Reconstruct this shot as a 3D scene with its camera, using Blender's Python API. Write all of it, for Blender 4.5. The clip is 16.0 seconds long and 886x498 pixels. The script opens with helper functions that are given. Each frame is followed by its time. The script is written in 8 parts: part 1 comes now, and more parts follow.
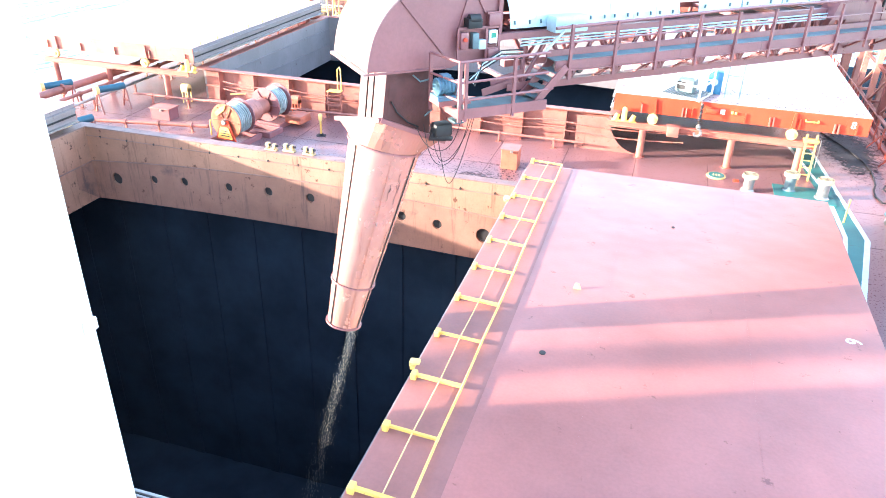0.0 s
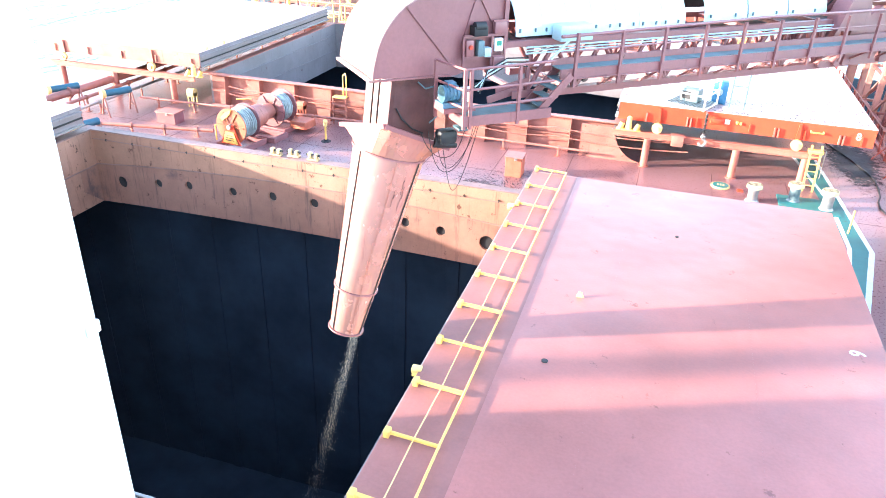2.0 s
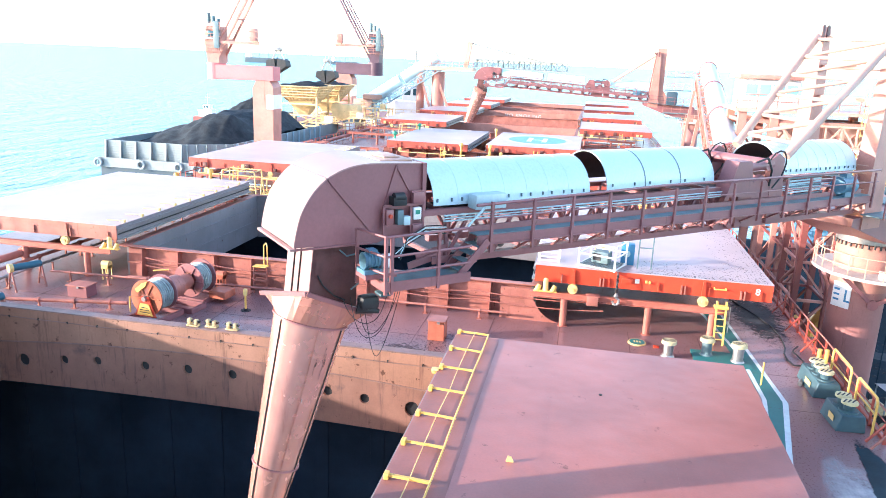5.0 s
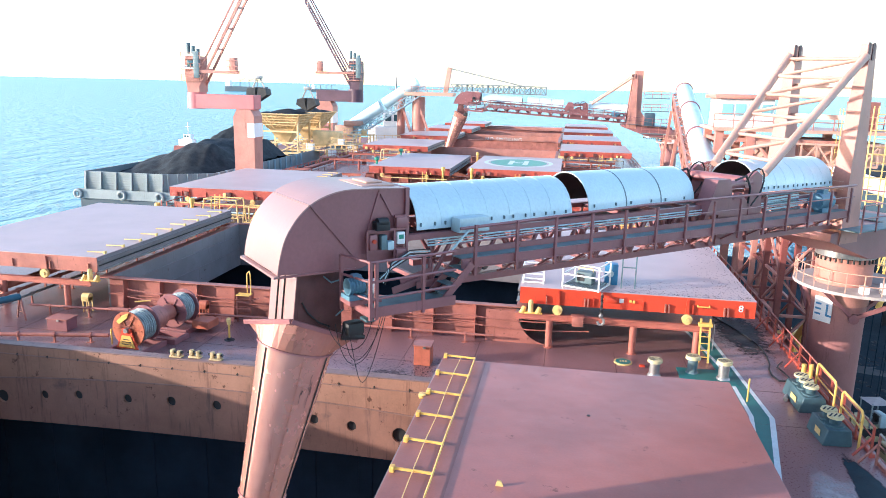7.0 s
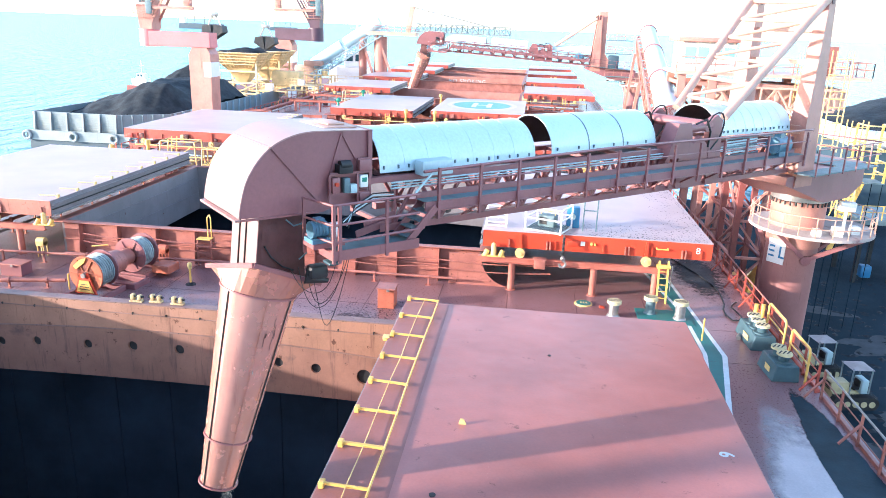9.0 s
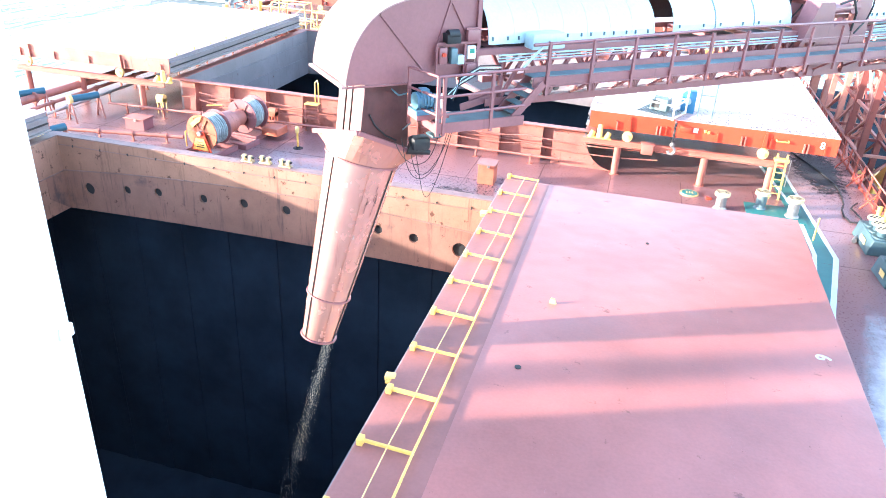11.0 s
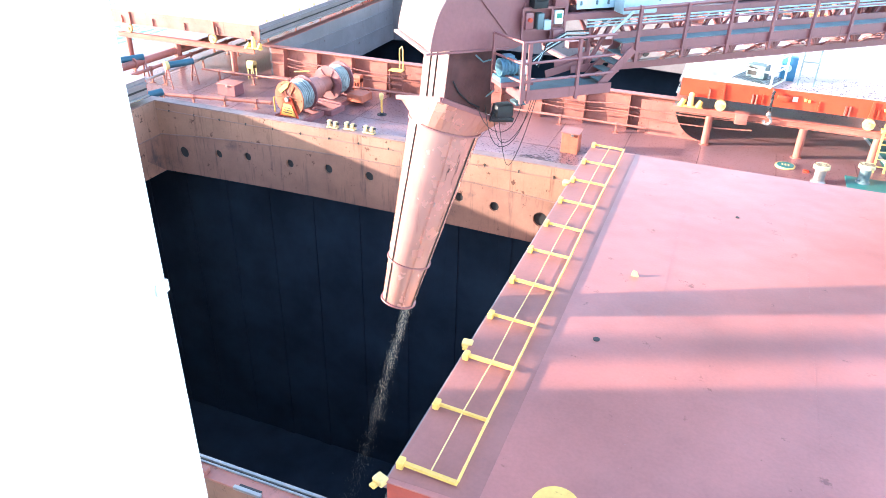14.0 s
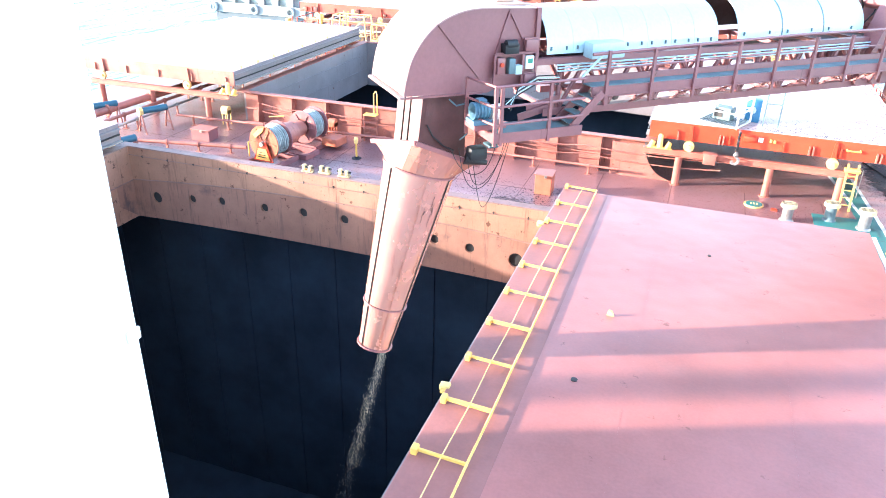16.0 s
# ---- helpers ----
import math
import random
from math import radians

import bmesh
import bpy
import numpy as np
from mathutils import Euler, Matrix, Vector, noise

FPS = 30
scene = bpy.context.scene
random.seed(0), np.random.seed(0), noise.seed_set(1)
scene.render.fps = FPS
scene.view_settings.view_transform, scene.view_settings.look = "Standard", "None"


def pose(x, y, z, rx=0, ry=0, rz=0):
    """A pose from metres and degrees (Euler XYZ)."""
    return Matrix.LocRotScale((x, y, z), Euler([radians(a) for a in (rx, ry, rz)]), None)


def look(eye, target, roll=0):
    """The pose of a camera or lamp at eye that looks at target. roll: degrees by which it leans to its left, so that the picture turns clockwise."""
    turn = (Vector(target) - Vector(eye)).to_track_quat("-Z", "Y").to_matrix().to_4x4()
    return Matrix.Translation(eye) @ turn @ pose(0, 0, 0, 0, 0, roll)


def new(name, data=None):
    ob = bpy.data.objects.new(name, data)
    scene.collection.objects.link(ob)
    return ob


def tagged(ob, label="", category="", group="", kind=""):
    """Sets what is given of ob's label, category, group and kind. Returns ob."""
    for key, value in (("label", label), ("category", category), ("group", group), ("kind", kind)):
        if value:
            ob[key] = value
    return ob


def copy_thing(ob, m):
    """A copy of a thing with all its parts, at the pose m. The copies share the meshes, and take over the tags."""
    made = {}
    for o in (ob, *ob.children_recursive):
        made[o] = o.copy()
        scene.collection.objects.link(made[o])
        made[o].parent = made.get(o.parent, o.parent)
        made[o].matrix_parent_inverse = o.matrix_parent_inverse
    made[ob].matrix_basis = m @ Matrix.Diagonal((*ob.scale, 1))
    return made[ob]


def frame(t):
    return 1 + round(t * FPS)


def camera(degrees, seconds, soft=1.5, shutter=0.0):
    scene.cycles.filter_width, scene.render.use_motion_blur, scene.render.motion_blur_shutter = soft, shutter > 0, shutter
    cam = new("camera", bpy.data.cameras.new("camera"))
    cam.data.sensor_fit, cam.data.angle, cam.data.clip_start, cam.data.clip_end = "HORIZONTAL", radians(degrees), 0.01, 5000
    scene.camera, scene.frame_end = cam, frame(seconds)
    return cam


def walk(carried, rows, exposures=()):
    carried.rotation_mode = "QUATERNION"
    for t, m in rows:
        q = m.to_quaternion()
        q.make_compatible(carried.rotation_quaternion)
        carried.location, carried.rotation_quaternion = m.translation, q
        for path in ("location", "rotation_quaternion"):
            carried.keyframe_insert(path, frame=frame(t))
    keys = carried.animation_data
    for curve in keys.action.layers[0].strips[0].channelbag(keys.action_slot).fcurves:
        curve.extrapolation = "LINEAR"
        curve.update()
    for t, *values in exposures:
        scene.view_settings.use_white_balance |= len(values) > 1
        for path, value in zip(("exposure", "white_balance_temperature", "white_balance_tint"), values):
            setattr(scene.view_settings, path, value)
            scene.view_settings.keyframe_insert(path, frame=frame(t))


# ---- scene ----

# camera: it stands beside the crane cab 11.8 m above the deck, turns and sways by a hand's breadth
cam = camera(62.49, 16.0, soft=0.3)
TURNS = [
    (0, 61.92, -1.37, 17.06),
    (0.5, 62.24, -1.71, 17.65),
    (1, 62.12, -1.35, 18.67),
    (1.5, 62.14, -1.75, 17.98),
    (2, 62.44, -1.83, 17.59),
    (2.5, 63.34, -2.03, 17.22),
    (3, 64.44, -2.72, 16.13),
    (3.5, 65.90, -2.97, 15.56),
    (4, 68.75, -3.17, 14.55),
    (4.5, 72.75, -2.91, 12.97),
    (5, 75.53, -2.32, 11.34),
    (7.3, 77.47, -1.34, 9.80),
    (7.5, 77.10, -1.07, 10.09),
    (8, 76.67, -1.36, 8.48),
    (8.5, 75.72, -1.47, 7.39),
    (9, 73.12, -1.98, 6.99),
    (9.5, 69.54, -1.96, 10.59),
    (9.7, 67.42, -2.61, 11.56),
    (11.8, 62.84, -2.68, 17.18),
    (12, 62.85, -2.90, 17.73),
    (12.5, 62.39, -2.25, 20.69),
    (13, 60.93, -2.19, 21.87),
    (13.5, 60.22, -1.58, 21.96),
    (14, 60.41, -1.08, 21.84),
    (14.5, 60.70, -1.45, 20.85),
    (15, 61.03, -1.13, 20.13),
    (15.5, 61.60, -1.19, 19.94),
    (16, 63.75, -1.27, 19.80),
]
EXPOSURES = [(t, e + 0.17, k, 12) for t, e, k in ((0, 3.46, 6400), (3.5, 3.3, 6350), (4.5, 2.9, 6100), (5.2, 2.27, 6050), (7.5, 1.8, 6000), (9.0, 2.34, 5950), (9.7, 3.0, 6000), (11.8, 3.33, 6200), (12.3, 3.25, 6250), (13.0, 3.13, 6250), (16.0, 3.22, 6250))]


def sway(t):
    k = min(1.0, max(0.0, (t - 4.5) / 7.5))
    return k * k * (3 - 2 * k)


walk(cam, [(t, pose(-0.017 * sway(t), -0.017 * sway(t), 11.8 - 0.016 * sway(t), a, b, c)) for t, a, b, c in TURNS], EXPOSURES)

# light: a low warm sun from port and slightly astern, clear bright sky
SUN_EL, SUN_AZ = 11.5, 23.6
world = bpy.data.worlds.new("sky")
scene.world = world
world.use_nodes = True
wn = world.node_tree
sky = wn.nodes.new("ShaderNodeTexSky")
sky.sky_type, sky.sun_disc = "NISHITA", False
sky.sun_elevation, sky.sun_rotation = radians(SUN_EL), radians(-(90 + SUN_AZ))
sky.air_density, sky.dust_density, sky.ozone_density = 0.85, 0.6, 0.9
wn.links.new(sky.outputs[0], wn.nodes["Background"].inputs[0])
wn.nodes["Background"].inputs[1].default_value = 0.15
sun = new("sun", bpy.data.lights.new("sun", "SUN"))
sun.data.energy, sun.data.angle, sun.data.color = 2.15, radians(0.9), (1.0, 0.86, 0.73)
se, sa = radians(SUN_EL), radians(SUN_AZ)
sun.matrix_world = look((-math.cos(sa) * math.cos(se) * 90, -math.sin(sa) * math.cos(se) * 90, math.sin(se) * 90), (0, 0, 0))


# ---- materials ----
def paint(name, col, rough=0.5, vary=0.25, scale=0.6, rust=0.0, rust_col=(0.09, 0.035, 0.02), metal=0.0, bump=0.05, dirt=0.0, dirt_col=(0.02, 0.02, 0.022), grain=14.0, spec=0.5, wave=0.0, streak=0.0, streak_col=(0.10, 0.045, 0.03)):
    """Painted or bare surface: broad stains, fine grain, optional rust specks and dirt, fine relief."""
    m = bpy.data.materials.new(name)
    m.use_nodes = True
    n, l = m.node_tree.nodes, m.node_tree.links
    b = n["Principled BSDF"]
    tc = n.new("ShaderNodeNewGeometry")
    def noise_tex(sc, det, rgh=0.6):
        t = n.new("ShaderNodeTexNoise")
        t.inputs["Scale"].default_value, t.inputs["Detail"].default_value, t.inputs["Roughness"].default_value = sc, det, rgh
        l.new(tc.outputs["Position"], t.inputs["Vector"])
        return t
    def ramp(src, a, c):
        r = n.new("ShaderNodeMapRange")
        r.inputs["From Min"].default_value, r.inputs["From Max"].default_value = a, c
        l.new(src, r.inputs["Value"])
        return r.outputs["Result"]
    def mix(fac, a, c, kind="MIX"):
        x = n.new("ShaderNodeMix")
        x.data_type, x.blend_type = "RGBA", kind
        for s, v in ((x.inputs[0], fac), (x.inputs[6], a), (x.inputs[7], c)):
            if isinstance(v, bpy.types.NodeSocket):
                l.new(v, s)
            else:
                s.default_value = v if isinstance(v, float) else (*v, 1.0)
        return x.outputs[2]
    big, fine = noise_tex(scale, 4.0), noise_tex(grain, 3.0)
    dark, pale = [c * (1 - vary) for c in col], [min(1.0, c * (1 + vary) + 0.02 * vary) for c in col]
    c = mix(ramp(big.outputs["Fac"], 0.35, 0.65), dark, pale)
    c = mix(0.22, c, mix(ramp(fine.outputs["Fac"], 0.3, 0.7), [v * 0.65 for v in col], [min(1, v * 1.25) for v in col]))
    if rust:
        r = noise_tex(scale * 5.5, 6.0, 0.72)
        c = mix(ramp(r.outputs["Fac"], 0.70 - 0.18 * rust, 0.74 - 0.16 * rust), c, rust_col)
    if streak:
        mp = n.new("ShaderNodeMapping")
        mp.inputs["Scale"].default_value = (1.0, 1.0, 0.09)
        l.new(tc.outputs["Position"], mp.inputs["Vector"])
        st = n.new("ShaderNodeTexNoise")
        st.inputs["Scale"].default_value, st.inputs["Detail"].default_value, st.inputs["Roughness"].default_value = 5.0, 5.0, 0.7
        l.new(mp.outputs[0], st.inputs["Vector"])
        c = mix(ramp(st.outputs["Fac"], 0.66 - 0.14 * streak, 0.84 - 0.1 * streak), c, streak_col)
    if dirt:
        d = noise_tex(scale * 0.9 + 0.11, 7.0, 0.68)
        c = mix(ramp(d.outputs["Fac"], 0.72 - 0.3 * dirt, 0.84 - 0.3 * dirt), c, dirt_col)
    l.new(c, b.inputs["Base Color"])
    mr = n.new("ShaderNodeMapRange")
    mr.inputs["To Min"].default_value, mr.inputs["To Max"].default_value = max(0.05, rough - 0.12), min(1.0, rough + 0.12)
    l.new(fine.outputs["Fac"], mr.inputs["Value"])
    l.new(mr.outputs["Result"], b.inputs["Roughness"])
    b.inputs["Metallic"].default_value = metal
    b.inputs["Specular IOR Level"].default_value = spec
    if bump:
        bp = n.new("ShaderNodeBump")
        bp.inputs["Strength"].default_value, bp.inputs["Distance"].default_value = bump * 4, 0.02
        l.new(fine.outputs["Fac"], bp.inputs["Height"])
        l.new(bp.outputs["Normal"], b.inputs["Normal"])
        if wave:
            wv, w2 = noise_tex(0.55, 2.0), n.new("ShaderNodeBump")
            w2.inputs["Strength"].default_value, w2.inputs["Distance"].default_value = 1.0, wave
            l.new(wv.outputs["Fac"], w2.inputs["Height"])
            l.new(w2.outputs["Normal"], bp.inputs["Normal"])
    return m


DECK = paint("deck red oxide paint", (0.232, 0.113, 0.112), 0.3, 0.2, 0.25, dirt=0.12, dirt_col=(0.15, 0.08, 0.08), bump=0.012, spec=0.75)
SHADE_BAND = paint("shade band paint", (0.295, 0.111, 0.092), 0.5, 0.14, 0.8, dirt=0.1, dirt_col=(0.22, 0.1, 0.1))
COVER = paint("hatch cover top paint", (0.372, 0.126, 0.102), 0.38, 0.2, 0.3, rust=0.34, wave=0.05, rust_col=(0.2, 0.06, 0.045), bump=0.03, dirt=0.16, dirt_col=(0.33, 0.14, 0.12), spec=0.7)
# Paler and greyer than COVER, with a little dirt.
COVER_FAR = paint("pale hatch cover top paint", (0.455, 0.33, 0.328), 0.42, 0.12, 0.2, dirt=0.1, dirt_col=(0.2, 0.16, 0.15))
ORANGE = paint("orange red cover side paint", (0.56, 0.055, 0.022), 0.42, 0.16, 0.7, rust=0.12, bump=0.03, streak=0.25)
FADED = paint("faded orange red paint", (0.345, 0.122, 0.092), 0.5, 0.28, 0.8, rust=0.4, bump=0.04, streak=0.4)
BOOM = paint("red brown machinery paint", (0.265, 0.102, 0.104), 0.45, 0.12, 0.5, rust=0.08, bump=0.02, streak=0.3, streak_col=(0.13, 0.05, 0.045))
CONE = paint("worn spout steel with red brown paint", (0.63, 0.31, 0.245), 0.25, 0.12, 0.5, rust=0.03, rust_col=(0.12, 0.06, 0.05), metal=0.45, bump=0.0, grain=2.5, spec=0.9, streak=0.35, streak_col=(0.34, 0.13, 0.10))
# Pale tone carries the sunlight that falls on the elbow's cover and rim.
ELBOW = paint("pale elbow paint with sunlight in it", (0.37, 0.22, 0.205), 0.34, 0.08, 0.4, bump=0.02)
HOOD = paint("pale grey galvanised hood sheet", (0.56, 0.71, 0.75), 0.36, 0.07, 0.5, dirt=0.05, dirt_col=(0.4, 0.42, 0.42), bump=0.02)
GRATE = paint("grey green grating steel", (0.12, 0.18, 0.195), 0.6, 0.2, 2.0)
YELLOW = paint("yellow safety paint", (0.74, 0.45, 0.11), 0.45, 0.14, 1.5, rust=0.22, rust_col=(0.25, 0.09, 0.03))
PALE_YELLOW = paint("sun bleached yellow paint", (0.72, 0.50, 0.19), 0.5, 0.15, 1.5, rust=0.15)
TEAL = paint("green walkway paint", (0.02, 0.16, 0.15), 0.5, 0.15, 0.6, dirt=0.12, bump=0.05)
WHITE = paint("white paint", (0.80, 0.79, 0.77), 0.45, 0.05, 0.6, dirt=0.05, dirt_col=(0.5, 0.45, 0.4))
LINE = paint("worn white line paint", (0.62, 0.66, 0.66), 0.55, 0.12, 2.0, rust=0.15, rust_col=(0.3, 0.15, 0.12))
COAMING = paint("tan stained coaming paint", (0.30, 0.155, 0.105), 0.55, 0.25, 0.45, rust=0.5, dirt=0.34, dirt_col=(0.15, 0.085, 0.07), bump=0.05, streak=0.7)
GREY = paint("grey coaming paint", (0.205, 0.182, 0.188), 0.5, 0.15, 0.5, rust=0.2, dirt=0.16, dirt_col=(0.12, 0.1, 0.1), streak=0.6, streak_col=(0.13, 0.10, 0.09))
# Coal black, lifted and blued so the colour carries the lens glare.
HOLD = paint("coal blackened hold plating with glare tint", (0.027, 0.047, 0.074), 0.85, 0.25, 0.3, bump=0.05, spec=0.2)
LIGHT_PATCH = paint("light patch on the hold floor", (0.10, 0.11, 0.12), 0.7, 0.3, 1.0, dirt=0.3)
COAL = paint("coal", (0.012, 0.017, 0.021), 0.75, 0.5, 1.2, bump=0.25, grain=6.0, spec=0.35)
DUST = paint("pale dust film on steel", (0.42, 0.36, 0.34), 0.8, 0.2, 0.7, dirt=0.42, dirt_col=(0.25, 0.14, 0.135))
SPILL = paint("damp coal slurry on deck", (0.004, 0.024, 0.037), 0.5, 0.4, 0.7, bump=0.05, spec=0.15)


def film(m, gain, ragged, sc):
    """Let a stain thin out towards its rim in a broken edge."""
    n, l = m.node_tree.nodes, m.node_tree.links
    at_, g, t = n.new("ShaderNodeAttribute"), n.new("ShaderNodeNewGeometry"), n.new("ShaderNodeTexNoise")
    at_.attribute_name = "depth"
    t.inputs["Scale"].default_value, t.inputs["Detail"].default_value, t.inputs["Roughness"].default_value = sc, 8.0, 0.72
    l.new(g.outputs["Position"], t.inputs["Vector"])
    a, c, d = [n.new("ShaderNodeMath") for _ in range(3)]
    a.operation, c.operation, d.operation, d.use_clamp = "MULTIPLY", "MULTIPLY_ADD", "ADD", True
    l.new(at_.outputs["Fac"], a.inputs[0])
    a.inputs[1].default_value = gain
    l.new(t.outputs["Fac"], c.inputs[0])
    c.inputs[1].default_value, c.inputs[2].default_value = ragged, -0.62 * ragged
    l.new(a.outputs[0], d.inputs[0])
    l.new(c.outputs[0], d.inputs[1])
    l.new(d.outputs[0], n["Principled BSDF"].inputs["Alpha"])


SPILL2 = paint("thin coal dust", (0.10, 0.06, 0.06), 0.6, 0.5, 1.2, bump=0.1)
SLATE = paint("blue grey deck fitting paint", (0.05, 0.10, 0.118), 0.5, 0.2, 1.5, rust=0.12)
FILM = paint("pale dried dust on the deck", (0.58, 0.51, 0.50), 0.7, 0.12, 0.7, dirt=0.2, dirt_col=(0.33, 0.24, 0.23))
SPREAD = paint("coal fines on the deck", (0.035, 0.032, 0.034), 0.7, 0.5, 1.2, bump=0.2)
film(SPILL, 22.0, 6.0, 2.2)
film(FILM, 4.0, 2.2, 0.9)
film(SPREAD, 3.2, 6.0, 3.5)
film(SPILL2, 1.6, 5.0, 3.0)
GRAIN = paint("pale dusty grains", (0.25, 0.27, 0.265), 0.8, 0.3, 2.0)
SEAM = paint("rusty weld seam", (0.10, 0.045, 0.04), 0.6, 0.3, 2.0)
LUG = paint("corroded cream coated steel", (0.5, 0.37, 0.19), 0.75, 0.25, 3.0, rust=0.75, rust_col=(0.16, 0.07, 0.03), bump=0.12)
ROPE = paint("blue grey mooring rope", (0.36, 0.41, 0.40), 0.8, 0.3, 3.0, bump=0.12)
BLACK = paint("black rubber", (0.018, 0.018, 0.02), 0.6, 0.3, 2.0)
STEEL = paint("dull bare steel", (0.34, 0.33, 0.32), 0.42, 0.2, 2.0, metal=0.7, rust=0.15)
BLUE = paint("blue motor paint", (0.035, 0.19, 0.36), 0.4, 0.12, 1.0, rust=0.1)
PALE_BLUE = paint("pale blue grey enclosure paint", (0.45, 0.58, 0.60), 0.4, 0.08, 1.0)
GREEN = paint("green valve paint", (0.03, 0.26, 0.17), 0.4, 0.15, 2.0)
TOWER = paint("sun faded salmon steel paint", (0.46, 0.20, 0.155), 0.5, 0.2, 0.5, rust=0.15, streak=0.3)
PORTAL = paint("pale salmon portal paint", (0.56, 0.33, 0.25), 0.5, 0.14, 0.5, rust=0.1)
CREAM = paint("cream yellow hopper paint", (0.75, 0.52, 0.26), 0.5, 0.18, 0.6, rust=0.12)
FLOOR = paint("coal stained pontoon deck", (0.005, 0.017, 0.027), 0.85, 0.4, 0.18, dirt=0.26, dirt_col=(0.022, 0.032, 0.04), bump=0.12, spec=0.15)
FLANGE = paint("chipped rusty flange paint", (0.21, 0.12, 0.105), 0.55, 0.25, 1.2, rust=0.6, rust_col=(0.08, 0.05, 0.045), bump=0.06)
HULL = paint("hull red paint", (0.22, 0.06, 0.05), 0.5, 0.2, 0.3, rust=0.3)
SHIP_GREY = paint("blue grey ship paint", (0.30, 0.42, 0.48), 0.5, 0.2, 0.05)
FAR_GREY = paint("dark blue grey ship paint", (0.04, 0.075, 0.10), 0.6, 0.15, 0.02)
# Darker base than COAMING, with more dirt and streaks on it.
COAMING_LOW = paint("darker stained lower coaming paint", (0.25, 0.125, 0.09), 0.6, 0.25, 0.45, rust=0.4, dirt=0.5, dirt_col=(0.09, 0.06, 0.055), bump=0.05, streak=0.8, streak_col=(0.07, 0.045, 0.04))
RUNWAY = paint("worn red runway paint", (0.40, 0.125, 0.09), 0.48, 0.22, 0.8, rust=0.35, bump=0.03, streak=0.4)
RED_SIDE = paint("weathered red cover side paint", (0.40, 0.075, 0.05), 0.45, 0.2, 0.7, rust=0.2, bump=0.03, streak=0.5, streak_col=(0.10, 0.035, 0.03))
GALV = paint("grey barge plating", (0.22, 0.265, 0.27), 0.5, 0.12, 0.4, rust=0.15, streak=0.5, streak_col=(0.13, 0.13, 0.12))
ORANGE2 = paint("sun faded red crane paint", (0.55, 0.17, 0.17), 0.5, 0.12, 0.3, rust=0.1)
# Dark blue red that puts the shaded side of the crane arm into paint.
SHIP_DARK = paint("dark crane paint with shade in it", (0.10, 0.05, 0.07), 0.5, 0.2, 0.3)
DUST2 = paint("scraped dusty deck", (0.028, 0.034, 0.04), 0.8, 0.35, 0.9, dirt=0.3)
ROLLER = paint("deep blue roller rubber", (0.018, 0.095, 0.14), 0.5, 0.15, 1.5)
WEAR = paint("dark red scuffed wear plate", (0.11, 0.035, 0.032), 0.6, 0.4, 1.2, rust=0.5, dirt=0.35, bump=0.1)
MOTOR = paint("grey blue motor paint", (0.09, 0.21, 0.29), 0.45, 0.15, 2.0, rust=0.2, dirt=0.15)
CAP = paint("weathered cream cap paint", (0.58, 0.50, 0.28), 0.55, 0.2, 3.0, rust=0.3)
PILLAR = paint("mauve brown pillar paint", (0.33, 0.14, 0.125), 0.45, 0.15, 0.4, rust=0.12, bump=0.02, streak=0.3)
CABGLASS = paint("pale sea green window glass", (0.22, 0.46, 0.5), 0.08, 0.1, 0.5, bump=0.0)
PANE = paint("dark window glass", (0.03, 0.09, 0.11), 0.08, 0.1, 0.5, bump=0.0)
DRUM = paint("sun worn orange drum paint", (0.42, 0.115, 0.055), 0.5, 0.25, 1.2, rust=0.45, bump=0.04, streak=0.3)
BOXRED = paint("dull orange box paint", (0.47, 0.13, 0.075), 0.5, 0.2, 1.5, rust=0.35, streak=0.4)
MACHINE = paint("dusty yellow machine paint", (0.50, 0.42, 0.24), 0.5, 0.2, 1.5, rust=0.2)


def sea_material():
    m = bpy.data.materials.new("sea water")
    m.use_nodes = True
    n, l = m.node_tree.nodes, m.node_tree.links
    n.remove(n["Principled BSDF"])
    dif, glo, mx = n.new("ShaderNodeBsdfDiffuse"), n.new("ShaderNodeBsdfGlossy"), n.new("ShaderNodeMixShader")
    dif.inputs["Color"].default_value = (0.06, 0.29, 0.34, 1)
    glo.inputs["Color"].default_value, glo.inputs["Roughness"].default_value = (0.9, 0.95, 1.0, 1), 0.16
    mx.inputs[0].default_value = 0.42
    l.new(dif.outputs[0], mx.inputs[1]), l.new(glo.outputs[0], mx.inputs[2])
    l.new(mx.outputs[0], n["Material Output"].inputs["Surface"])
    g = n.new("ShaderNodeNewGeometry")
    mp = n.new("ShaderNodeMapping")
    mp.inputs["Scale"].default_value, mp.inputs["Rotation"].default_value = (1.0, 0.4, 1.0), (0, 0, 0.5)
    l.new(g.outputs["Position"], mp.inputs["Vector"])
    hs = []
    for sc, w in ((0.22, 1.0), (0.9, 0.35)):
        t = n.new("ShaderNodeTexNoise")
        t.inputs["Scale"].default_value, t.inputs["Detail"].default_value = sc, 5.0
        l.new(mp.outputs[0], t.inputs["Vector"])
        mu = n.new("ShaderNodeMath")
        mu.operation = "MULTIPLY"
        mu.inputs[1].default_value = w
        l.new(t.outputs["Fac"], mu.inputs[0])
        hs.append(mu.outputs[0])
    ad = n.new("ShaderNodeMath")
    l.new(hs[0], ad.inputs[0]), l.new(hs[1], ad.inputs[1])
    bp = n.new("ShaderNodeBump")
    bp.inputs["Strength"].default_value, bp.inputs["Distance"].default_value = 1.0, 2.4
    l.new(ad.outputs[0], bp.inputs["Height"])
    l.new(bp.outputs["Normal"], dif.inputs["Normal"]), l.new(bp.outputs["Normal"], glo.inputs["Normal"])
    return m


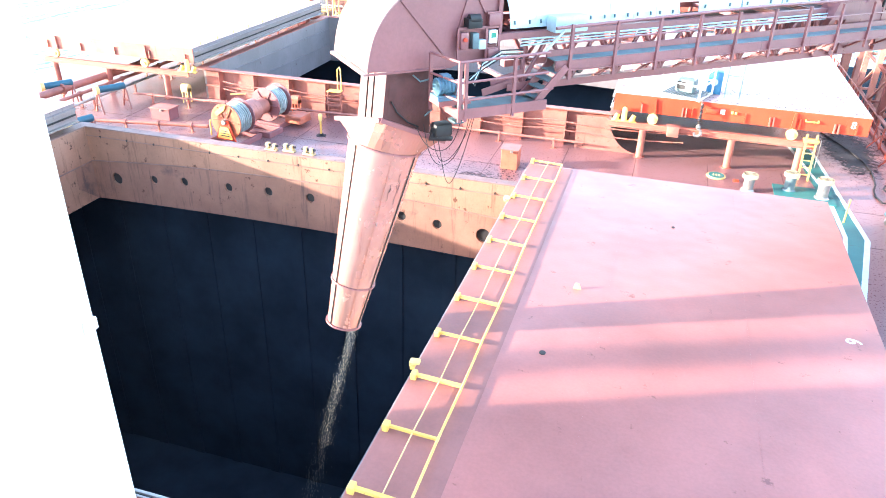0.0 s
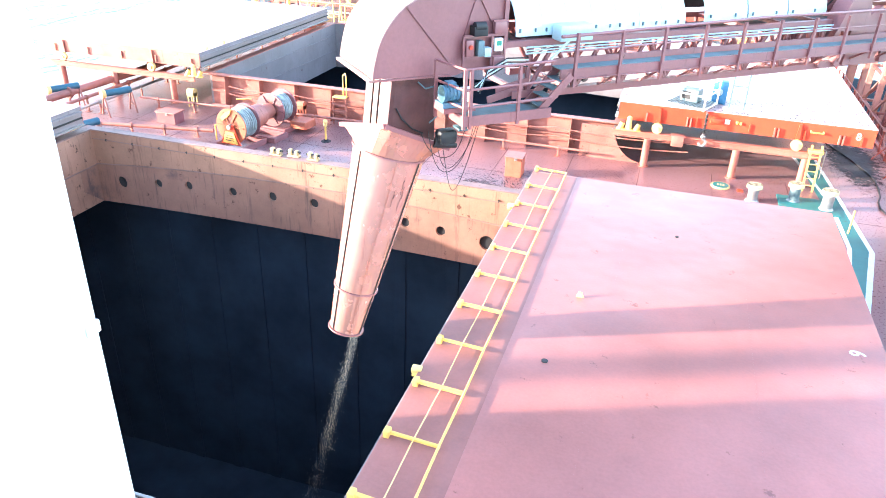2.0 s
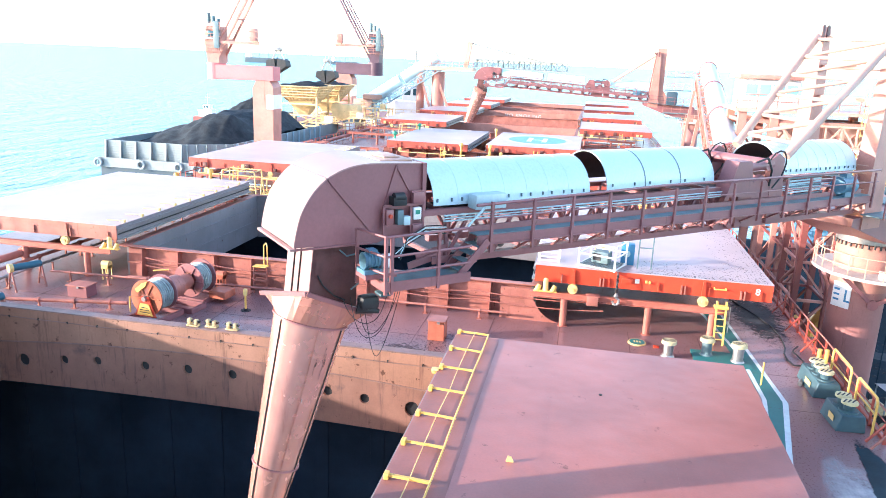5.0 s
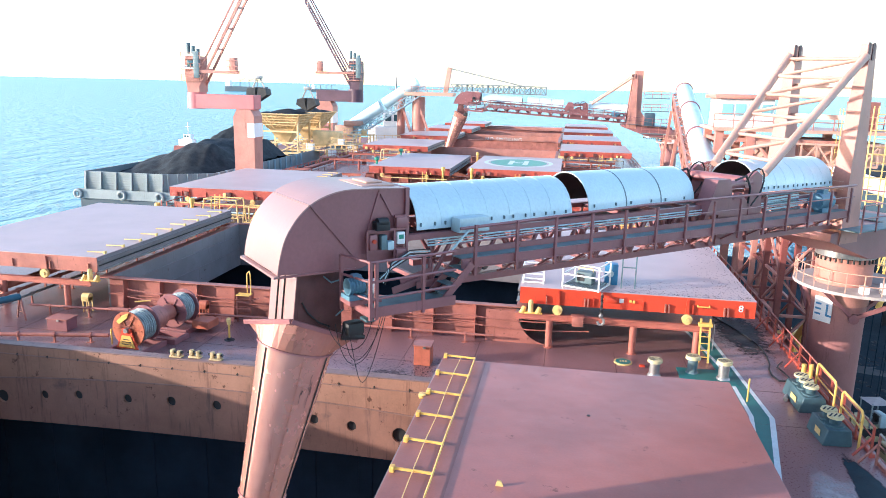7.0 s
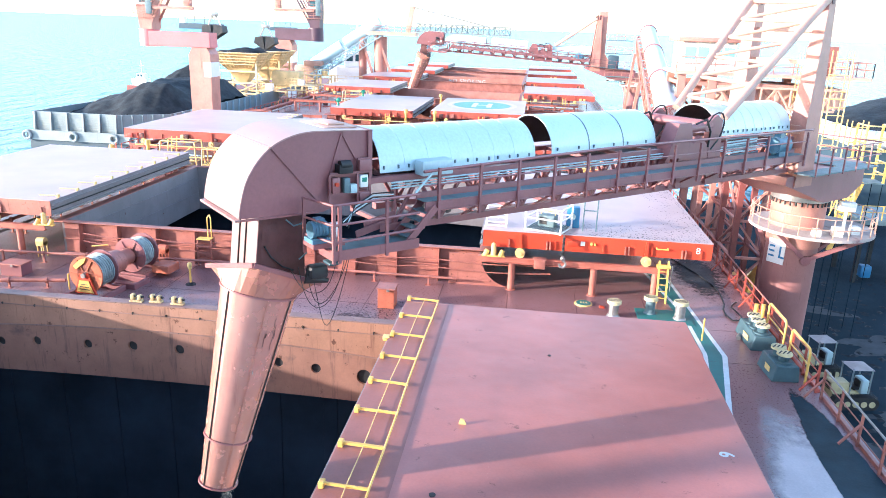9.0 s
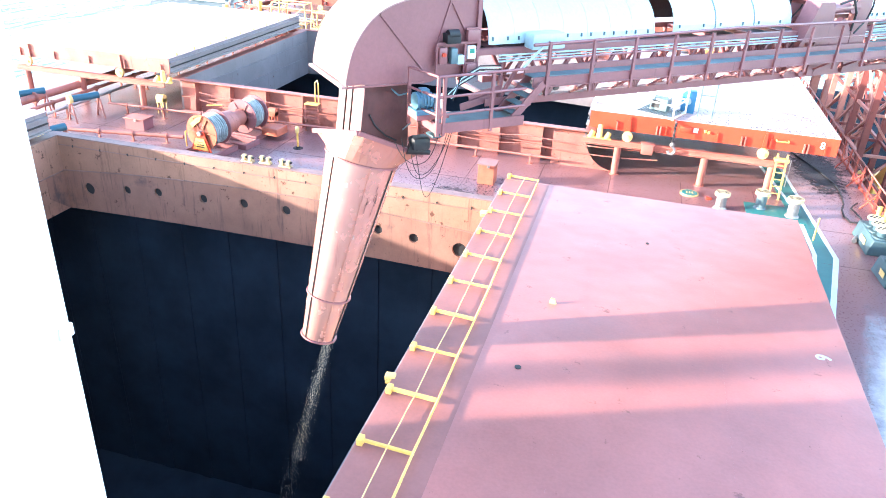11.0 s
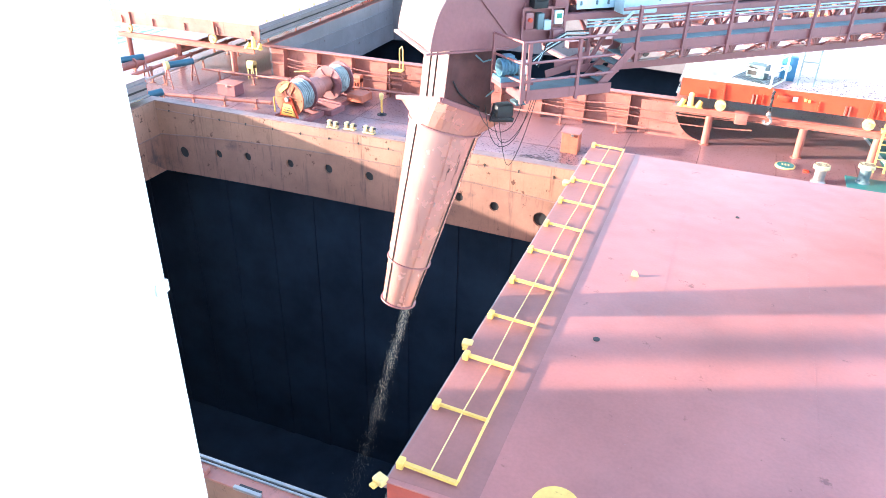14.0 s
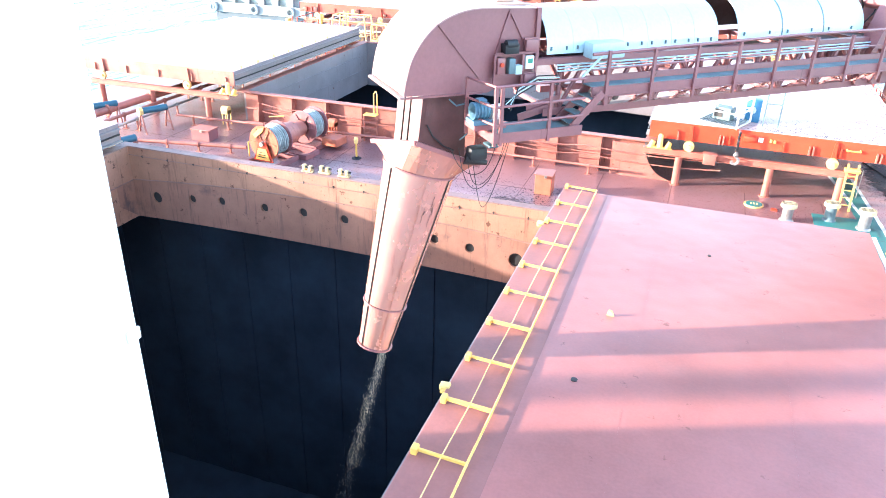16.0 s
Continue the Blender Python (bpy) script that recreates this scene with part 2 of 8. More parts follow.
SEA = sea_material()


# ---- mesh helpers ----
def box(bm, cx, cy, cz, sx, sy, sz, rz=0.0, bev=0.0, m=None):
    """A box of size (sx, sy, sz) about its centre."""
    mm = Matrix.Translation((cx, cy, cz)) @ Matrix.Rotation(radians(rz), 4, "Z")
    if m is not None:
        mm = m
    r = bmesh.ops.create_cube(bm, size=1.0, matrix=mm @ Matrix.Diagonal((sx, sy, sz, 1)))
    if bev:
        es = list({e for v in r["verts"] for e in v.link_edges})
        bmesh.ops.bevel(bm, geom=es, offset=bev, segments=2, affect="EDGES", profile=0.5)
    return bm


def span(bm, x0, x1, y0, y1, z0, z1, bev=0.0):
    return box(bm, (x0 + x1) / 2, (y0 + y1) / 2, (z0 + z1) / 2, x1 - x0, y1 - y0, z1 - z0, 0, bev)


def along(p, q):
    p, q = Vector(p), Vector(q)
    return Matrix.Translation((p + q) / 2) @ (q - p).to_track_quat("Z", "Y").to_matrix().to_4x4(), (q - p).length


def rod(bm, p, q, r, r2=None, seg=10):
    """A round bar or cone from p to q."""
    m, d = along(p, q)
    bmesh.ops.create_cone(bm, cap_ends=True, segments=seg, radius1=r, radius2=r if r2 is None else r2, depth=d, matrix=m)
    return bm


def bar(bm, p, q, w, h=None):
    """A square or flat bar from p to q."""
    m, d = along(p, q)
    return box(bm, 0, 0, 0, w, h or w, d, m=m)


def path(bm, pts, r, seg=8):
    for a, c in zip(pts, pts[1:]):
        rod(bm, a, c, r, seg=seg)
    for a in pts[1:-1]:
        bmesh.ops.create_icosphere(bm, subdivisions=1, radius=r * 1.02, matrix=Matrix.Translation(a))
    return bm


def prism(bm, pts, vec):
    """A flat outline pushed along vec into a solid."""
    v = [bm.verts.new(p) for p in pts]
    f = bm.faces.new(v)
    r = bmesh.ops.extrude_face_region(bm, geom=[f])
    bmesh.ops.translate(bm, vec=vec, verts=[g for g in r["geom"] if isinstance(g, bmesh.types.BMVert)])
    return bm


def link(name, bm, mat, smooth=False):
    me = bpy.data.meshes.new(name)
    bmesh.ops.recalc_face_normals(bm, faces=bm.faces)
    bm.to_mesh(me)
    bm.free()
    me.materials.append(mat)
    if smooth:
        me.shade_smooth()
        me.set_sharp_from_angle(angle=radians(38))
    return new(name, me)


def part(name, bm, mat, parent, label="", smooth=True):
    ob = link(name, bm, mat, smooth)
    ob.parent = parent
    return tagged(ob, label)


def thing(name, m, label, category, group="", kind=""):
    ob = new(name)
    ob.empty_display_size = 0.3
    ob.matrix_world = m
    return tagged(ob, label, category, group, kind)


def setting(name, bm, mat, label, category="", smooth=False):
    return tagged(link(name, bm, mat, smooth), label, category or name.split("_")[0], kind="structure")


NB = bmesh.new


def flecks(name, items, mat, label, category):
    """Many tiny lumps (x, y, z, sx, sy, sz) in one mesh."""
    base = ((1, 0, 0), (-1, 0, 0), (0, 1, 0), (0, -1, 0), (0, 0, 1), (0, 0, -1))
    tri = ((0, 2, 4), (2, 1, 4), (1, 3, 4), (3, 0, 4), (2, 0, 5), (1, 2, 5), (3, 1, 5), (0, 3, 5))
    vs, fs = [], []
    for x, y, z, a, c, d in items:
        k = len(vs)
        w = math.sin(91.7 * x + 37.3 * y) * 3
        co, si = math.cos(w), math.sin(w)
        vs += [(x + a * p * co - c * q * si, y + a * p * si + c * q * co, z + d * r) for p, q, r in base]
        fs += [(k + i, k + j, k + l) for i, j, l in tri]
    me = bpy.data.meshes.new(name)
    me.from_pydata(vs, [], fs)
    me.materials.append(mat)
    return tagged(new(name, me), label, category, kind="stuff")


def at(x, y, z=0.0, rz=0.0):
    return pose(x, y, z, 0, 0, rz)


# ---- sea and ship ----
SEA_Z = -8.0
bm = NB()
for a in ((-2000, -35.6, -1500, 2000), (10.8, 2000, -1500, 2000), (-35.6, 10.8, -1500, -24.1), (-35.6, 10.8, 240.1, 2000)):
    bm.faces.new([bm.verts.new((x, y, SEA_Z)) for x, y in ((a[0], a[2]), (a[1], a[2]), (a[1], a[3]), (a[0], a[3]))])
inner = [(-2000, -1500), (2000, -1500), (2000, 2000), (-2000, 2000)]
outer = [(-3300, -3000), (3300, -3000), (3300, 3400), (-3300, 3400)]
for k in range(4):
    a, c = inner[k], inner[(k + 1) % 4]
    d, e = outer[(k + 1) % 4], outer[k]
    bm.faces.new([bm.verts.new((x, y, z)) for (x, y), z in ((a, SEA_Z), (c, SEA_Z), (d, 11.5), (e, 11.5))])
setting("water", bm, SEA, "cyan sea with small ripples running to the horizon", "sea")

PORT, STARBOARD = -35.7, 10.9
OPEN_X, OPEN_WIDE = (-22.3, -3.2), (-23.4, -2.0)
HATCHES = [(7.5, 23.3), (33.8, 49.2), (58.6, 74.0), (83.8, 99.2), (109.6, 125.0), (135.0, 150.4), (160.4, 175.8), (185.8, 201.2)]
END = 240.0
strips = [(PORT, OPEN_WIDE[0] - 0.12, -24, END), (OPEN_WIDE[1] + 0.12, STARBOARD, -24, END)]
for a, c in ((OPEN_WIDE[0] - 0.12, OPEN_X[0] - 0.12), (OPEN_X[1] + 0.12, OPEN_WIDE[1] + 0.12)):
    strips.append((a, c, HATCHES[0][0] - 0.12, HATCHES[0][1] + 0.12))
edges = [-24] + [v for h in HATCHES for v in (h[0] - 0.12, h[1] + 0.12)] + [END]
for a, c in zip(edges[::2], edges[1::2]):
    strips.append((OPEN_WIDE[0] - 0.12, OPEN_WIDE[1] + 0.12, a, c))
for a in strips:
    bm = NB()
    span(bm, *a, -1.1, 0)
    setting("floor_deck", bm, DECK, "red oxide painted steel main deck with coal dust and wet patches", "ship deck")
bm = NB()
for x in (PORT + 0.15, STARBOARD - 0.15):
    span(bm, x - 0.15, x + 0.15, -24, END, SEA_Z - 1, -1.1)
span(bm, PORT, STARBOARD, -24.3, -24, SEA_Z - 1, 0)
span(bm, PORT, STARBOARD, END, END + 0.3, SEA_Z - 1, 0)
setting("wall_hull", bm, HULL, "red painted hull side plating above the water", "hull")
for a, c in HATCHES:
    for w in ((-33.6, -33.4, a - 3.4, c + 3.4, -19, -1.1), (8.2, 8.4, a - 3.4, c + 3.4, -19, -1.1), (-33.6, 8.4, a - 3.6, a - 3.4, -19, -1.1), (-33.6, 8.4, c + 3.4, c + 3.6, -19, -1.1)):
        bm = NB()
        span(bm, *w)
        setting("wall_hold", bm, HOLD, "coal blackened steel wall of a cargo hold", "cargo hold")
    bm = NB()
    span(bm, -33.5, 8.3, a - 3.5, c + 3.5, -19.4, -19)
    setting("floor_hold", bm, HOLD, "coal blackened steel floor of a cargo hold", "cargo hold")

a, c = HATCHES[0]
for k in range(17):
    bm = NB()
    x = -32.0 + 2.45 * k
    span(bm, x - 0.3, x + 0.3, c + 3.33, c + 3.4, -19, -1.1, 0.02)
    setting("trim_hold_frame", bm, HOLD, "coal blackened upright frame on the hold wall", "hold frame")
# Pale sheets stand for faint patches of light on the hold floor.
for x, y, w, d, r in ((-15.6, 17.5, 2.1, 1.6, 0.3), (-11.9, 18.6, 1.0, 2.2, -0.1), (-18.5, 22.0, 1.4, 1.0, 0.5)):
    t = thing("hold_plate", at(x, y, -19, 57.3 * r), "pale sheet for a patch of light on the hold floor", "plate", "hold plates")
    bm = NB()
    span(bm, -w / 2, w / 2, -d / 2, d / 2, 0, 0.05, 0.01)
    part("plate", bm, LIGHT_PATCH, t)


def plate_with_holes(bm, outline, holes, r, y, thick):
    """An upright plate at y with round holes through it. Outline and holes as (x, z)."""
    es = []
    def loop(pts):
        v = [bm.verts.new((x, y, z)) for x, z in pts]
        es.extend(bm.edges.new((v[i], v[(i + 1) % len(v)])) for i in range(len(v)))
    loop(outline)
    for (x, z), q in zip(holes, r):
        loop([(x + q * math.cos(k * math.tau / 20), z + 1.06 * q * math.sin(k * math.tau / 20)) for k in range(20)])
    fs = bmesh.ops.triangle_fill(bm, use_beauty=True, edges=es)["geom"]
    fs = [f for f in fs if isinstance(f, bmesh.types.BMFace)]
    ex = bmesh.ops.extrude_face_region(bm, geom=fs)
    bmesh.ops.translate(bm, vec=(0, thick, 0), verts=[g for g in ex["geom"] if isinstance(g, bmesh.types.BMVert)])


HOLES = [(-21.16, -0.37, 0.24), (-19.33, -0.15, 0.17), (-17.87, -0.02, 0.17), (-15.82, 0.03, 0.17), (-14.04, 0.11, 0.18), (-12.23, 0.12, 0.18), (-10.36, 0.06, 0.18), (-8.49, -0.04, 0.18), (-7.08, -0.15, 0.18), (-5.31, -0.32, 0.27)]


def camber(x, mid, side):
    return mid + (side - mid) * ((x + 12.7) / 10.2) ** 2


def coaming(i, y0, y1, top, mat):
    x0, x1 = OPEN_WIDE if i else OPEN_X
    c = thing("hatch_coaming", at((x0 + x1) / 2, y0), "steel hatch coaming with round drain holes round an open cargo hold" if i < 2 else "red steel hatch coaming round a cargo hold", "coaming", "hatch coamings", "structure")
    ox, oy = (x0 + x1) / 2, y0
    n = 18
    xs = [x0 + (x1 - x0) * k / n for k in range(n + 1)]
    bm = NB()
    outline = [(x - ox, camber(x, -1.24, -1.42)) for x in xs] + [(x1 - ox, top), (x0 - ox, top)]
    hl = [(x - ox, z) for x, z, _ in HOLES] if i < 2 else []
    plate_with_holes(bm, outline, hl, [q for _, _, q in HOLES], y1 - oy, 0.12)
    part("coaming_plate", bm, mat, c, smooth=False)
    bm = NB()
    outline = [(x - ox, camber(x, -1.24, -1.42)) for x in xs] + [(x1 - ox, top), (x0 - ox, top)]
    plate_with_holes(bm, outline, [], [], y0 - oy - 0.12, 0.12)
    part("coaming_plate", bm, FADED if i else mat, c, smooth=False)
    for x, s in ((x0, -1), (x1, 1)):
        bm = NB()
        span(bm, min(x, x + 0.12 * s) - ox, max(x, x + 0.12 * s) - ox, -0.12, y1 - y0 + 0.12, -1.4, top)
        part("coaming_plate", bm, GREY if i == 1 else mat, c, smooth=False)
        if i == 1 and s < 0:
            for z in (0.95, -0.1):
                bm = NB()
                bar(bm, (x + 0.025 - ox, 0.1, z), (x + 0.025 - ox, y1 - y0 - 0.1, z - 0.12), 0.05, 0.07)
                part("stiffener", bm, GREY, c)
    # stiffener bead that follows the camber on the far inner face, and the corner gussets
    bm = NB()
    for a, d in zip(xs, xs[1:]):
        bar(bm, (a - ox, y1 - oy - 0.015, camber(a, 0.77, 0.24)), (d - ox, y1 - oy - 0.015, camber(d, 0.77, 0.24)), 0.045, 0.04)
    part("stiffener", bm, FLANGE if i == 0 else mat, c)
    if i == 0:
        bm = NB()
        bar(bm, (x0 - ox, y1 - oy - 0.012, 1.42), (x1 - ox, y1 - oy - 0.012, 1.36), 0.03, 0.03)
        part("weld_bead", bm, FLANGE, c)
        for x, s in ((x0, 1), (x1, -1)):
            bm = NB()
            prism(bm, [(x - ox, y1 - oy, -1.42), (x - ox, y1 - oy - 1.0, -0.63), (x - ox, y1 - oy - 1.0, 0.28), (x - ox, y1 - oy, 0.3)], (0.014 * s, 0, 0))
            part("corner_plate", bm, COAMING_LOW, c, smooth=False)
            bm = NB()
            bar(bm, (x - ox + 0.02 * s, 0.1, 0.24), (x - ox + 0.02 * s, y1 - oy - 0.05, 0.28), 0.04, 0.04)
            part("stiffener", bm, FLANGE, c)
    # Black discs put the unlit hollow behind each drain hole into colour.
    if i < 2:
        for x, z, q in HOLES:
            bm = NB()
            rod(bm, (x - ox, y1 - oy + 0.085, z), (x - ox, y1 - oy + 0.115, z), q * 1.08, seg=20)
            part("drain_pocket", bm, BLACK, c)
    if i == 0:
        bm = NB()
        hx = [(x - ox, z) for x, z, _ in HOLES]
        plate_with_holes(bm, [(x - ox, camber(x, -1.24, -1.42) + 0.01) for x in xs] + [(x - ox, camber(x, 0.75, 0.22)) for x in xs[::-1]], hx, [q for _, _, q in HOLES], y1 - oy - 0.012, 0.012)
        part("lower_plate", bm, COAMING_LOW, c, "darker stained lower coaming strake with round drain holes", smooth=False)
    # top flange
    for a in ((x0 - 0.5, x1 + 0.5, y1, y1 + 0.42), (x0 - 0.5, x1 + 0.5, y0 - 0.42, y0), (x0 - 0.5, x0, y0, y1), (x1, x1 + 0.5, y0, y1)):
        bm = NB()
        span(bm, a[0] - ox, a[1] - ox, a[2] - oy, a[3] - oy, top, top + 0.05, 0.012)
        part("flange", bm, FADED if i or a[2] < y0 else FLANGE, c, smooth=False)
    # stays outside, on the near side where the deck shows them
    if 0 < i < 5:
        k = 0
        while x0 + 1 + 2.05 * k < x1:
            x = x0 + 1 + 2.05 * k - ox
            bm = NB()
            prism(bm, [(x, -0.12, top), (x, -0.5, top), (x, -0.5, top - 0.25), (x, -0.62, 0.0), (x, -0.12, 0.0)], (0.03, 0, 0))
            part("stay", bm, FADED, c, smooth=False)
            k += 1
        bm = NB()
        bar(bm, (x0 - ox, -0.2, 0.75), (x1 - ox, -0.2, 0.75), 0.12, 0.06)
        part("stiffener", bm, FADED, c)
    return c


for i, (a, c) in enumerate(HATCHES):
    coaming(i, a, c, 1.75 if i == 0 else (2.4 if i == 5 else 1.62), COAMING if i == 0 else (TOWER if i > 3 else FADED if i != 1 else GREY))


# edge bar and boxes on the near flange
t = thing("seal_bar", at(-12.7, 7.5, 1.8), "grey steel seal bar along the near hatch edge", "seal bar")
bm = NB()
span(bm, -9.4, 9.4, -0.09, -0.03, 0, 0.06, 0.01)
span(bm, -9.4, 9.4, -0.16, -0.12, 0, 0.04, 0.01)
part("bar", bm, STEEL, t)
bm = NB()
span(bm, -9.4, 9.4, -0.12, -0.09, 0, 0.02)
part("gasket", bm, BLACK, t)
for x, w in ((-7.35, 0.3), (-9.2, 0.3), (-5.0, 0.3)):
    t = thing("flange_block", at(x, 7.17, 1.8), "red steel block on the near coaming flange", "block", "flange blocks")
    bm = NB()
    span(bm, -w / 2, w / 2, -0.06, 0.07, 0, 0.1, 0.015)
    part("block", bm, FADED, t)
t = thing("slot_plate", at(-6.3, 7.12, 1.8), "steel pocket plate with a dark slot on the coaming flange", "plate")
bm = NB()
span(bm, -0.28, 0.28, -0.09, -0.02, 0, 0.07, 0.01)
part("plate", bm, STEEL, t)
bm = NB()
span(bm, -0.22, 0.22, -0.02, 0.06, 0, 0.02)
part("slot", bm, BLACK, t)
for k in range(15):
    x = -21.6 + 1.28 * k
    t = thing("coaming_stud", at(x, 23.3, 1.44), "small dark rusty stud on the inner coaming face", "stud", "coaming studs")
    bm = NB()
    rod(bm, (0, 0, 0), (0, -0.05, 0), 0.028, seg=8)
    box(bm, 0, -0.02, -0.04, 0.03, 0.03, 0.06)
    part("stud", bm, BLACK, t)
# plate seams of the deck
for i, x in enumerate((-31.6, -28.5, -25.4, -22.2, -19.1, -16.0, -12.9, -9.8, -6.7, -3.6, -0.5, 2.6, 5.7)):
    bm = NB()
    span(bm, x - 0.012, x + 0.012, 24.0, 32.9, 0.0, 0.005)
    setting("trim_seam", bm, SEAM, "dark weld seam between deck plates", "weld seam")
for y in (26.4, 29.6):
    bm = NB()
    span(bm, -33, 10.2, y - 0.012, y + 0.012, 0.0, 0.006)
    setting("trim_seam", bm, SEAM, "dark weld seam between deck plates", "weld seam")
# warning painted on a far coaming
cu = bpy.data.curves.new("warning_lettering", "FONT")
cu.body, cu.size, cu.align_x, cu.extrude, cu.space_character = "NO SMOKING", 1.0, "CENTER", 0.004, 1.25
warn = tagged(new("warning_lettering", cu), "pale painted warning lettering on the far coaming", "lettering")
cu.materials.append(LINE)
warn.matrix_world = pose(-13.2, 150.36, 1.25, 90, 0, 0)


# ---- hatch covers ----
def number_plate(cx, y, z, digit, size, parent, m=None):
    cu = bpy.data.curves.new("cover_number", "FONT")
    cu.body, cu.size, cu.align_x, cu.align_y, cu.extrude = digit, size, "CENTER", "CENTER", 0.004
    cu.offset = 0.018 * size
    ob = new("cover_number", cu)
    ob.data.materials.append(LINE)
    ob.parent = parent
    ob.matrix_basis = m or pose(cx, y, z, 90, 0, 0)
    return ob


def hatch_cover(x0, x1, y0, y1, top=2.8, inner="right", detail=2, mat=None, side=None, label="", group="hatch covers"):
    """A side rolling steel cover; inner names the side that meets its twin and carries the folded rail."""
    w, d, th = x1 - x0, y1 - y0, 0.80
    t = thing("hatch_cover", at(x0, y0, top - th), label, "hatch cover", group)
    mat, side = mat or COVER_FAR, side or FADED
    bm = NB()
    span(bm, 0, w, 0, d, th - 0.03, th, 0.01)
    part("top_plate", bm, mat, t, smooth=False)
    for name, a, sm in (("side_plate", (0.02, w - 0.02, 0.015, 0.05), side), ("side_plate", (0.02, w - 0.02, d - 0.05, d - 0.015), side),
                        ("end_plate", (0.015, 0.05, 0.05, d - 0.05), GREY if inner == "left" or detail < 2 else side), ("end_plate", (w - 0.05, w - 0.015, 0.05, d - 0.05), GREY if inner == "right" else side)):
        bm = NB()
        span(bm, *a, 0, th - 0.03)
        part(name, bm, sm, t, smooth=False)
    bm = NB()
    span(bm, 0.06, w - 0.06, 0.06, d - 0.06, 0.05, 0.08)
    part("bottom_plate", bm, BLACK, t, smooth=False)
    # seal channels along the meeting edge
    xe = w if inner == "right" else 0
    sg = 1 if inner == "right" else -1
    for z, h, o in ((0.52, 0.10, 0.10), (0.30, 0.06, 0.07), (0.02, 0.07, 0.14)):
        bm = NB()
        span(bm, min(xe, xe + sg * o), max(xe, xe + sg * o), 0.1, d - 0.1, z, z + h, 0.01)
        part("seal_channel", bm, GREY if z > 0.4 else (BLACK if z > 0.1 else STEEL), t, smooth=False)
    # wheels with brackets on the near and far sides
    for x in (w * 0.17, w * 0.72):
        for y, s in ((0.0, -1), (d, 1)):
            if detail < 2 and s > 0:
                continue
            bm = NB()
            rod(bm, (x, y + s * 0.10, -0.18), (x, y + s * 0.26, -0.18), 0.23, seg=20)
            rod(bm, (x, y + s * 0.26, -0.18), (x, y + s * 0.33, -0.18), 0.09, seg=12)
            wh = part("wheel", bm, PALE_YELLOW, t)
            bm = NB()
            prism(bm, [(x - 0.1, y, -0.12), (x + 0.1, y, -0.12), (x + 0.05, y, 0.7), (x - 0.05, y, 0.7)], (0, s * 0.1, 0))
            part("wheel_bracket", bm, side, t, smooth=False)
    if detail >= 2:
        for x in [1.2 + 2.2 * k for k in range(int((w - 1.4) / 2.2) + 1)]:
            bm = NB()
            span(bm, x - 0.03, x + 0.03, -0.07, 0.015, 0.05, 0.45)
            part("rib", bm, side, t, smooth=False)
    return t


def folded_rail(cx, side, y0, n, step, top, heavy, parent_label, mat, thin):
    """A hinged guard rail lying flat on a cover: uprights across, two long rails."""
    r = thing("folded_guard_rail", at(cx, y0, top), parent_label, "guard rail", "folded guard rails")
    rng = random.Random(5)
    for k in range(n):
        y = k * step
        h = k in heavy
        bm = NB()
        w = 0.075 if h else 0.045
        bar(bm, (0, y, 0.09), (side * 1.0, y - 0.05 + rng.uniform(-0.02, 0.02), 0.07), w, 0.06)
        part("upright", bm, mat, r, smooth=False)
        bm = NB()
        span(bm, -0.06, 0.06, y - 0.09, y + 0.09, 0, 0.15, 0.02)
        part("hinge_block", bm, mat, r, smooth=False)
    for o, rad in ((1.0, 0.026), (0.52, 0.013)) if thin else ():
        pts = [(side * (o + (rng.uniform(-0.02, 0.02) if k else 0.0)), k * step - 0.05 * o, 0.10 if o > 0.6 else 0.085) for k in range(n)]
        for p, q in zip(pts, pts[1:]):
            bm = NB()
            rod(bm, p, q, rad, seg=6)
            part("rail", bm, mat if o > 0.6 else thin, r)
    return r


# the near starboard cover, number 6
# Sides take the darker red so their shade is in the colour.
near = hatch_cover(-3.8, 5.5, 7.4, 23.1, 2.8, "left", 2, COVER, RED_SIDE, "pinkish red steel hatch cover with weld seams, rolled open to starboard")
for x, a, c in ((3.4, 0.3, 15.4), (6.52, 0.3, 15.4)):
    bm = NB()
    bar(bm, (x, a, 0.80), (x, c, 0.80), 0.014, 0.006)
    part("weld_seam", bm, COVER, near)
# Darker sheet paints in the band of shade beside the folded rail.
bm = NB()
span(bm, 0.02, 1.5, 0.1, 15.6, 0.80, 0.804)
part("walkway_strip", bm, SHADE_BAND, near, "darker strip along the edge, shade put into its colour", smooth=False)
number_plate(0, 0, 0, "6", 0.46, near, pose(8.68, 7.7, 0.803, 0, 0, -90))
folded_rail(-3.70, 1, 7.79, 11, 1.538, 2.8, (0, 2, 4), "folded yellow guard rail lying flat on the hatch cover edge", YELLOW, PALE_YELLOW)
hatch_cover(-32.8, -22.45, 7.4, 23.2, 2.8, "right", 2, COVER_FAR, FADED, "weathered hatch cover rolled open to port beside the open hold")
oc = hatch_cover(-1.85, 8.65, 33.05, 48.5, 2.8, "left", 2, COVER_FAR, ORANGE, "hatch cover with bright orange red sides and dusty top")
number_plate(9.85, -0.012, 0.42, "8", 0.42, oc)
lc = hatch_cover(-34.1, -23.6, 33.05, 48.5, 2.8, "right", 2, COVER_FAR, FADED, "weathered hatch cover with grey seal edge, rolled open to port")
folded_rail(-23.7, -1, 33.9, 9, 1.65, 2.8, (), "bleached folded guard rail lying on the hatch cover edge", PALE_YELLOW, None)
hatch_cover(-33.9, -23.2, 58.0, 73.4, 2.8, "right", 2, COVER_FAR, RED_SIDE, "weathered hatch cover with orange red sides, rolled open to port")
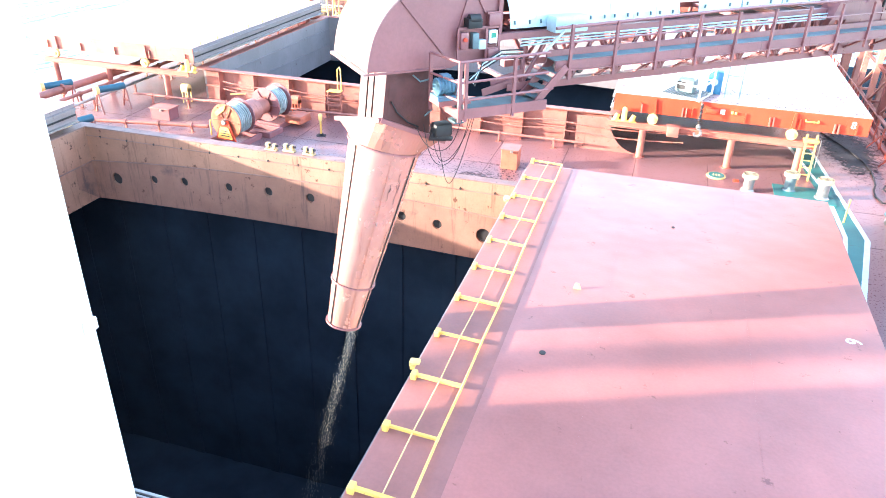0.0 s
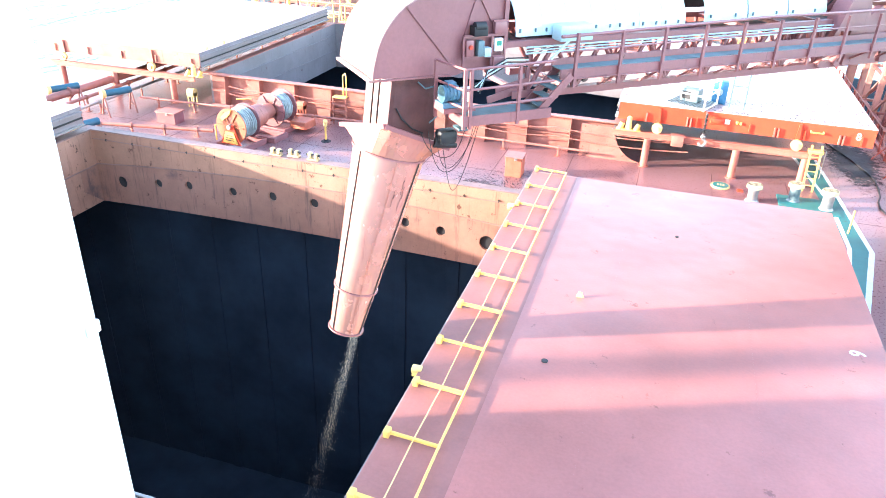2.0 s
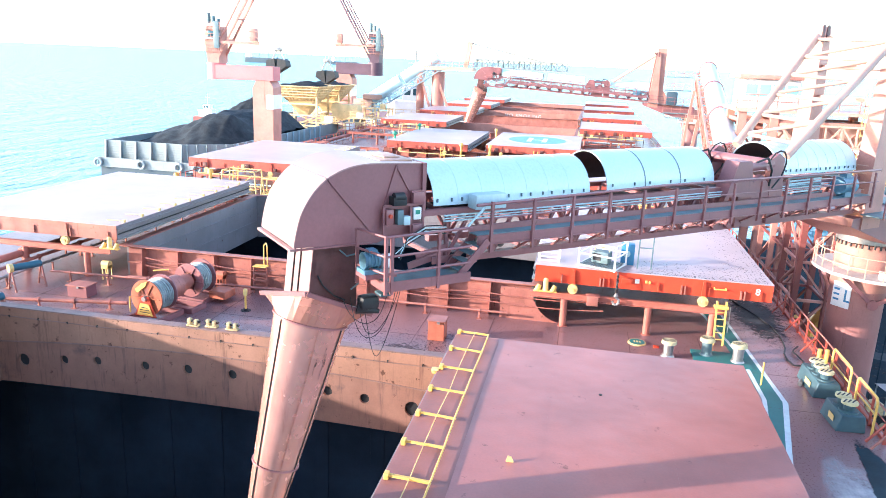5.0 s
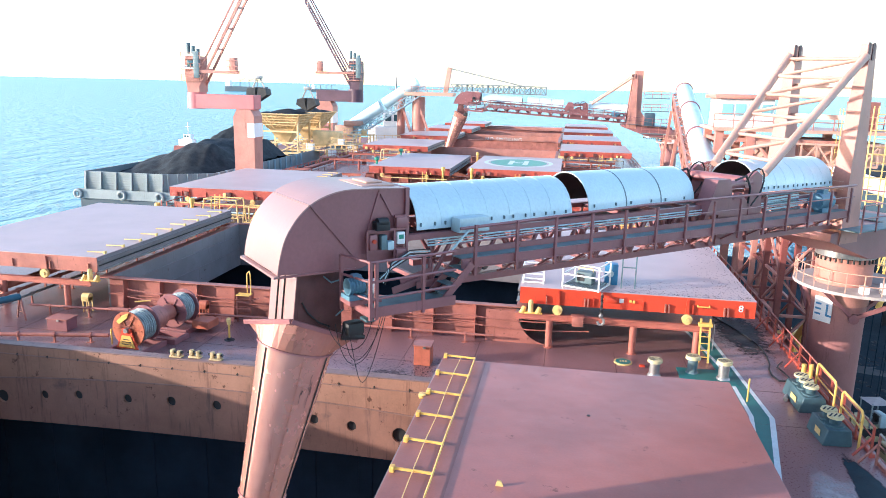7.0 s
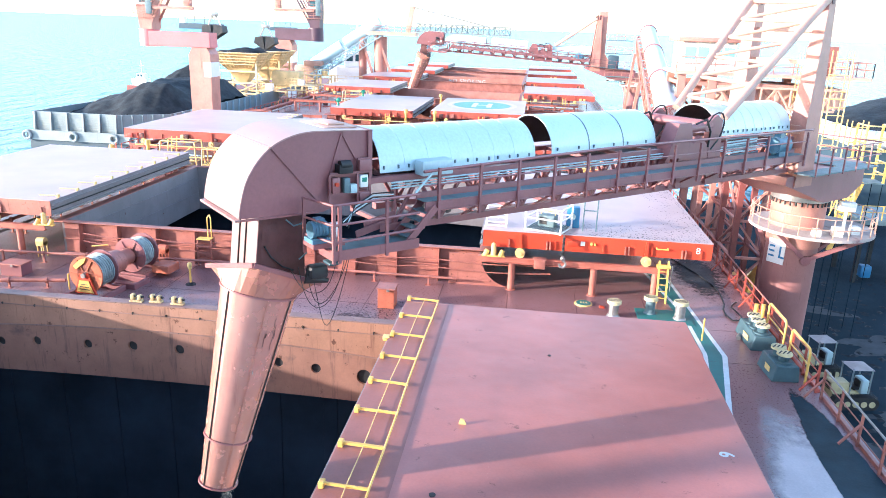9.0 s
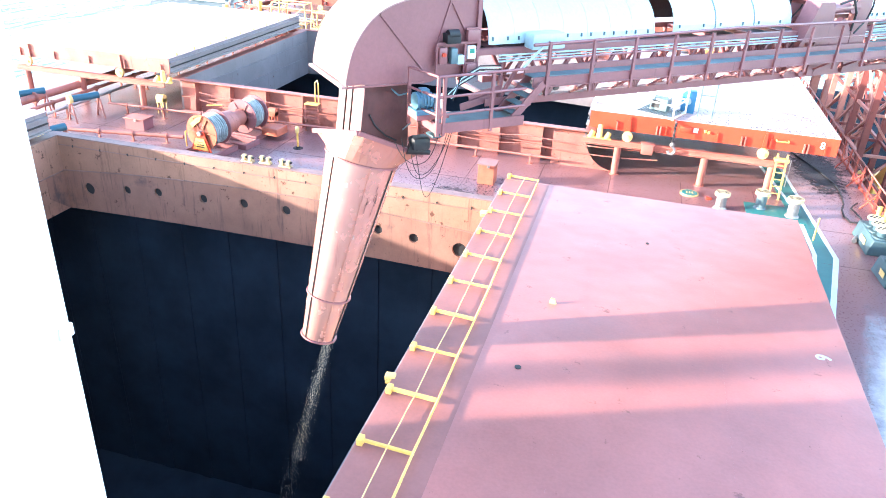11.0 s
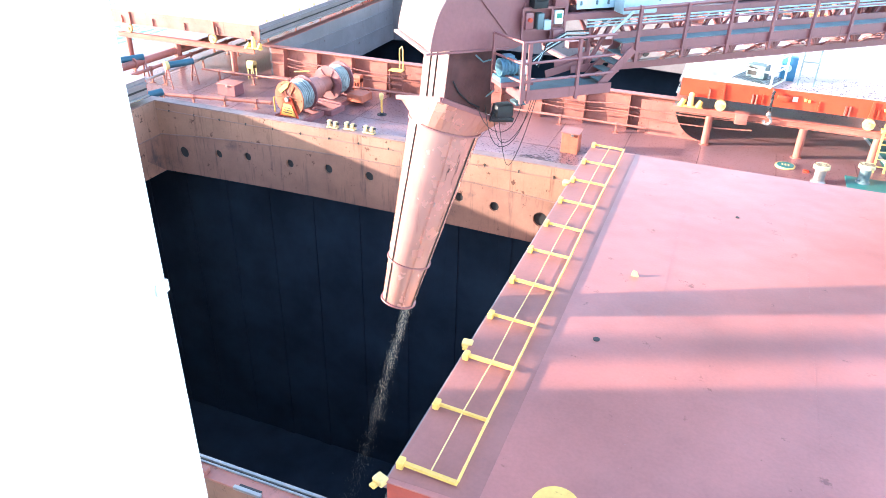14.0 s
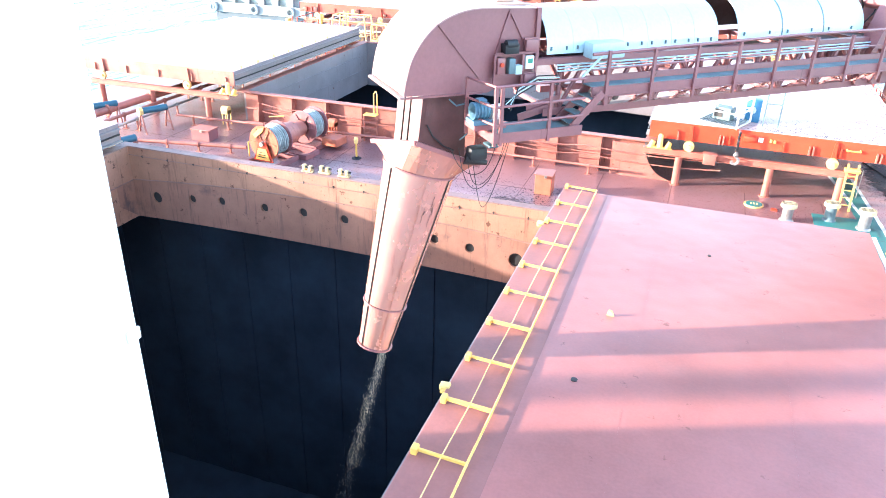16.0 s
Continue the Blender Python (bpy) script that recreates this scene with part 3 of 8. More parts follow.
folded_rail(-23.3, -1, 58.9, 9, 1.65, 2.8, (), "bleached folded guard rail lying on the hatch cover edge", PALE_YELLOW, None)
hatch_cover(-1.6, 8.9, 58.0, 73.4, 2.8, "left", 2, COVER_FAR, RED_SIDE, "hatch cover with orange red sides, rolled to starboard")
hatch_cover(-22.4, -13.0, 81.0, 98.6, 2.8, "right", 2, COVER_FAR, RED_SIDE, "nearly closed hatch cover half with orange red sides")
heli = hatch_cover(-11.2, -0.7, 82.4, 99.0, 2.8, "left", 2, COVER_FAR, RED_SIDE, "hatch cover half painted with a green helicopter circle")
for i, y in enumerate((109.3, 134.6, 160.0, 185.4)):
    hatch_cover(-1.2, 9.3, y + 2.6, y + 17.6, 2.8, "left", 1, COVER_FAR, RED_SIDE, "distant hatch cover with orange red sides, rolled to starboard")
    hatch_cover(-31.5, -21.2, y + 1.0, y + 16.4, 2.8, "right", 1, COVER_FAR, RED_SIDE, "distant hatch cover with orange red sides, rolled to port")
bm = NB()
for k in range(48):
    a, c = k * math.tau / 48, (k + 1) * math.tau / 48
    for r0, r1 in ((0.02, 3.5),):
        v = [bm.verts.new((5.2 + r * math.cos(q), 8.6 + r * 1.25 * math.sin(q), 0.804)) for r, q in ((r0, a), (r1, a), (r1, c), (r0, c))]
        bm.faces.new(v)
part("painted_circle", bm, GREEN, heli, "green painted helicopter winching circle", smooth=False)
bm = NB()
for a in ((4.0, 4.6, 6.2, 11.0), (5.8, 6.4, 6.2, 11.0), (4.6, 5.8, 8.3, 8.9)):
    span(bm, *a, 0.80, 0.806)
part("painted_letter", bm, LINE, heli, "white painted capital letter", smooth=False)
bm = NB()
for k in range(48):
    a, c = k * math.tau / 48, (k + 1) * math.tau / 48
    bm.faces.new([bm.verts.new((5.2 + r * math.cos(q), 8.6 + r * 1.25 * math.sin(q), 0.806)) for r, q in ((3.75, a), (4.25, a), (4.25, c), (3.75, c))])
part("painted_ring", bm, LINE, heli, "worn white painted ring", smooth=False)

# runways for the cover wheels: a beam on posts at each end of each hatch, on both sides
def cover_runway(x0, x1, y, posts, mat):
    r = thing("cover_runway", at(x0, y), "orange red steel runway beam on posts for the rolling hatch cover", "runway", "cover runways")
    bm = NB()
    span(bm, 0, x1 - x0, -0.13, 0.13, 1.55, 1.59)
    span(bm, 0, x1 - x0, -0.03, 0.03, 1.33, 1.55)
    span(bm, 0, x1 - x0, -0.13, 0.13, 1.31, 1.33)
    part("beam", bm, mat, r, smooth=False)
    for x in posts:
        bm = NB()
        rod(bm, (x - x0, 0, 0.02), (x - x0, 0, 1.31), 0.16, seg=16)
        part("post", bm, mat, r)
        bm = NB()
        rod(bm, (x - x0, 0, 0), (x - x0, 0, 0.025), 0.24, seg=16)
        part("base_plate", bm, mat, r)
    return r


for i, (a, c) in enumerate(HATCHES):
    for y in (a - 0.95, c + 0.15 + 0.28):
        if i == 0 and y < 10:
            y = 7.22
        mt = RUNWAY
        cover_runway(-2.0, 6.7 if i else 5.2, y, (-0.4, 3.4, 6.2) if i else (-0.4, 2.4, 4.8), mt)
        cover_runway(-33.2, -23.9, y, (-32.5, -29.0, -25.3), mt)

# ---- white cab wall beside the viewer, unseen house for its shadow ----
house = thing("crane_house", at(-10.9, 3.0), "white cab wall on a tall unseen house added for its shadow", "crane")
# House body stands out of view, placed where its shadow darkens the cover.
bm = NB()
span(bm, -3.1, 3.1, -2.4, 2.38, 0, 26, 0.06)
part("wall", bm, WHITE, house, smooth=False)
bm = NB()
span(bm, 3.05, 9.459, -2.55, -1.613, 9.1, 16.5, 0.004)
cab = part("cab_wall", bm, WHITE, house, "overexposed white cab wall beside the viewer", smooth=False)
bm = NB()
span(bm, 9.459, 9.472, -1.66, -1.613, 10.59, 10.63, 0.004)
part("hinge", bm, WHITE, cab)
# Added out of view; its shadow makes the soft band on the near cover.
ped = thing("port_mast", at(-34.9, -2.4), "unseen round salmon mast, added to shadow the near cover", "mast")
bm = NB()
rod(bm, (0, 0, 0.03), (0, 0, 22), 0.46, seg=24)
part("column", bm, PORTAL, ped)
bm = NB()
rod(bm, (0, 0, 0), (0, 0, 0.03), 0.66, seg=24)
part("base_plate", bm, PORTAL, ped)


# ---- ship loader: boom, elbow, spout ----
BX, BY, BA = -4.8, 20.4, 90 - 47.7
BK = 1.04
BOOM_M = Matrix.Translation((BX, BY, 0)) @ Matrix.Rotation(radians(BA), 4, "Z")   # local x runs along the boom to its pillar, y away from the viewer
TAPER_FROM = BOOM_M.inverted() @ Vector((0, 0, 11.8))


def tapered(p):
    """The boom grows slimmer and rises a little from its pillar to its head."""
    return TAPER_FROM + (p - TAPER_FROM) / (1.3704 - 0.01662 * p.x)


def hood(bm, a, c, r, zc, th=0.03, n=20):
    """Half round sheet over the belt from a to c."""
    ring = []
    for x in (a, c):
        for rr in (r, r - th):
            ring.append([bm.verts.new((x, rr * math.cos(math.pi * k / n), zc + rr * math.sin(math.pi * k / n))) for k in range(n + 1)])
    for p, q in ((0, 2), (1, 3), (0, 1), (2, 3)):
        for k in range(n):
            bm.faces.new((ring[p][k], ring[p][k + 1], ring[q][k + 1], ring[q][k]))
    for k in (0, n):
        bm.faces.new((ring[0][k], ring[1][k], ring[3][k], ring[2][k]))


STAY_LO, STAY_HI = (Vector((15.55, -1.2, 8.8)), Vector((15.55, 1.1, 8.95))), (Vector((20.7, -1.72, 13.42)), Vector((20.62, 1.6, 13.48)))
ELBOW_ARC = ((-1.44, 9.1), (-2.15, 9.1), (-2.69, 8.99), (-3.15, 8.77), (-3.53, 8.42), (-3.83, 7.95), (-3.98, 7.46), (-4.05, 7.05))


def ship_loader(m, label):
    L = thing("ship_loader", m, label, "ship loader", "ship loaders")
    W, WF = 1.15, 1.42
    # elbow housing: two flat cheeks and a curved cover
    arc = [Vector((x, z)) for x, z in ((-0.9, 9.08),) + ELBOW_ARC + ((-4.08, 6.6),)]
    cv = []
    for a, b, c, d in zip(arc, arc[1:], arc[2:], arc[3:]):
        for k in range(4):
            u = k / 4
            p = 0.5 * ((2 * b) + (c - a) * u + (2 * a - 5 * b + 4 * c - d) * u * u + (3 * b - a - 3 * c + d) * u ** 3)
            cv.append((p.x, p.y))
    cv.append(ELBOW_ARC[-1])
    out = [(-0.4, 9.06)] + cv + [(-1.74, 6.98), (-1.49, 7.07), (-0.4, 7.07)]
    for y in (-W, WF - 0.06):
        bm = NB()
        prism(bm, [(x, y, z) for x, z in out], (0, 0.06, 0))
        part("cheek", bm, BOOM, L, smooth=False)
    bm = NB()
    top = [(-0.4, 9.065)] + cv
    vs = [[bm.verts.new((x, y, z)) for y in (-W - 0.03, WF + 0.03)] for x, z in top]
    for a, c in zip(vs, vs[1:]):
        bm.faces.new((a[0], a[1], c[1], c[0]))
    ex = bmesh.ops.extrude_face_region(bm, geom=list(bm.faces))
    bmesh.ops.translate(bm, vec=(-0.02, 0, 0.03), verts=[g for g in ex["geom"] if isinstance(g, bmesh.types.BMVert)])
    part("curved_cover", bm, ELBOW, L, "curved elbow plate, sunlight put into its pale colour")
    bm = NB()
    bar(bm, (-3.18, -W - 0.05, 8.795), (-3.18, WF + 0.03, 8.795), 0.05, 0.025)
    part("plate_seam", bm, ELBOW, L)
    # cheek ribs and bottom rim
    for p, q in (((-3.13, 8.76), (-1.92, 7.32)), ((-1.19, 9.05), (-1.61, 7.77)), ((-1.19, 9.05), (-0.68, 8.18))):
        bm = NB()
        bar(bm, (p[0], -W - 0.02, p[1]), (q[0], -W - 0.02, q[1]), 0.035, 0.05)
        part("rib", bm, BOOM, L)
    bm = NB()
    for y in (-W - 0.06, WF + 0.02):
        span(bm, -4.13, -1.9, y, y + 0.05, 6.98, 7.03)
    part("bottom_rim", bm, BOOM, L)
    bm = NB()
    span(bm, -4.18, -4.05, -W - 0.06, WF + 0.06, 6.98, 7.04)
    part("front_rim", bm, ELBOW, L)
    bm = NB()
    span(bm, -1.5, -0.5, -0.75, 0.75, 9.1, 9.15, 0.02)
    span(bm, -1.2, -0.7, -0.4, 0.5, 9.15, 9.2, 0.02)
    part("inspection_cover", bm, PORTAL, L)
    bm = NB()
    span(bm, -0.42, -0.3, -W - 0.08, W + 0.08, 7.6, 9.1)
    part("end_frame", bm, BOOM, L, smooth=False)
    # neck chute under the elbow
    # Dark sides and pale front plate: shade and sunlight put into the paint.
    bm = NB()
    a = [(-3.42, -0.9), (-2.2, -0.9), (-2.2, 0.9), (-3.42, 0.9)]
    c = [(-3.62, -0.9), (-2.2, -0.9), (-2.2, 0.9), (-3.62, 0.9)]
    va, vc = [bm.verts.new((x, y, 6.98)) for x, y in a], [bm.verts.new((x, y, 5.1)) for x, y in c]
    for k in range(4):
        bm.faces.new((va[k], va[(k + 1) % 4], vc[(k + 1) % 4], vc[k]))
    bm.faces.new(va), bm.faces.new(vc)
    nk = part("neck_chute", bm, WEAR, L, smooth=False)
    bm = NB()
    prism(bm, [(-3.425, -0.9, 6.98), (-3.425, 0.9, 6.98), (-3.625, 0.9, 5.1), (-3.625, -0.9, 5.1)], (-0.02, 0, 0))
    part("front_plate", bm, ELBOW, nk, "pale chute plate, sunlight put into its colour", smooth=False)
    bm = NB()
    rg = random.Random(8)
    g = {}
    for i in range(9):
        for j in range(7):
            u, v = i / 8, j / 6
            g[i, j] = bm.verts.new((-3.35 - 0.15 * v + 1.1 * u, -0.915 - (0.05 * rg.random() if 0 < i < 8 and 0 < j < 6 else 0), 6.75 - 1.3 * v))
    for i in range(8):
        for j in range(6):
            bm.faces.new((g[i, j], g[i + 1, j], g[i + 1, j + 1], g[i, j + 1]))
    part("wear_plate", bm, WEAR, nk, "dented dark red wear plate")
    for y in (-0.15, 0.3):
        bm = NB()
        bar(bm, (-3.45, y, 6.93), (-3.64, y, 5.2), 0.03, 0.07)
        part("edge_strip", bm, BLACK, nk)
    for pts, mt in ((((-2.75, -1.0, 6.85), (-2.6, -1.15, 6.7), (-2.4, -1.2, 6.75), (-2.3, -1.25, 6.9)), GRATE), (((-3.35, -0.97, 6.2), (-3.2, -1.0, 5.9), (-2.9, -1.02, 5.6), (-2.6, -1.05, 5.45)), BLACK), (((-2.45, -1.1, 5.75), (-2.3, -1.25, 5.95), (-2.35, -1.3, 6.15)), GRATE)):
        bm = NB()
        path(bm, pts, 0.022, 8)
        part("hose", bm, mt, nk)
    # collar and conical spout, leaning outboard
    ax = Vector((-1.45, 0.0, -5.65)).normalized()
    c0 = Vector((-3.17, 0.0, 4.72))
    zc = -ax
    xc = (Vector((1, 0, 0)) - zc * zc.x).normalized()
    rot = Matrix((xc, zc.cross(xc), zc)).transposed().to_4x4()
    sm = Matrix.Translation(c0) @ rot
    bm = NB()
    near_l, near_r, far_r, far_l = Vector((-3.78, -1.3, 5.80)), Vector((-1.93, -1.3, 4.98)), Vector((-2.4, 1.2, 4.95)), Vector((-4.2, 1.2, 5.15))
    rings = [[], [], []]
    for k in range(32):
        a = math.tau * (k + 0.5) / 32
        cx, cy = math.cos(a), math.sin(a)
        f = 1 / max(abs(cx), abs(cy))
        u, v = (cx * f + 1) / 2, (cy * f + 1) / 2
        p = near_l.lerp(near_r, u).lerp(far_l.lerp(far_r, u), v)
        rings[0].append(bm.verts.new(p + Vector((0.02, 0, 0.09))))
        rings[1].append(bm.verts.new(p))
        rings[2].append(bm.verts.new(sm @ Vector((1.03 * cx, 1.03 * cy, 0))))
    for p, q in zip(rings, rings[1:]):
        for k in range(32):
            bm.faces.new((p[k], p[(k + 1) % 32], q[(k + 1) % 32], q[k]))
    bm.faces.new(rings[0])
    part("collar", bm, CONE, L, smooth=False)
    for p, q in ((near_l, near_r), (near_l, far_l)):
        bm = NB()
        bar(bm, p + Vector((0, 0, 0.05)), q + Vector((0, 0, 0.05)), 0.1, 0.12)
        part("collar_rim", bm, BOOM, L)
    bm = NB()
    rr = [(1.03, 0.0), (0.65, -4.24), (0.64, -4.35), (0.63, -4.46), (0.507, -5.76), (0.50, -5.83)]
    rings = []
    for r, z in rr + [(q[0] - 0.02, q[1]) for q in rr[::-1]]:
        rings.append([bm.verts.new(sm @ Vector((r * math.cos(math.tau * k / 40), r * math.sin(math.tau * k / 40), z))) for k in range(40)])
    for p, q in zip(rings, rings[1:] + rings[:1]):
        for k in range(40):
            bm.faces.new((p[k], p[(k + 1) % 40], q[(k + 1) % 40], q[k]))
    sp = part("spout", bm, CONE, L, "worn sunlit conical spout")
    for r, z, h in ((1.05, 0.0, 0.05), (0.66, -4.35, 0.05), (0.54, -5.80, 0.05)):
        bm = NB()
        rod(bm, sm @ Vector((0, 0, z)), sm @ Vector((0, 0, z - h)), r + 0.02, seg=40)
        part("band", bm, CONE if h < 0 else BOOM, sp)
    for ang in (198, 262, 305, 80):
        bm = NB()
        a = radians(ang)
        p = [sm @ Vector(((r + 0.012) * math.cos(a), (r + 0.012) * math.sin(a), z)) for r, z in rr]
        for u, v in zip(p, p[1:]):
            bar(bm, u, v, 0.05, 0.02)
        part("edge_strip", bm, BLACK if ang in (198, 305) else CONE, sp)
    rs = random.Random(33)
    for ang, z0, z1, w in ((272, -0.9, -1.4, 0.02), (274, -1.0, -1.12, 0.04), (284, -0.55, -1.0, 0.022), (288, -0.75, -1.5, 0.018), (290, -0.9, -1.15, 0.035), (297, -2.4, -3.1, 0.012), (300, -4.6, -5.0, 0.015)):
        bm = NB()
        pts = []
        for k in range(7):
            z, a = z0 + (z1 - z0) * k / 6, radians(ang + rs.uniform(-0.9, 0.9) + 1.2 * (z0 + (z1 - z0) * k / 6))
            r = 1.044 + 0.0896 * z
            pts.append(sm @ Vector((r * math.cos(a), r * math.sin(a), z)))
        for k, (p, q) in enumerate(zip(pts, pts[1:])):
            bar(bm, p, q, w * (0.2 + 0.6 * rs.random()), 0.006)
        part("scuff", bm, BLACK, sp)
    bm = NB()
    p, q = [sm @ Vector(((1.045 + 0.0896 * z) * math.cos(radians(265)), (1.045 + 0.0896 * z) * math.sin(radians(265)), z)) for z in (-2.1, -2.2)]
    bar(bm, p, q, 0.09, 0.008)
    part("scuff", bm, WHITE, sp)
    # belt hood sections
    for a, c, k, zc in ((0.02, 5.72, 7, 7.87), (6.5, 11.6, 3, 7.96), (15.3, 20.5, 8, 8.06)):
        bm = NB()
        hood(bm, a, c, 1.15, zc)
        hd = part("hood", bm, HOOD, L, "pale galvanised half round belt hood")
        # Black sheet puts coal dust and the shade inside the hood into colour.
        bm = NB()
        hood(bm, a + 0.02, c - 0.02, 1.115, zc, 0.01)
        part("liner", bm, BLACK, hd, "inside of the hood, coal dust and shade in black")
        for j in range(k + 1):
            x = a + (c - a) * j / k
            bm = NB()
            hood(bm, x - 0.025, x + 0.025, 1.158, zc, 0.03, 20)
            part("hoop", bm, GRATE if a > 5 and a < 10 and 0 < j < k else HOOD, hd)
            for q in (0.12, 0.7):
                if j < k:
                    bm = NB()
                    span(bm, x + (c - a) / k * q - 0.02, x + (c - a) / k * q + 0.02, -1.18, -1.13, zc + 0.1, zc + 0.2)
                    part("latch", bm, GRATE, hd)
    bm = NB()
    span(bm, -0.4, 21.5, -0.6, 0.6, 7.55, 7.6)
    part("belt", bm, BLACK, L, "black rubber conveyor belt", smooth=False)
    # truss girders on both sides
    for y in (-1.22, 1.22):
        for z, w in ((7.72, 0.2), (6.32, 0.24)):
            bm = NB()
            bar(bm, (-0.5 if z > 7 else 1.2, y, z), (21.0, y, z), w, w * 0.8)
            part("chord", bm, BOOM, L)
        k = 0
        x = 0.4
        while x < 20.4:
            for p, q in (((x, 7.66), (x, 6.35)), ((x, 6.36), (x + 0.8, 7.66)), ((x + 1.6, 6.36), (x + 0.8, 7.66))):
                bm = NB()
                rod(bm, (p[0], y, p[1]), (q[0], y, q[1]), 0.065, seg=8)
                part("lattice_bar", bm, BOOM, L)
            x += 1.6
    x = 0.4
    while x < 20.4:
        for z in (7.7, 6.3):
            bm = NB()
            bar(bm, (x, -1.2, z), (x, 1.2, z), 0.12)
            part("cross_beam", bm, BOOM, L)
        bm = NB()
        bar(bm, (x, -1.2, 6.3), (x + 1.6, 1.2, 6.3), 0.08)
        part("lattice_bar", bm, BOOM, L)
        bm = NB()
        rod(bm, (x + 0.8, -0.7, 7.45), (x + 0.8, 0.7, 7.45), 0.08, seg=10)
        part("idler_roller", bm, STEEL, L)
        x += 1.6
    # side walkway with rails
    bm = NB()
    span(bm, 0.9, 20.3, -2.05, -1.62, 7.14, 7.17)
    part("walkway_grating", bm, GRATE, L, smooth=False)
    bm = NB()
    span(bm, 0.9, 20.3, -2.12, -2.05, 6.88, 7.15)
    span(bm, 0.9, 20.3, -2.17, -2.12, 6.88, 6.91)
    part("toe_channel", bm, BOOM, L, smooth=False)
    bm = NB()
    span(bm, 0.9, 20.3, -1.66, -1.6, 7.04, 7.34)
    part("inner_channel", bm, BOOM, L, smooth=False)
    x = 1.3
    while x < 20.4:
        bm = NB()
        span(bm, x - 0.04, x + 0.04, -2.2, -2.17, 6.66, 8.1)
        span(bm, x - 0.04, x - 0.015, -2.17, -2.12, 6.66, 8.1)
        part("rail_post", bm, BOOM, L, smooth=False)
        bm = NB()
        bar(bm, (x, -2.1, 6.9), (x, -1.2, 6.35), 0.06)
        part("bracket", bm, BOOM, L)
        x += 1.46
    for p, q, r in ((8.02, 8.2, 0.045), (7.62, 7.72, 0.025)):
        bm = NB()
        rod(bm, (0.8, -2.13, p), (8.0, -2.13, q), r, seg=8)
        rod(bm, (8.0, -2.13, q), (20.6, -2.13, q), r, seg=8)
        part("hand_rail", bm, BOOM, L)
    for z, r in ((7.12, 0.025), (7.2, 0.02), (7.28, 0.025)):
        bm = NB()
        rod(bm, (0.2, -1.4, z + 0.35), (20.3, -1.4, z + 0.4), r, seg=6)
        part("cable_run", bm, PALE_BLUE, L)
    # lower service platform by the spout
    bm = NB()
    span(bm, -2.1, 0.45, -2.45, -1.25, 6.12, 6.16)
    part("platform", bm, GRATE, L, smooth=False)
    bm = NB()
    span(bm, -2.1, 0.45, -2.5, -2.45, 6.02, 6.28)
    span(bm, -2.15, -2.1, -2.5, -1.3, 6.02, 6.28)
    part("toe_channel", bm, BOOM, L, smooth=False)
    for p, q, w in (((0.35, -1.9, 6.25), (1.1, -1.75, 6.45), 0.3), ((-0.6, -1.3, 6.5), (0.4, -1.3, 6.7), 0.22), ((-0.2, -1.5, 6.4), (0.7, -1.5, 6.43), 0.2), ((-0.9, -1.4, 6.3), (0.2, -1.4, 6.55), 0.2)):
        bm = NB()
        bar(bm, p, q, 0.03, w)
        part("loose_plate", bm, BOOM, L)
    for x in (-2.12, -1.95, -0.57):
        bm = NB()
        bar(bm, (x, -2.48, 5.95), (x, -2.48, 7.46), 0.08)
        part("rail_post", bm, BOOM, L)
    bm = NB()
    bar(bm, (-2.42, -1.4, 6.02), (-2.42, -1.4, 7.5), 0.08)
    part("rail_post", bm, BOOM, L)
    for z in (7.46, 6.95, 6.5):
        bm = NB()
        rod(bm, (-2.12, -2.48, z), (0.45, -2.48, z + 0.05), 0.035, seg=8)
        rod(bm, (-2.12, -2.48, z), (-2.42, -1.4, z + 0.03), 0.035, seg=8)
        part("platform_rail", bm, BOOM, L)
    for k in range(4):
        bm = NB()
        span(bm, 0.2 + 0.2 * k, 0.5 + 0.2 * k, -2.3, -1.6, 6.26 + 0.2 * k, 6.29 + 0.2 * k)
        part("step", bm, GRATE, L)
    for y in (-2.32, -1.58):
        bm = NB()
        bar(bm, (0.15, y, 6.1), (1.1, y, 7.05), 0.05, 0.2)
        part("step_stringer", bm, BOOM, L)
    bm = NB()
    rod(bm, (0.55, -2.1, 7.45), (1.1, -2.1, 7.95), 0.035, seg=8)
    part("step_rail", bm, PALE_BLUE, L)
    # motor, gear and switch boxes at the elbow
    bm = NB()
    rod(bm, (-2.45, -1.8, 6.72), (-2.0, -1.8, 6.72), 0.2, seg=18)
    box(bm, -2.25, -1.8, 6.45, 0.5, 0.5, 0.12)
    box(bm, -2.2, -1.8, 6.95, 0.22, 0.26, 0.14)
    mo = part("motor", bm, MOTOR, L)
    for k in range(5):
        bm = NB()
        rod(bm, (-2.45 + 0.09 * k, -1.8, 6.72), (-2.42 + 0.09 * k, -1.8, 6.72), 0.225, seg=18)
        part("cooling_fin", bm, MOTOR, mo)
    bm = NB()
    rod(bm, (-1.95, -1.9, 6.68), (-1.7, -1.9, 6.68), 0.2, seg=14)
    part("gearbox", bm, WHITE, L)
    bm = NB()
    span(bm, -2.5, -1.6, -2.1, -1.5, 6.28, 6.4)
    part("motor_seat", bm, BOOM, L, smooth=False)
    # control panel frame with its boxes
    for p, q in (((-1.62, 7.2), (-1.62, 8.0)), ((-0.42, 7.2), (-0.42, 8.35)), ((-0.8, 7.2), (-0.8, 8.0)), ((-1.62, 8.0), (-0.42, 8.0)), ((-1.62, 7.45), (-0.42, 7.45)), ((-0.8, 8.35), (-0.42, 8.35))):
        bm = NB()
        bar(bm, (p[0], -1.3, p[1]), (q[0], -1.3, q[1]), 0.06)
        part("panel_frame", bm, BOOM, L)
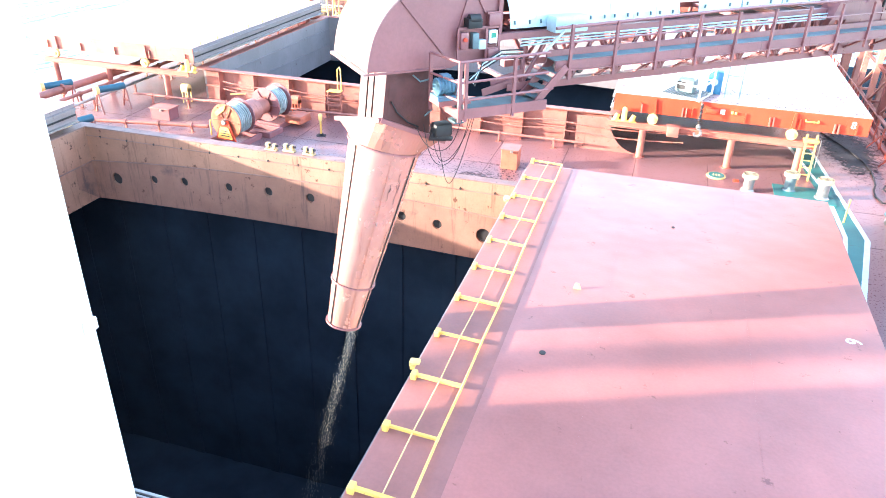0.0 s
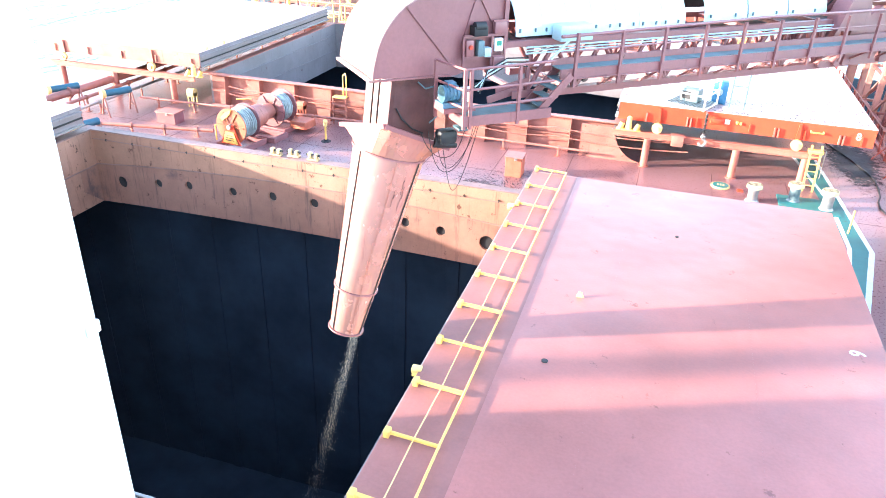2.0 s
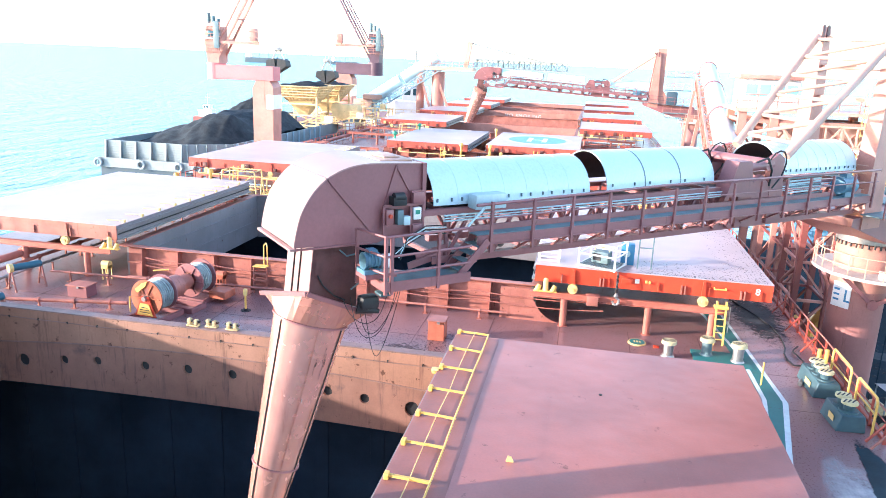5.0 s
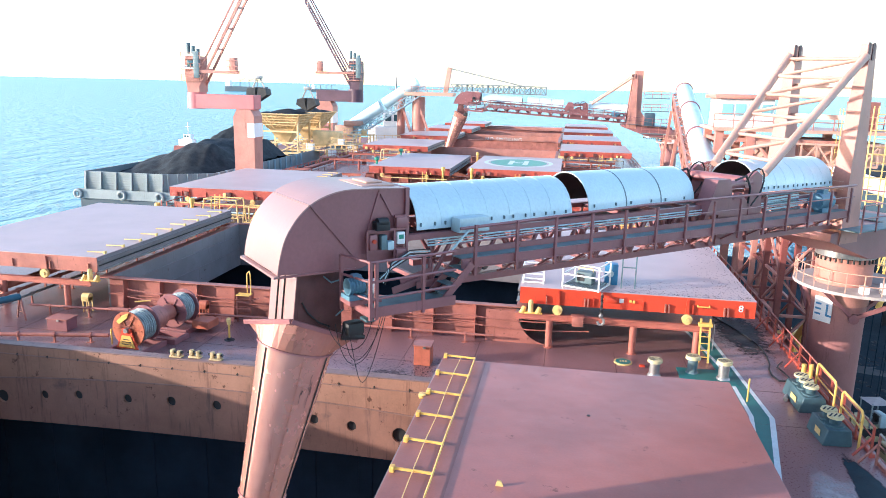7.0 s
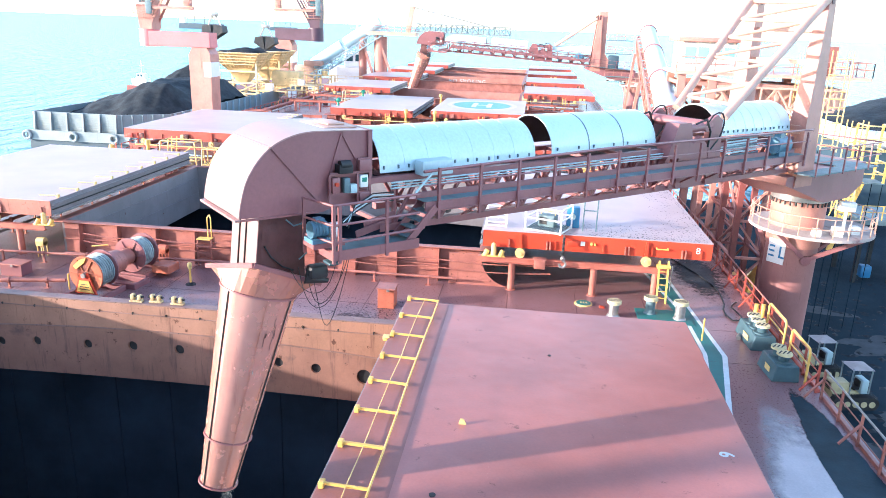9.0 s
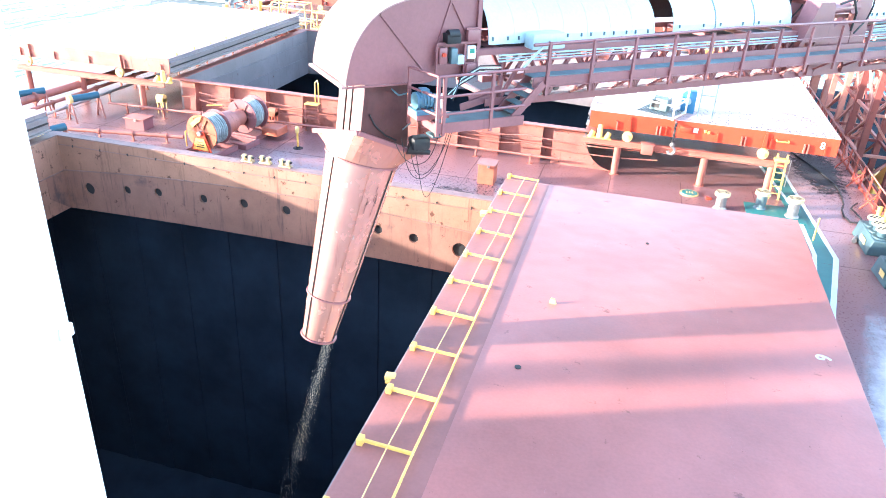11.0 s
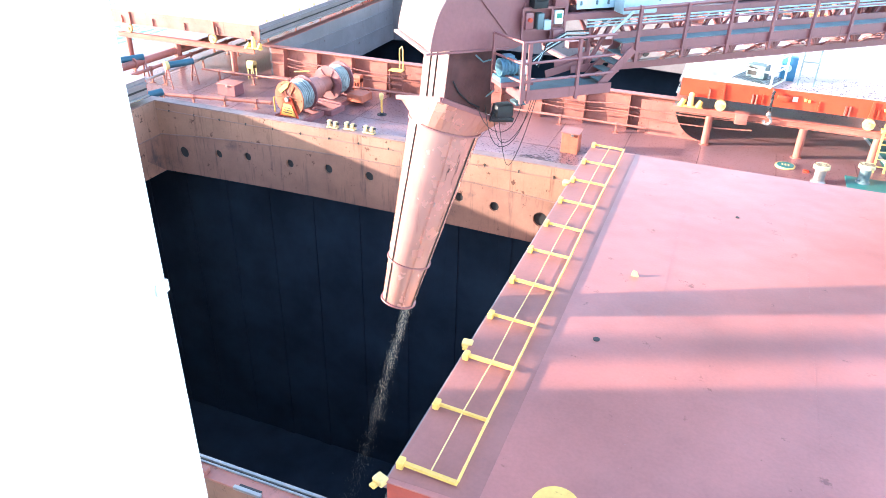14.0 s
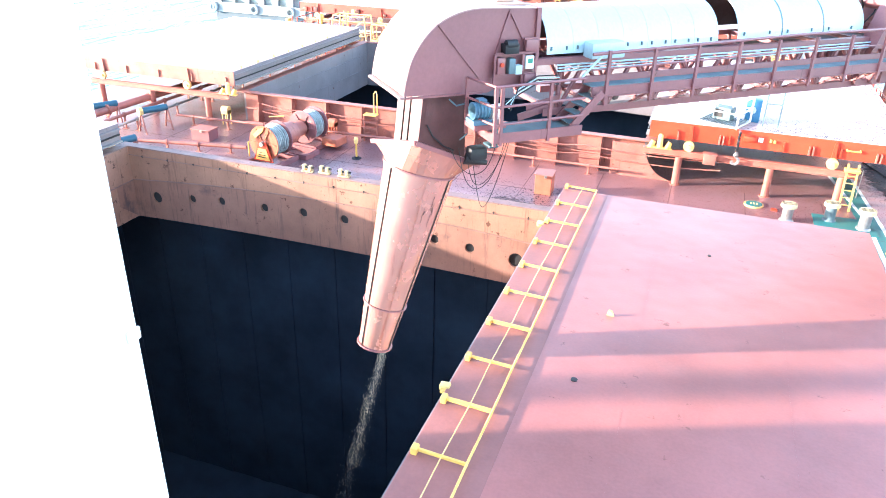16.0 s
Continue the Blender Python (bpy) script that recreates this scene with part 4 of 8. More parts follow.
    for x, z, w, h, d, mt in ((-1.47, 7.7, 0.22, 0.42, 0.2, BOOM), (-1.2, 8.13, 0.4, 0.24, 0.3, BLACK), (-1.15, 7.68, 0.18, 0.4, 0.2, GRATE), (-0.95, 7.58, 0.2, 0.24, 0.2, PALE_BLUE), (-0.62, 7.75, 0.24, 0.34, 0.14, WHITE), (-0.62, 7.3, 0.3, 0.3, 0.18, BOOM), (-0.6, 8.18, 0.34, 0.3, 0.16, BOOM)):
        bm = NB()
        box(bm, x, -1.3, z, w, d, h, bev=0.02)
        sb = part("switch_box", bm, mt, L)
        if x == -1.47:
            bm = NB()
            rod(bm, (x, -1.4, z + 0.04), (x, -1.46, z + 0.04), 0.055, seg=16)
            part("button", bm, ORANGE, sb)
        elif mt == WHITE:
            bm = NB()
            span(bm, x - 0.07, x + 0.07, -1.375, -1.37, z - 0.02, z + 0.1)
            part("label_plate", bm, GREEN, sb)
    bm = NB()
    rod(bm, (-1.35, -1.35, 8.24), (-1.05, -1.35, 8.24), 0.12, seg=14)
    part("siren", bm, BLACK, L)
    bm = NB()
    box(bm, 1.6, -1.45, 7.99, 1.05, 0.45, 0.42, bev=0.03)
    part("switch_box", bm, PALE_BLUE, L)
    for k in range(5):
        bm = NB()
        path(bm, [(-1.6 + 0.05 * k, -1.9, 6.9 - 0.06 * k), (-1.1, -1.7, 7.0 + 0.05 * k), (-0.4, -1.45, 7.2 + 0.05 * k), (0.3, -1.38, 7.12 + 0.06 * k)], 0.018, 6)
        part("cable_run", bm, PALE_BLUE if k % 2 else BLACK, L)
    # hanging power cables
    for k, (x, dz) in enumerate(((-1.75, 1.1), (-1.6, 1.45), (-1.5, 1.2), (-1.38, 1.7))):
        bm = NB()
        pts = []
        for j in range(13):
            u = j / 12
            pts.append((x - 1.0 * u + 0.1 * math.sin(k + 5 * u), -1.95 + 0.5 * u, 6.0 - 4 * dz * (u - u * u) * (0.8 + 0.1 * k) - 0.35 * u))
        path(bm, pts, 0.010, 6)
        part("hanging_cable", bm, BLACK, L)
    bm = NB()
    box(bm, -2.15, -1.55, 5.5, 0.5, 0.4, 0.36, bev=0.08)
    part("actuator", bm, BLACK, L)
    bm = NB()
    rod(bm, (-2.4, -1.4, 5.35), (-1.85, -1.6, 5.2), 0.2, 0.06, seg=14)
    part("actuator_cone", bm, BLACK, L)
    bm = NB()
    span(bm, -2.1, -1.8, -2.2, -1.8, 5.8, 5.88, 0.03)
    part("lamp_housing", bm, SLATE, L)
    # hinge saddle, portal legs, stays
    for y in (-1.35, 1.35):
        bm = NB()
        prism(bm, [(11.75, y - 0.3, 7.5), (13.3, y - 0.3, 7.45), (12.95, y - 0.3, 8.75), (12.25, y - 0.3, 8.75)], (0, 0.6, 0))
        part("hinge_block", bm, BOOM, L, smooth=False)
        bm = NB()
        prism(bm, [(14.5, y - 0.12, 6.3), (15.35, y - 0.12, 6.3), (15.1, y - 0.12, 8.75), (14.75, y - 0.12, 8.95), (14.35, y - 0.12, 8.75)], (0, 0.24, 0))
        part("hinge_plate", bm, BOOM, L, smooth=False)
        bm = NB()
        prism(bm, [(12.7, y - 0.1, 7.4), (13.9, y - 0.1, 8.2), (14.6, y - 0.1, 7.6), (14.2, y - 0.1, 6.3), (12.7, y - 0.1, 6.3)], (0, 0.2, 0))
        part("web_plate", bm, BOOM, L, smooth=False)
        bm = NB()
        rod(bm, (12.9, y, 8.45), (14.5, y, 8.55), 0.16, seg=14)
        part("hydraulic_cylinder", bm, BOOM, L)
        bm = NB()
        path(bm, [(14.0, y - 0.2, 8.6), (14.03, y - 0.3, 8.82), (14.15, y - 0.35, 9.0), (14.36, y - 0.4, 9.09), (14.6, y - 0.4, 9.05), (14.8, y - 0.37, 8.85), (14.86, y - 0.35, 8.6), (14.84, y - 0.32, 8.35), (14.75, y - 0.3, 8.1), (14.3, y - 0.3, 7.7)], 0.03, 8)
        path(bm, [(13.2, y - 0.3, 8.7), (13.7, y - 0.4, 8.85), (14.0, y - 0.4, 8.4), (14.1, y - 0.3, 7.8)], 0.04, 8)
        part("hydraulic_hose", bm, BLACK, L)
        for k in range(3):
            bm = NB()
            bar(bm, (11.6 + 0.75 * k, y, 6.3), (12.1 + 0.75 * k, y, 7.5), 0.22)
            part("hinge_strut", bm, BOOM, L)
        bm = NB()
        ya = -1.77 if y < 0 else 1.43
        lo = [bm.verts.new((px, py, 5.6)) for px, py in ((20.6, ya), (22.0, ya), (22.0, ya + 0.9), (20.6, ya + 0.9))]
        hi = [bm.verts.new((px, py, 13.9)) for px, py in ((20.85, ya), (21.3, ya), (21.3, ya + 0.42), (20.85, ya + 0.42))]
        for k in range(4):
            bm.faces.new((lo[k], lo[(k + 1) % 4], hi[(k + 1) % 4], hi[k]))
        bm.faces.new(lo), bm.faces.new(hi)
        part("portal_leg", bm, TOWER, L, smooth=False)
        for u in (0.02, 0.36):
            bm = NB()
            span(bm, 20.62 + u, 20.7 + u + 0.1, ya - 0.03, ya, 13.25, 13.95)
            part("cap_plate", bm, WEAR, L, smooth=False)
        bm = NB()
        rod(bm, STAY_LO[y > 0], STAY_HI[y > 0], 0.17, seg=12)
        part("stay", bm, PORTAL, L)
    bm = NB()
    rod(bm, (14.2, -1.5, 8.55), (14.2, 1.5, 8.55), 0.22, seg=14)
    part("hinge_pin", bm, BOOM, L)
    for k, u in enumerate((0.10, 0.27, 0.45, 0.63, 0.80, 0.97)):
        bm = NB()
        rod(bm, STAY_LO[0].lerp(STAY_HI[0], u), STAY_LO[1].lerp(STAY_HI[1], u), 0.075, seg=8)
        part("stay_brace", bm, PORTAL, L)
        if k:
            bm = NB()
            rod(bm, STAY_LO[0].lerp(STAY_HI[0], u), STAY_LO[1].lerp(STAY_HI[1], u - 0.17), 0.075, seg=8)
            part("stay_brace", bm, PORTAL, L)
    for z in (13.4, 12.2, 10.9):
        bm = NB()
        bar(bm, (21.1, -1.35, z), (21.1, 1.45, z), 0.2)
        part("portal_beam", bm, PORTAL, L)
    # drive motor, cable loops and ladder beside the portal
    bm = NB()
    rod(bm, (18.4, -1.75, 7.6), (19.3, -1.75, 7.6), 0.34, seg=18)
    rod(bm, (19.3, -1.75, 7.6), (19.5, -1.75, 7.6), 0.2, seg=14)
    box(bm, 18.85, -1.75, 7.2, 0.6, 0.5, 0.3)
    box(bm, 18.8, -1.75, 7.98, 0.3, 0.3, 0.2)
    part("drive_motor", bm, MOTOR, L)
    for k in range(9):
        bm = NB()
        path(bm, [(15.6, -1.42, 7.95 - 0.11 * k), (17.7, -1.42, 8.0 - 0.11 * k)], 0.035, 6)
        part("cable_run", bm, PALE_BLUE if k % 3 else GRATE, L)
    for k in range(7):
        bm = NB()
        bar(bm, (20.585, -1.6, 6.3 + 0.33 * k), (20.585, -1.15, 6.3 + 0.33 * k), 0.03)
        part("ladder_rung", bm, PORTAL, L)
    # slewing house and turntable
    bm = NB()
    prism(bm, [(20.0, -1.7, 6.1), (26.9, -1.7, 6.3), (26.9, -1.7, 5.2), (25.7, -1.7, 4.62), (23.5, -1.7, 4.62), (20.0, -1.7, 5.75)], (0, 3.4, 0))
    part("slewing_frame", bm, BOOM, L, smooth=False)
    bm = NB()
    rod(bm, (24.6, 0, 4.4), (24.6, 0, 4.7), 1.32, seg=32)
    part("turntable", bm, STEEL, L)
    for k in range(32):
        bm = NB()
        a = k * math.tau / 32
        rod(bm, (24.6 + 1.3 * math.cos(a), 1.3 * math.sin(a), 4.2), (24.6 + 1.3 * math.cos(a), 1.3 * math.sin(a), 4.4), 0.05, seg=6)
        part("bolt", bm, BLACK, L)
    bm = NB()
    span(bm, 20.4, 26.2, -2.6, -1.75, 6.25, 6.3)
    span(bm, 24.2, 26.2, -1.75, 1.9, 6.25, 6.3)
    part("upper_platform", bm, GRATE, L, smooth=False)
    bm = NB()
    for x in [20.6 + 1.15 * k for k in range(5)]:
        bar(bm, (x, -2.6, 6.2), (x, -2.6, 7.4), 0.06)
    for z in (7.4, 6.85):
        rod(bm, (20.6, -2.6, z), (26.2, -2.6, z), 0.03, seg=8)
        rod(bm, (26.2, -2.6, z), (26.2, 1.9, z), 0.03, seg=8)
    part("platform_rail", bm, BOOM, L)
    return L


loader = ship_loader(BOOM_M, "red brown ship loader with pale belt hood and worn spout")
for ob in loader.children_recursive:
    for v in ob.data.vertices:
        v.co = tapered(v.co)


# ---- loader pillar and pontoon alongside ----
PX, PY = (BOOM_M @ tapered(Vector((24.6, 0, 0))))[:2]
bm = NB()
span(bm, 12.6, 75, -40, 87, -8.5, -6.62)
setting("ground_pontoon", bm, FLOOR, "coal stained pontoon deck with pale scraped patches", "pontoon deck")
PZ = 11.8 - 18.42 * BK / 1.13
pil = thing("loader_pillar", Matrix.Translation((PX, PY, PZ)) @ Matrix.Scale(BK, 4), "thick red brown steel pillar carrying the ship loader on the pontoon", "pillar")
bm = NB()
rod(bm, (0, 0, (-6.62 - PZ) / BK), (0, 0, 6.6), 1.2, seg=48)
rod(bm, (0, 0, (-6.62 - PZ) / BK), (0, 0, (-6.0 - PZ) / BK), 1.5, 1.22, seg=48)
part("column", bm, PILLAR, pil)
bm = NB()
rod(bm, (0, 0, 6.6), (0, 0, 8.85), 1.26, seg=48)
part("upper_column", bm, TOWER, pil)
bm = NB()
bmesh.ops.create_cone(bm, cap_ends=True, segments=40, radius1=2.85, radius2=2.85, depth=0.14, matrix=Matrix.Translation((0.72, 0, 7.5)))
part("ring_platform", bm, DUST, pil, smooth=False)
bm = NB()
for k in range(24):
    a, c = k * math.tau / 24, (k + 1) * math.tau / 24
    p, q = (0.72 + 2.8 * math.cos(a), 2.8 * math.sin(a)), (0.72 + 2.8 * math.cos(c), 2.8 * math.sin(c))
    bar(bm, (*p, 7.5), (*p, 8.5), 0.04)
    for z in (8.5, 8.0):
        rod(bm, (*p, z), (*q, z), 0.025, seg=6)
part("ring_rail", bm, PORTAL, pil)
for p, q in (((0.3, -1.16, 6.05), (-1.3, -1.45, 7.44)), ((0.3, -1.16, 6.05), (2.75, -1.7, 7.44)), ((1.15, 0.3, 6.0), (3.0, 0.9, 7.44)), ((0.2, 1.16, 6.0), (0.9, 2.4, 7.44)), ((-0.9, 0.75, 6.0), (-1.5, 1.2, 7.44))):
    bm = NB()
    bar(bm, p, q, 0.18)
    part("brace", bm, BOOM, pil)
bm = NB()
rod(bm, (0.3, -1.1, 6.05), (0.3, -1.32, 6.05), 0.24, seg=16)
part("brace_bracket", bm, BOOM, pil)
for z in (2.2, 4.3):
    bm = NB()
    rod(bm, (0, 0, z), (0, 0, z + 0.03), 1.21, seg=48)
    part("weld_ring", bm, PILLAR, pil)
for x, y, w in ((0.2, -2.2, 0.35), (1.2, -2.0, 0.45), (2.2, -1.4, 0.4)):
    bm = NB()
    span(bm, x - w / 2, x + w / 2, y - 0.2, y + 0.2, 7.56, 7.56 + w, 0.03)
    part("equipment_box", bm, WHITE, pil)
bm = NB()
rod(bm, (1.6, -1.6, 7.56), (1.6, -1.6, 8.7), 0.07, seg=10)
span(bm, 1.25, 1.95, -1.8, -1.4, 8.7, 9.15, 0.05)
part("search_light", bm, WHITE, pil)


# ---- deck gear between the hatches ----
def mooring_winch():
    w = thing("mooring_winch", at(-18.55, 27.6, 0, -7), "orange mooring winch with two drums of blue grey rope", "winch")
    ZC = 1.08
    def drum(y0, y1, mat_front):
        for y, m in ((y0, mat_front), (y1, BOOM)):
            bm = NB()
            rod(bm, (0, y, ZC), (0, y + 0.06, ZC), 0.82, seg=40)
            fl = part("flange", bm, m, w)
            for k in range(6):
                a = k * math.tau / 6
                bm = NB()
                bar(bm, (0.2 * math.cos(a), y - 0.02, ZC + 0.2 * math.sin(a)), (0.72 * math.cos(a), y - 0.02, ZC + 0.72 * math.sin(a)), 0.05, 0.04)
                part("flange_rib", bm, m, fl)
        bm = NB()
        rod(bm, (0, y0, ZC), (0, y1, ZC), 0.45, seg=24)
        part("drum_core", bm, FADED, w)
        n = int((y1 - y0 - 0.1) / 0.085)
        for k in range(n):
            y = y0 + 0.1 + 0.085 * k
            bm = NB()
            r = 0.70 + 0.03 * math.sin(k * 2.1)
            bmesh.ops.create_cone(bm, cap_ends=True, segments=32, radius1=r, radius2=r, depth=0.05, matrix=Matrix.Translation((0, y, ZC)) @ Matrix.Rotation(radians(90 + 1.5 * (-1) ** k), 4, "X"))
            bmesh.ops.bevel(bm, geom=[e for e in bm.edges if abs((e.verts[0].co - e.verts[1].co).length) < 0.3], offset=0.018, segments=1, affect="EDGES")
            part("rope_turn", bm, ROPE, w)
    drum(0.1, 1.15, DRUM)
    drum(3.05, 4.05, BOOM)
    bm = NB()
    rod(bm, (0, 1.25, ZC), (0, 2.2, ZC), 0.58, 0.52, seg=28)
    rod(bm, (0, 2.2, ZC), (0, 2.95, ZC), 0.38, seg=24)
    part("gear_housing", bm, FADED, w)
    bm = NB()
    rod(bm, (0, -0.1, ZC), (0, 4.3, ZC), 0.11, seg=14)
    part("shaft", bm, STEEL, w)
    for y in (-0.02, 4.2):
        bm = NB()
        prism(bm, [(-0.55, y, 0.25), (0.55, y, 0.25), (0.2, y, 1.16), (-0.2, y, 1.16)], (0, 0.07, 0))
        part("bearing_stand", bm, ORANGE if y < 1 else FADED, w, smooth=False)
    bm = NB()
    prism(bm, [(-0.42, -0.06, 0.32), (0.42, -0.06, 0.32), (0.22, -0.06, 0.85), (-0.22, -0.06, 0.85)], (0, 0.03, 0))
    pl = part("notice_plate", bm, YELLOW, w, "yellow notice plate")
    for z, wd in ((0.66, 0.34), (0.55, 0.46), (0.44, 0.5)):
        bm = NB()
        span(bm, -wd / 2, wd / 2, -0.068, -0.06, z, z + 0.035)
        part("text_bar", bm, BLACK, pl)
    for y0, y1, x0, x1 in ((-0.35, 1.5, -0.8, 0.8), (1.6, 2.7, -0.7, 1.15), (2.9, 4.6, -0.8, 0.8)):
        bm = NB()
        for x in (x0, x1):
            span(bm, x - 0.07, x + 0.07, y0, y1, 0, 0.25, 0.01)
        for y in (y0 + 0.07, y1 - 0.07):
            span(bm, x0, x1, y - 0.07, y + 0.07, 0, 0.25, 0.01)
        part("bed_frame", bm, BOOM, w, smooth=False)
    bm = NB()
    span(bm, 0.85, 1.75, 3.4, 4.3, 0.22, 0.6, 0.03)
    part("motor_box", bm, BOXRED, w)
    for p, q in (((-1.0, 0.2, 0.25), (-1.0, 0.2, 0.95)), ((-1.0, 1.0, 0.25), (-1.0, 1.0, 0.95)), ((-1.0, 0.2, 0.95), (-1.0, 1.0, 0.95)), ((-1.15, 2.0, 1.7), (-0.5, 2.3, 1.75))):
        bm = NB()
        rod(bm, p, q, 0.035, seg=8)
        part("guard_bar", bm, YELLOW, w)
    bm = NB()
    prism(bm, [(-0.55, 0.04, ZC + 0.35), (-0.42, 0.04, ZC + 0.22), (0.02, 0.04, ZC + 0.55), (0.12, 0.04, ZC + 0.78), (-0.2, 0.04, ZC + 0.66)], (0, 0.03, 0))
    part("arrow_mark", bm, YELLOW, w)
    return w


mooring_winch()


def steel_box(name, x, y, sx, sy, sz, mat, lidmat, label, rz=0.0, over=0.05):
    t = thing(name, at(x, y, 0, rz), label, "box")
    bm = NB()
    span(bm, -sx / 2, sx / 2, -sy / 2, sy / 2, 0, sz - 0.06, 0.015)
    part("body", bm, mat, t, smooth=False)
    bm = NB()
    span(bm, -sx / 2 - over, sx / 2 + over, -sy / 2 - over, sy / 2 + over, sz - 0.06, sz, 0.015)
    lid = part("lid", bm, lidmat, t, smooth=False)
    bm = NB()
    box(bm, 0.1, -sy / 2 - over - 0.01, sz - 0.08, 0.12, 0.05, 0.1)
    part("latch", bm, STEEL, t)
    return t


steel_box("deck_box", -5.7, 29.55, 0.72, 0.72, 0.92, BOXRED, FADED, "dull orange steel deck box with rusty lid on the red deck")
steel_box("deck_box", -23.5, 29.95, 1.05, 0.75, 0.6, BOOM, FADED, "low red steel deck box with folded lid")


def marker_post(x, y, h, label):
    t = thing("marker_post", at(x, y), label, "post", "marker posts")
    bm = NB()
    rod(bm, (0, 0, 0.0), (0, 0, h - 0.2), 0.05, seg=12)
    part("stem", bm, YELLOW, t)
    bm = NB()
    rod(bm, (0, 0, h - 0.24), (0, 0, h - 0.02), 0.09, 0.11, seg=14)
    bmesh.ops.create_uvsphere(bm, u_segments=14, v_segments=8, radius=0.11, matrix=Matrix.Translation((0, 0, h - 0.02)))
    part("cap", bm, PALE_YELLOW, t)
    bm = NB()
    rod(bm, (0, 0, 0), (0, 0, 0.1), 0.11, seg=14)
    rod(bm, (0, 0, 0), (0, 0, 0.02), 0.24, seg=16)
    part("foot", bm, BLACK, t)


marker_post(-15.1, 30.3, 1.0, "yellow painted sounding pipe post on the deck")


def roller_stand(p, q, label):
    (x0, y0), (x1, y1) = p, q
    t = thing("roller_stand", at(x0, y0), label, "roller stand", "roller stands")
    d = Vector((x1 - x0, y1 - y0, 0))
    bm = NB()
    rod(bm, (0, 0, 1.15), (d.x, d.y, 1.15), 0.17, seg=20)
    part("roller", bm, ROLLER, t, "deep blue roller")
    bm = NB()
    rod(bm, d.normalized() * -0.1 + Vector((0, 0, 1.15)), (d.x * 0.06, d.y * 0.06, 1.15), 0.22, seg=20)
    part("end_disc", bm, PALE_YELLOW, t)
    n = Vector((-d.y, d.x, 0)).normalized() * 0.45
    for e in (Vector((0, 0, 0)), d):
        for s in (-1, 1):
            bm = NB()
            bar(bm, e + n * s, e + Vector((0, 0, 1.05)) + n * s * 0.15, 0.07)
            part("leg", bm, FADED, t)
        bm = NB()
        bar(bm, e + n * -0.6 + Vector((0, 0, 0.4)), e + n * 0.6 + Vector((0, 0, 0.4)), 0.06)
        part("leg_brace", bm, FADED, t)


roller_stand((-27.0, 29.5), (-26.35, 30.75), "deep blue rope roller on a rusty trestle stand")
roller_stand((-29.9, 29.0), (-29.2, 30.3), "second rope roller on a trestle beside the pipes")
roller_stand((-24.6, 24.8), (-24.25, 25.9), "rope roller stand beside the hatch corner")


def pipe_run(pts, r, label, mat, step=2.0, name="deck_pipe"):
    t = thing(name, at(0, 0), label, "pipe", "deck pipes")
    bm = NB()
    path(bm, pts, r, 12)
    part("pipe", bm, mat, t)
    for a, c in zip(pts, pts[1:]):
        a, c = Vector(a), Vector(c)
        n = max(1, int((c - a).length / step))
        for k in range(n):
            p = a.lerp(c, (k + 0.5) / n)
            if p.z > 0.15:
                bm = NB()
                box(bm, p.x, p.y, p.z / 2, 0.08, 0.08, p.z)
                box(bm, p.x, p.y, 0.01, 0.25, 0.25, 0.02)
                part("support", bm, FADED, t)
                bm = NB()
                rod(bm, p + (c - a).normalized() * 0.05, p - (c - a).normalized() * 0.05, r * 1.5, seg=12)
                part("joint", bm, mat, t)


pipe_run([(-29.6, 25.0, 0.9), (-29.1, 34.4, 0.9), (-29.1, 57, 0.9)], 0.2, "thick red brown deck pipe on supports", FADED, 3.0)
pipe_run([(-28.4, 25.0, 0.75), (-28.1, 57, 0.75)], 0.09, "thin rusty deck pipe on supports", FADED, 3.0)
pipe_run([(-27.6, 25.0, 0.6), (-27.4, 57, 0.6)], 0.07, "thin pale deck pipe on supports", STEEL, 3.0)
pipe_run([(-26.6, 27.4, 0.35), (-20.2, 28.7, 0.35)], 0.09, "low red deck pipe beside the winch", FADED, 1.6)
pipe_run([(-26.5, 31.6, 0.5), (-20.2, 31.9, 0.5)], 0.06, "thin red deck pipe beside the hatch", FADED, 2.0)
pipe_run([(-22.5, 32.2, 0.42), (-13.5, 32.6, 0.42), (-3.0, 32.6, 0.42)], 0.06, "thin red pipe along the hatch coaming", FADED, 2.2)


def chain_line(p, q, sag, n, label):
    """A hanging chain or rope of small links."""
    t = thing("chain_line", at(0, 0), label, "chain", "chain lines")
    bm = NB()
    p, q = Vector(p), Vector(q)
    for k in range(n):
        u, v = k / n, (k + 1.1) / n
        a, c = p.lerp(q, u), p.lerp(q, v)
        a.z -= 4 * sag * u * (1 - u)
        c.z -= 4 * sag * v * (1 - v)
        rod(bm, a, c, 0.035 if k % 2 else 0.022, seg=6)
    part("chain_strand", bm, FADED, t)


for z in (1.25, 0.85):
    for a, c in ((-22.0, -18.4), (-18.4, -14.8), (-8.6, -4.6), (-4.6, 1.4)):
        chain_line((a, 33.0, z), (c, 33.0, z), 0.14, 44, "rusty chain slung along the hatch coaming")


def rail_box(x, y, mat, label, h=1.35, yel=False):
    t = thing("cleat_box", at(x, y) @ Matrix.Scale(0.8, 4), label, "deck fitting", "coaming fittings")
    bm = NB()
    rod(bm, (-0.25, 0, h - 0.3), (0.25, 0, h - 0.3), 0.26, seg=18)
    span(bm, -0.25, 0.25, -0.25, 0.25, h - 0.56, h - 0.3, 0.02)
    part("drum", bm, mat, t)
    for s in (-0.2, 0.2):
        for u in (-0.18, 0.18):
            bm = NB()
            bar(bm, (s, u, 0), (s, u, h - 0.5), 0.06)
            part("leg", bm, mat if not yel else YELLOW, t)


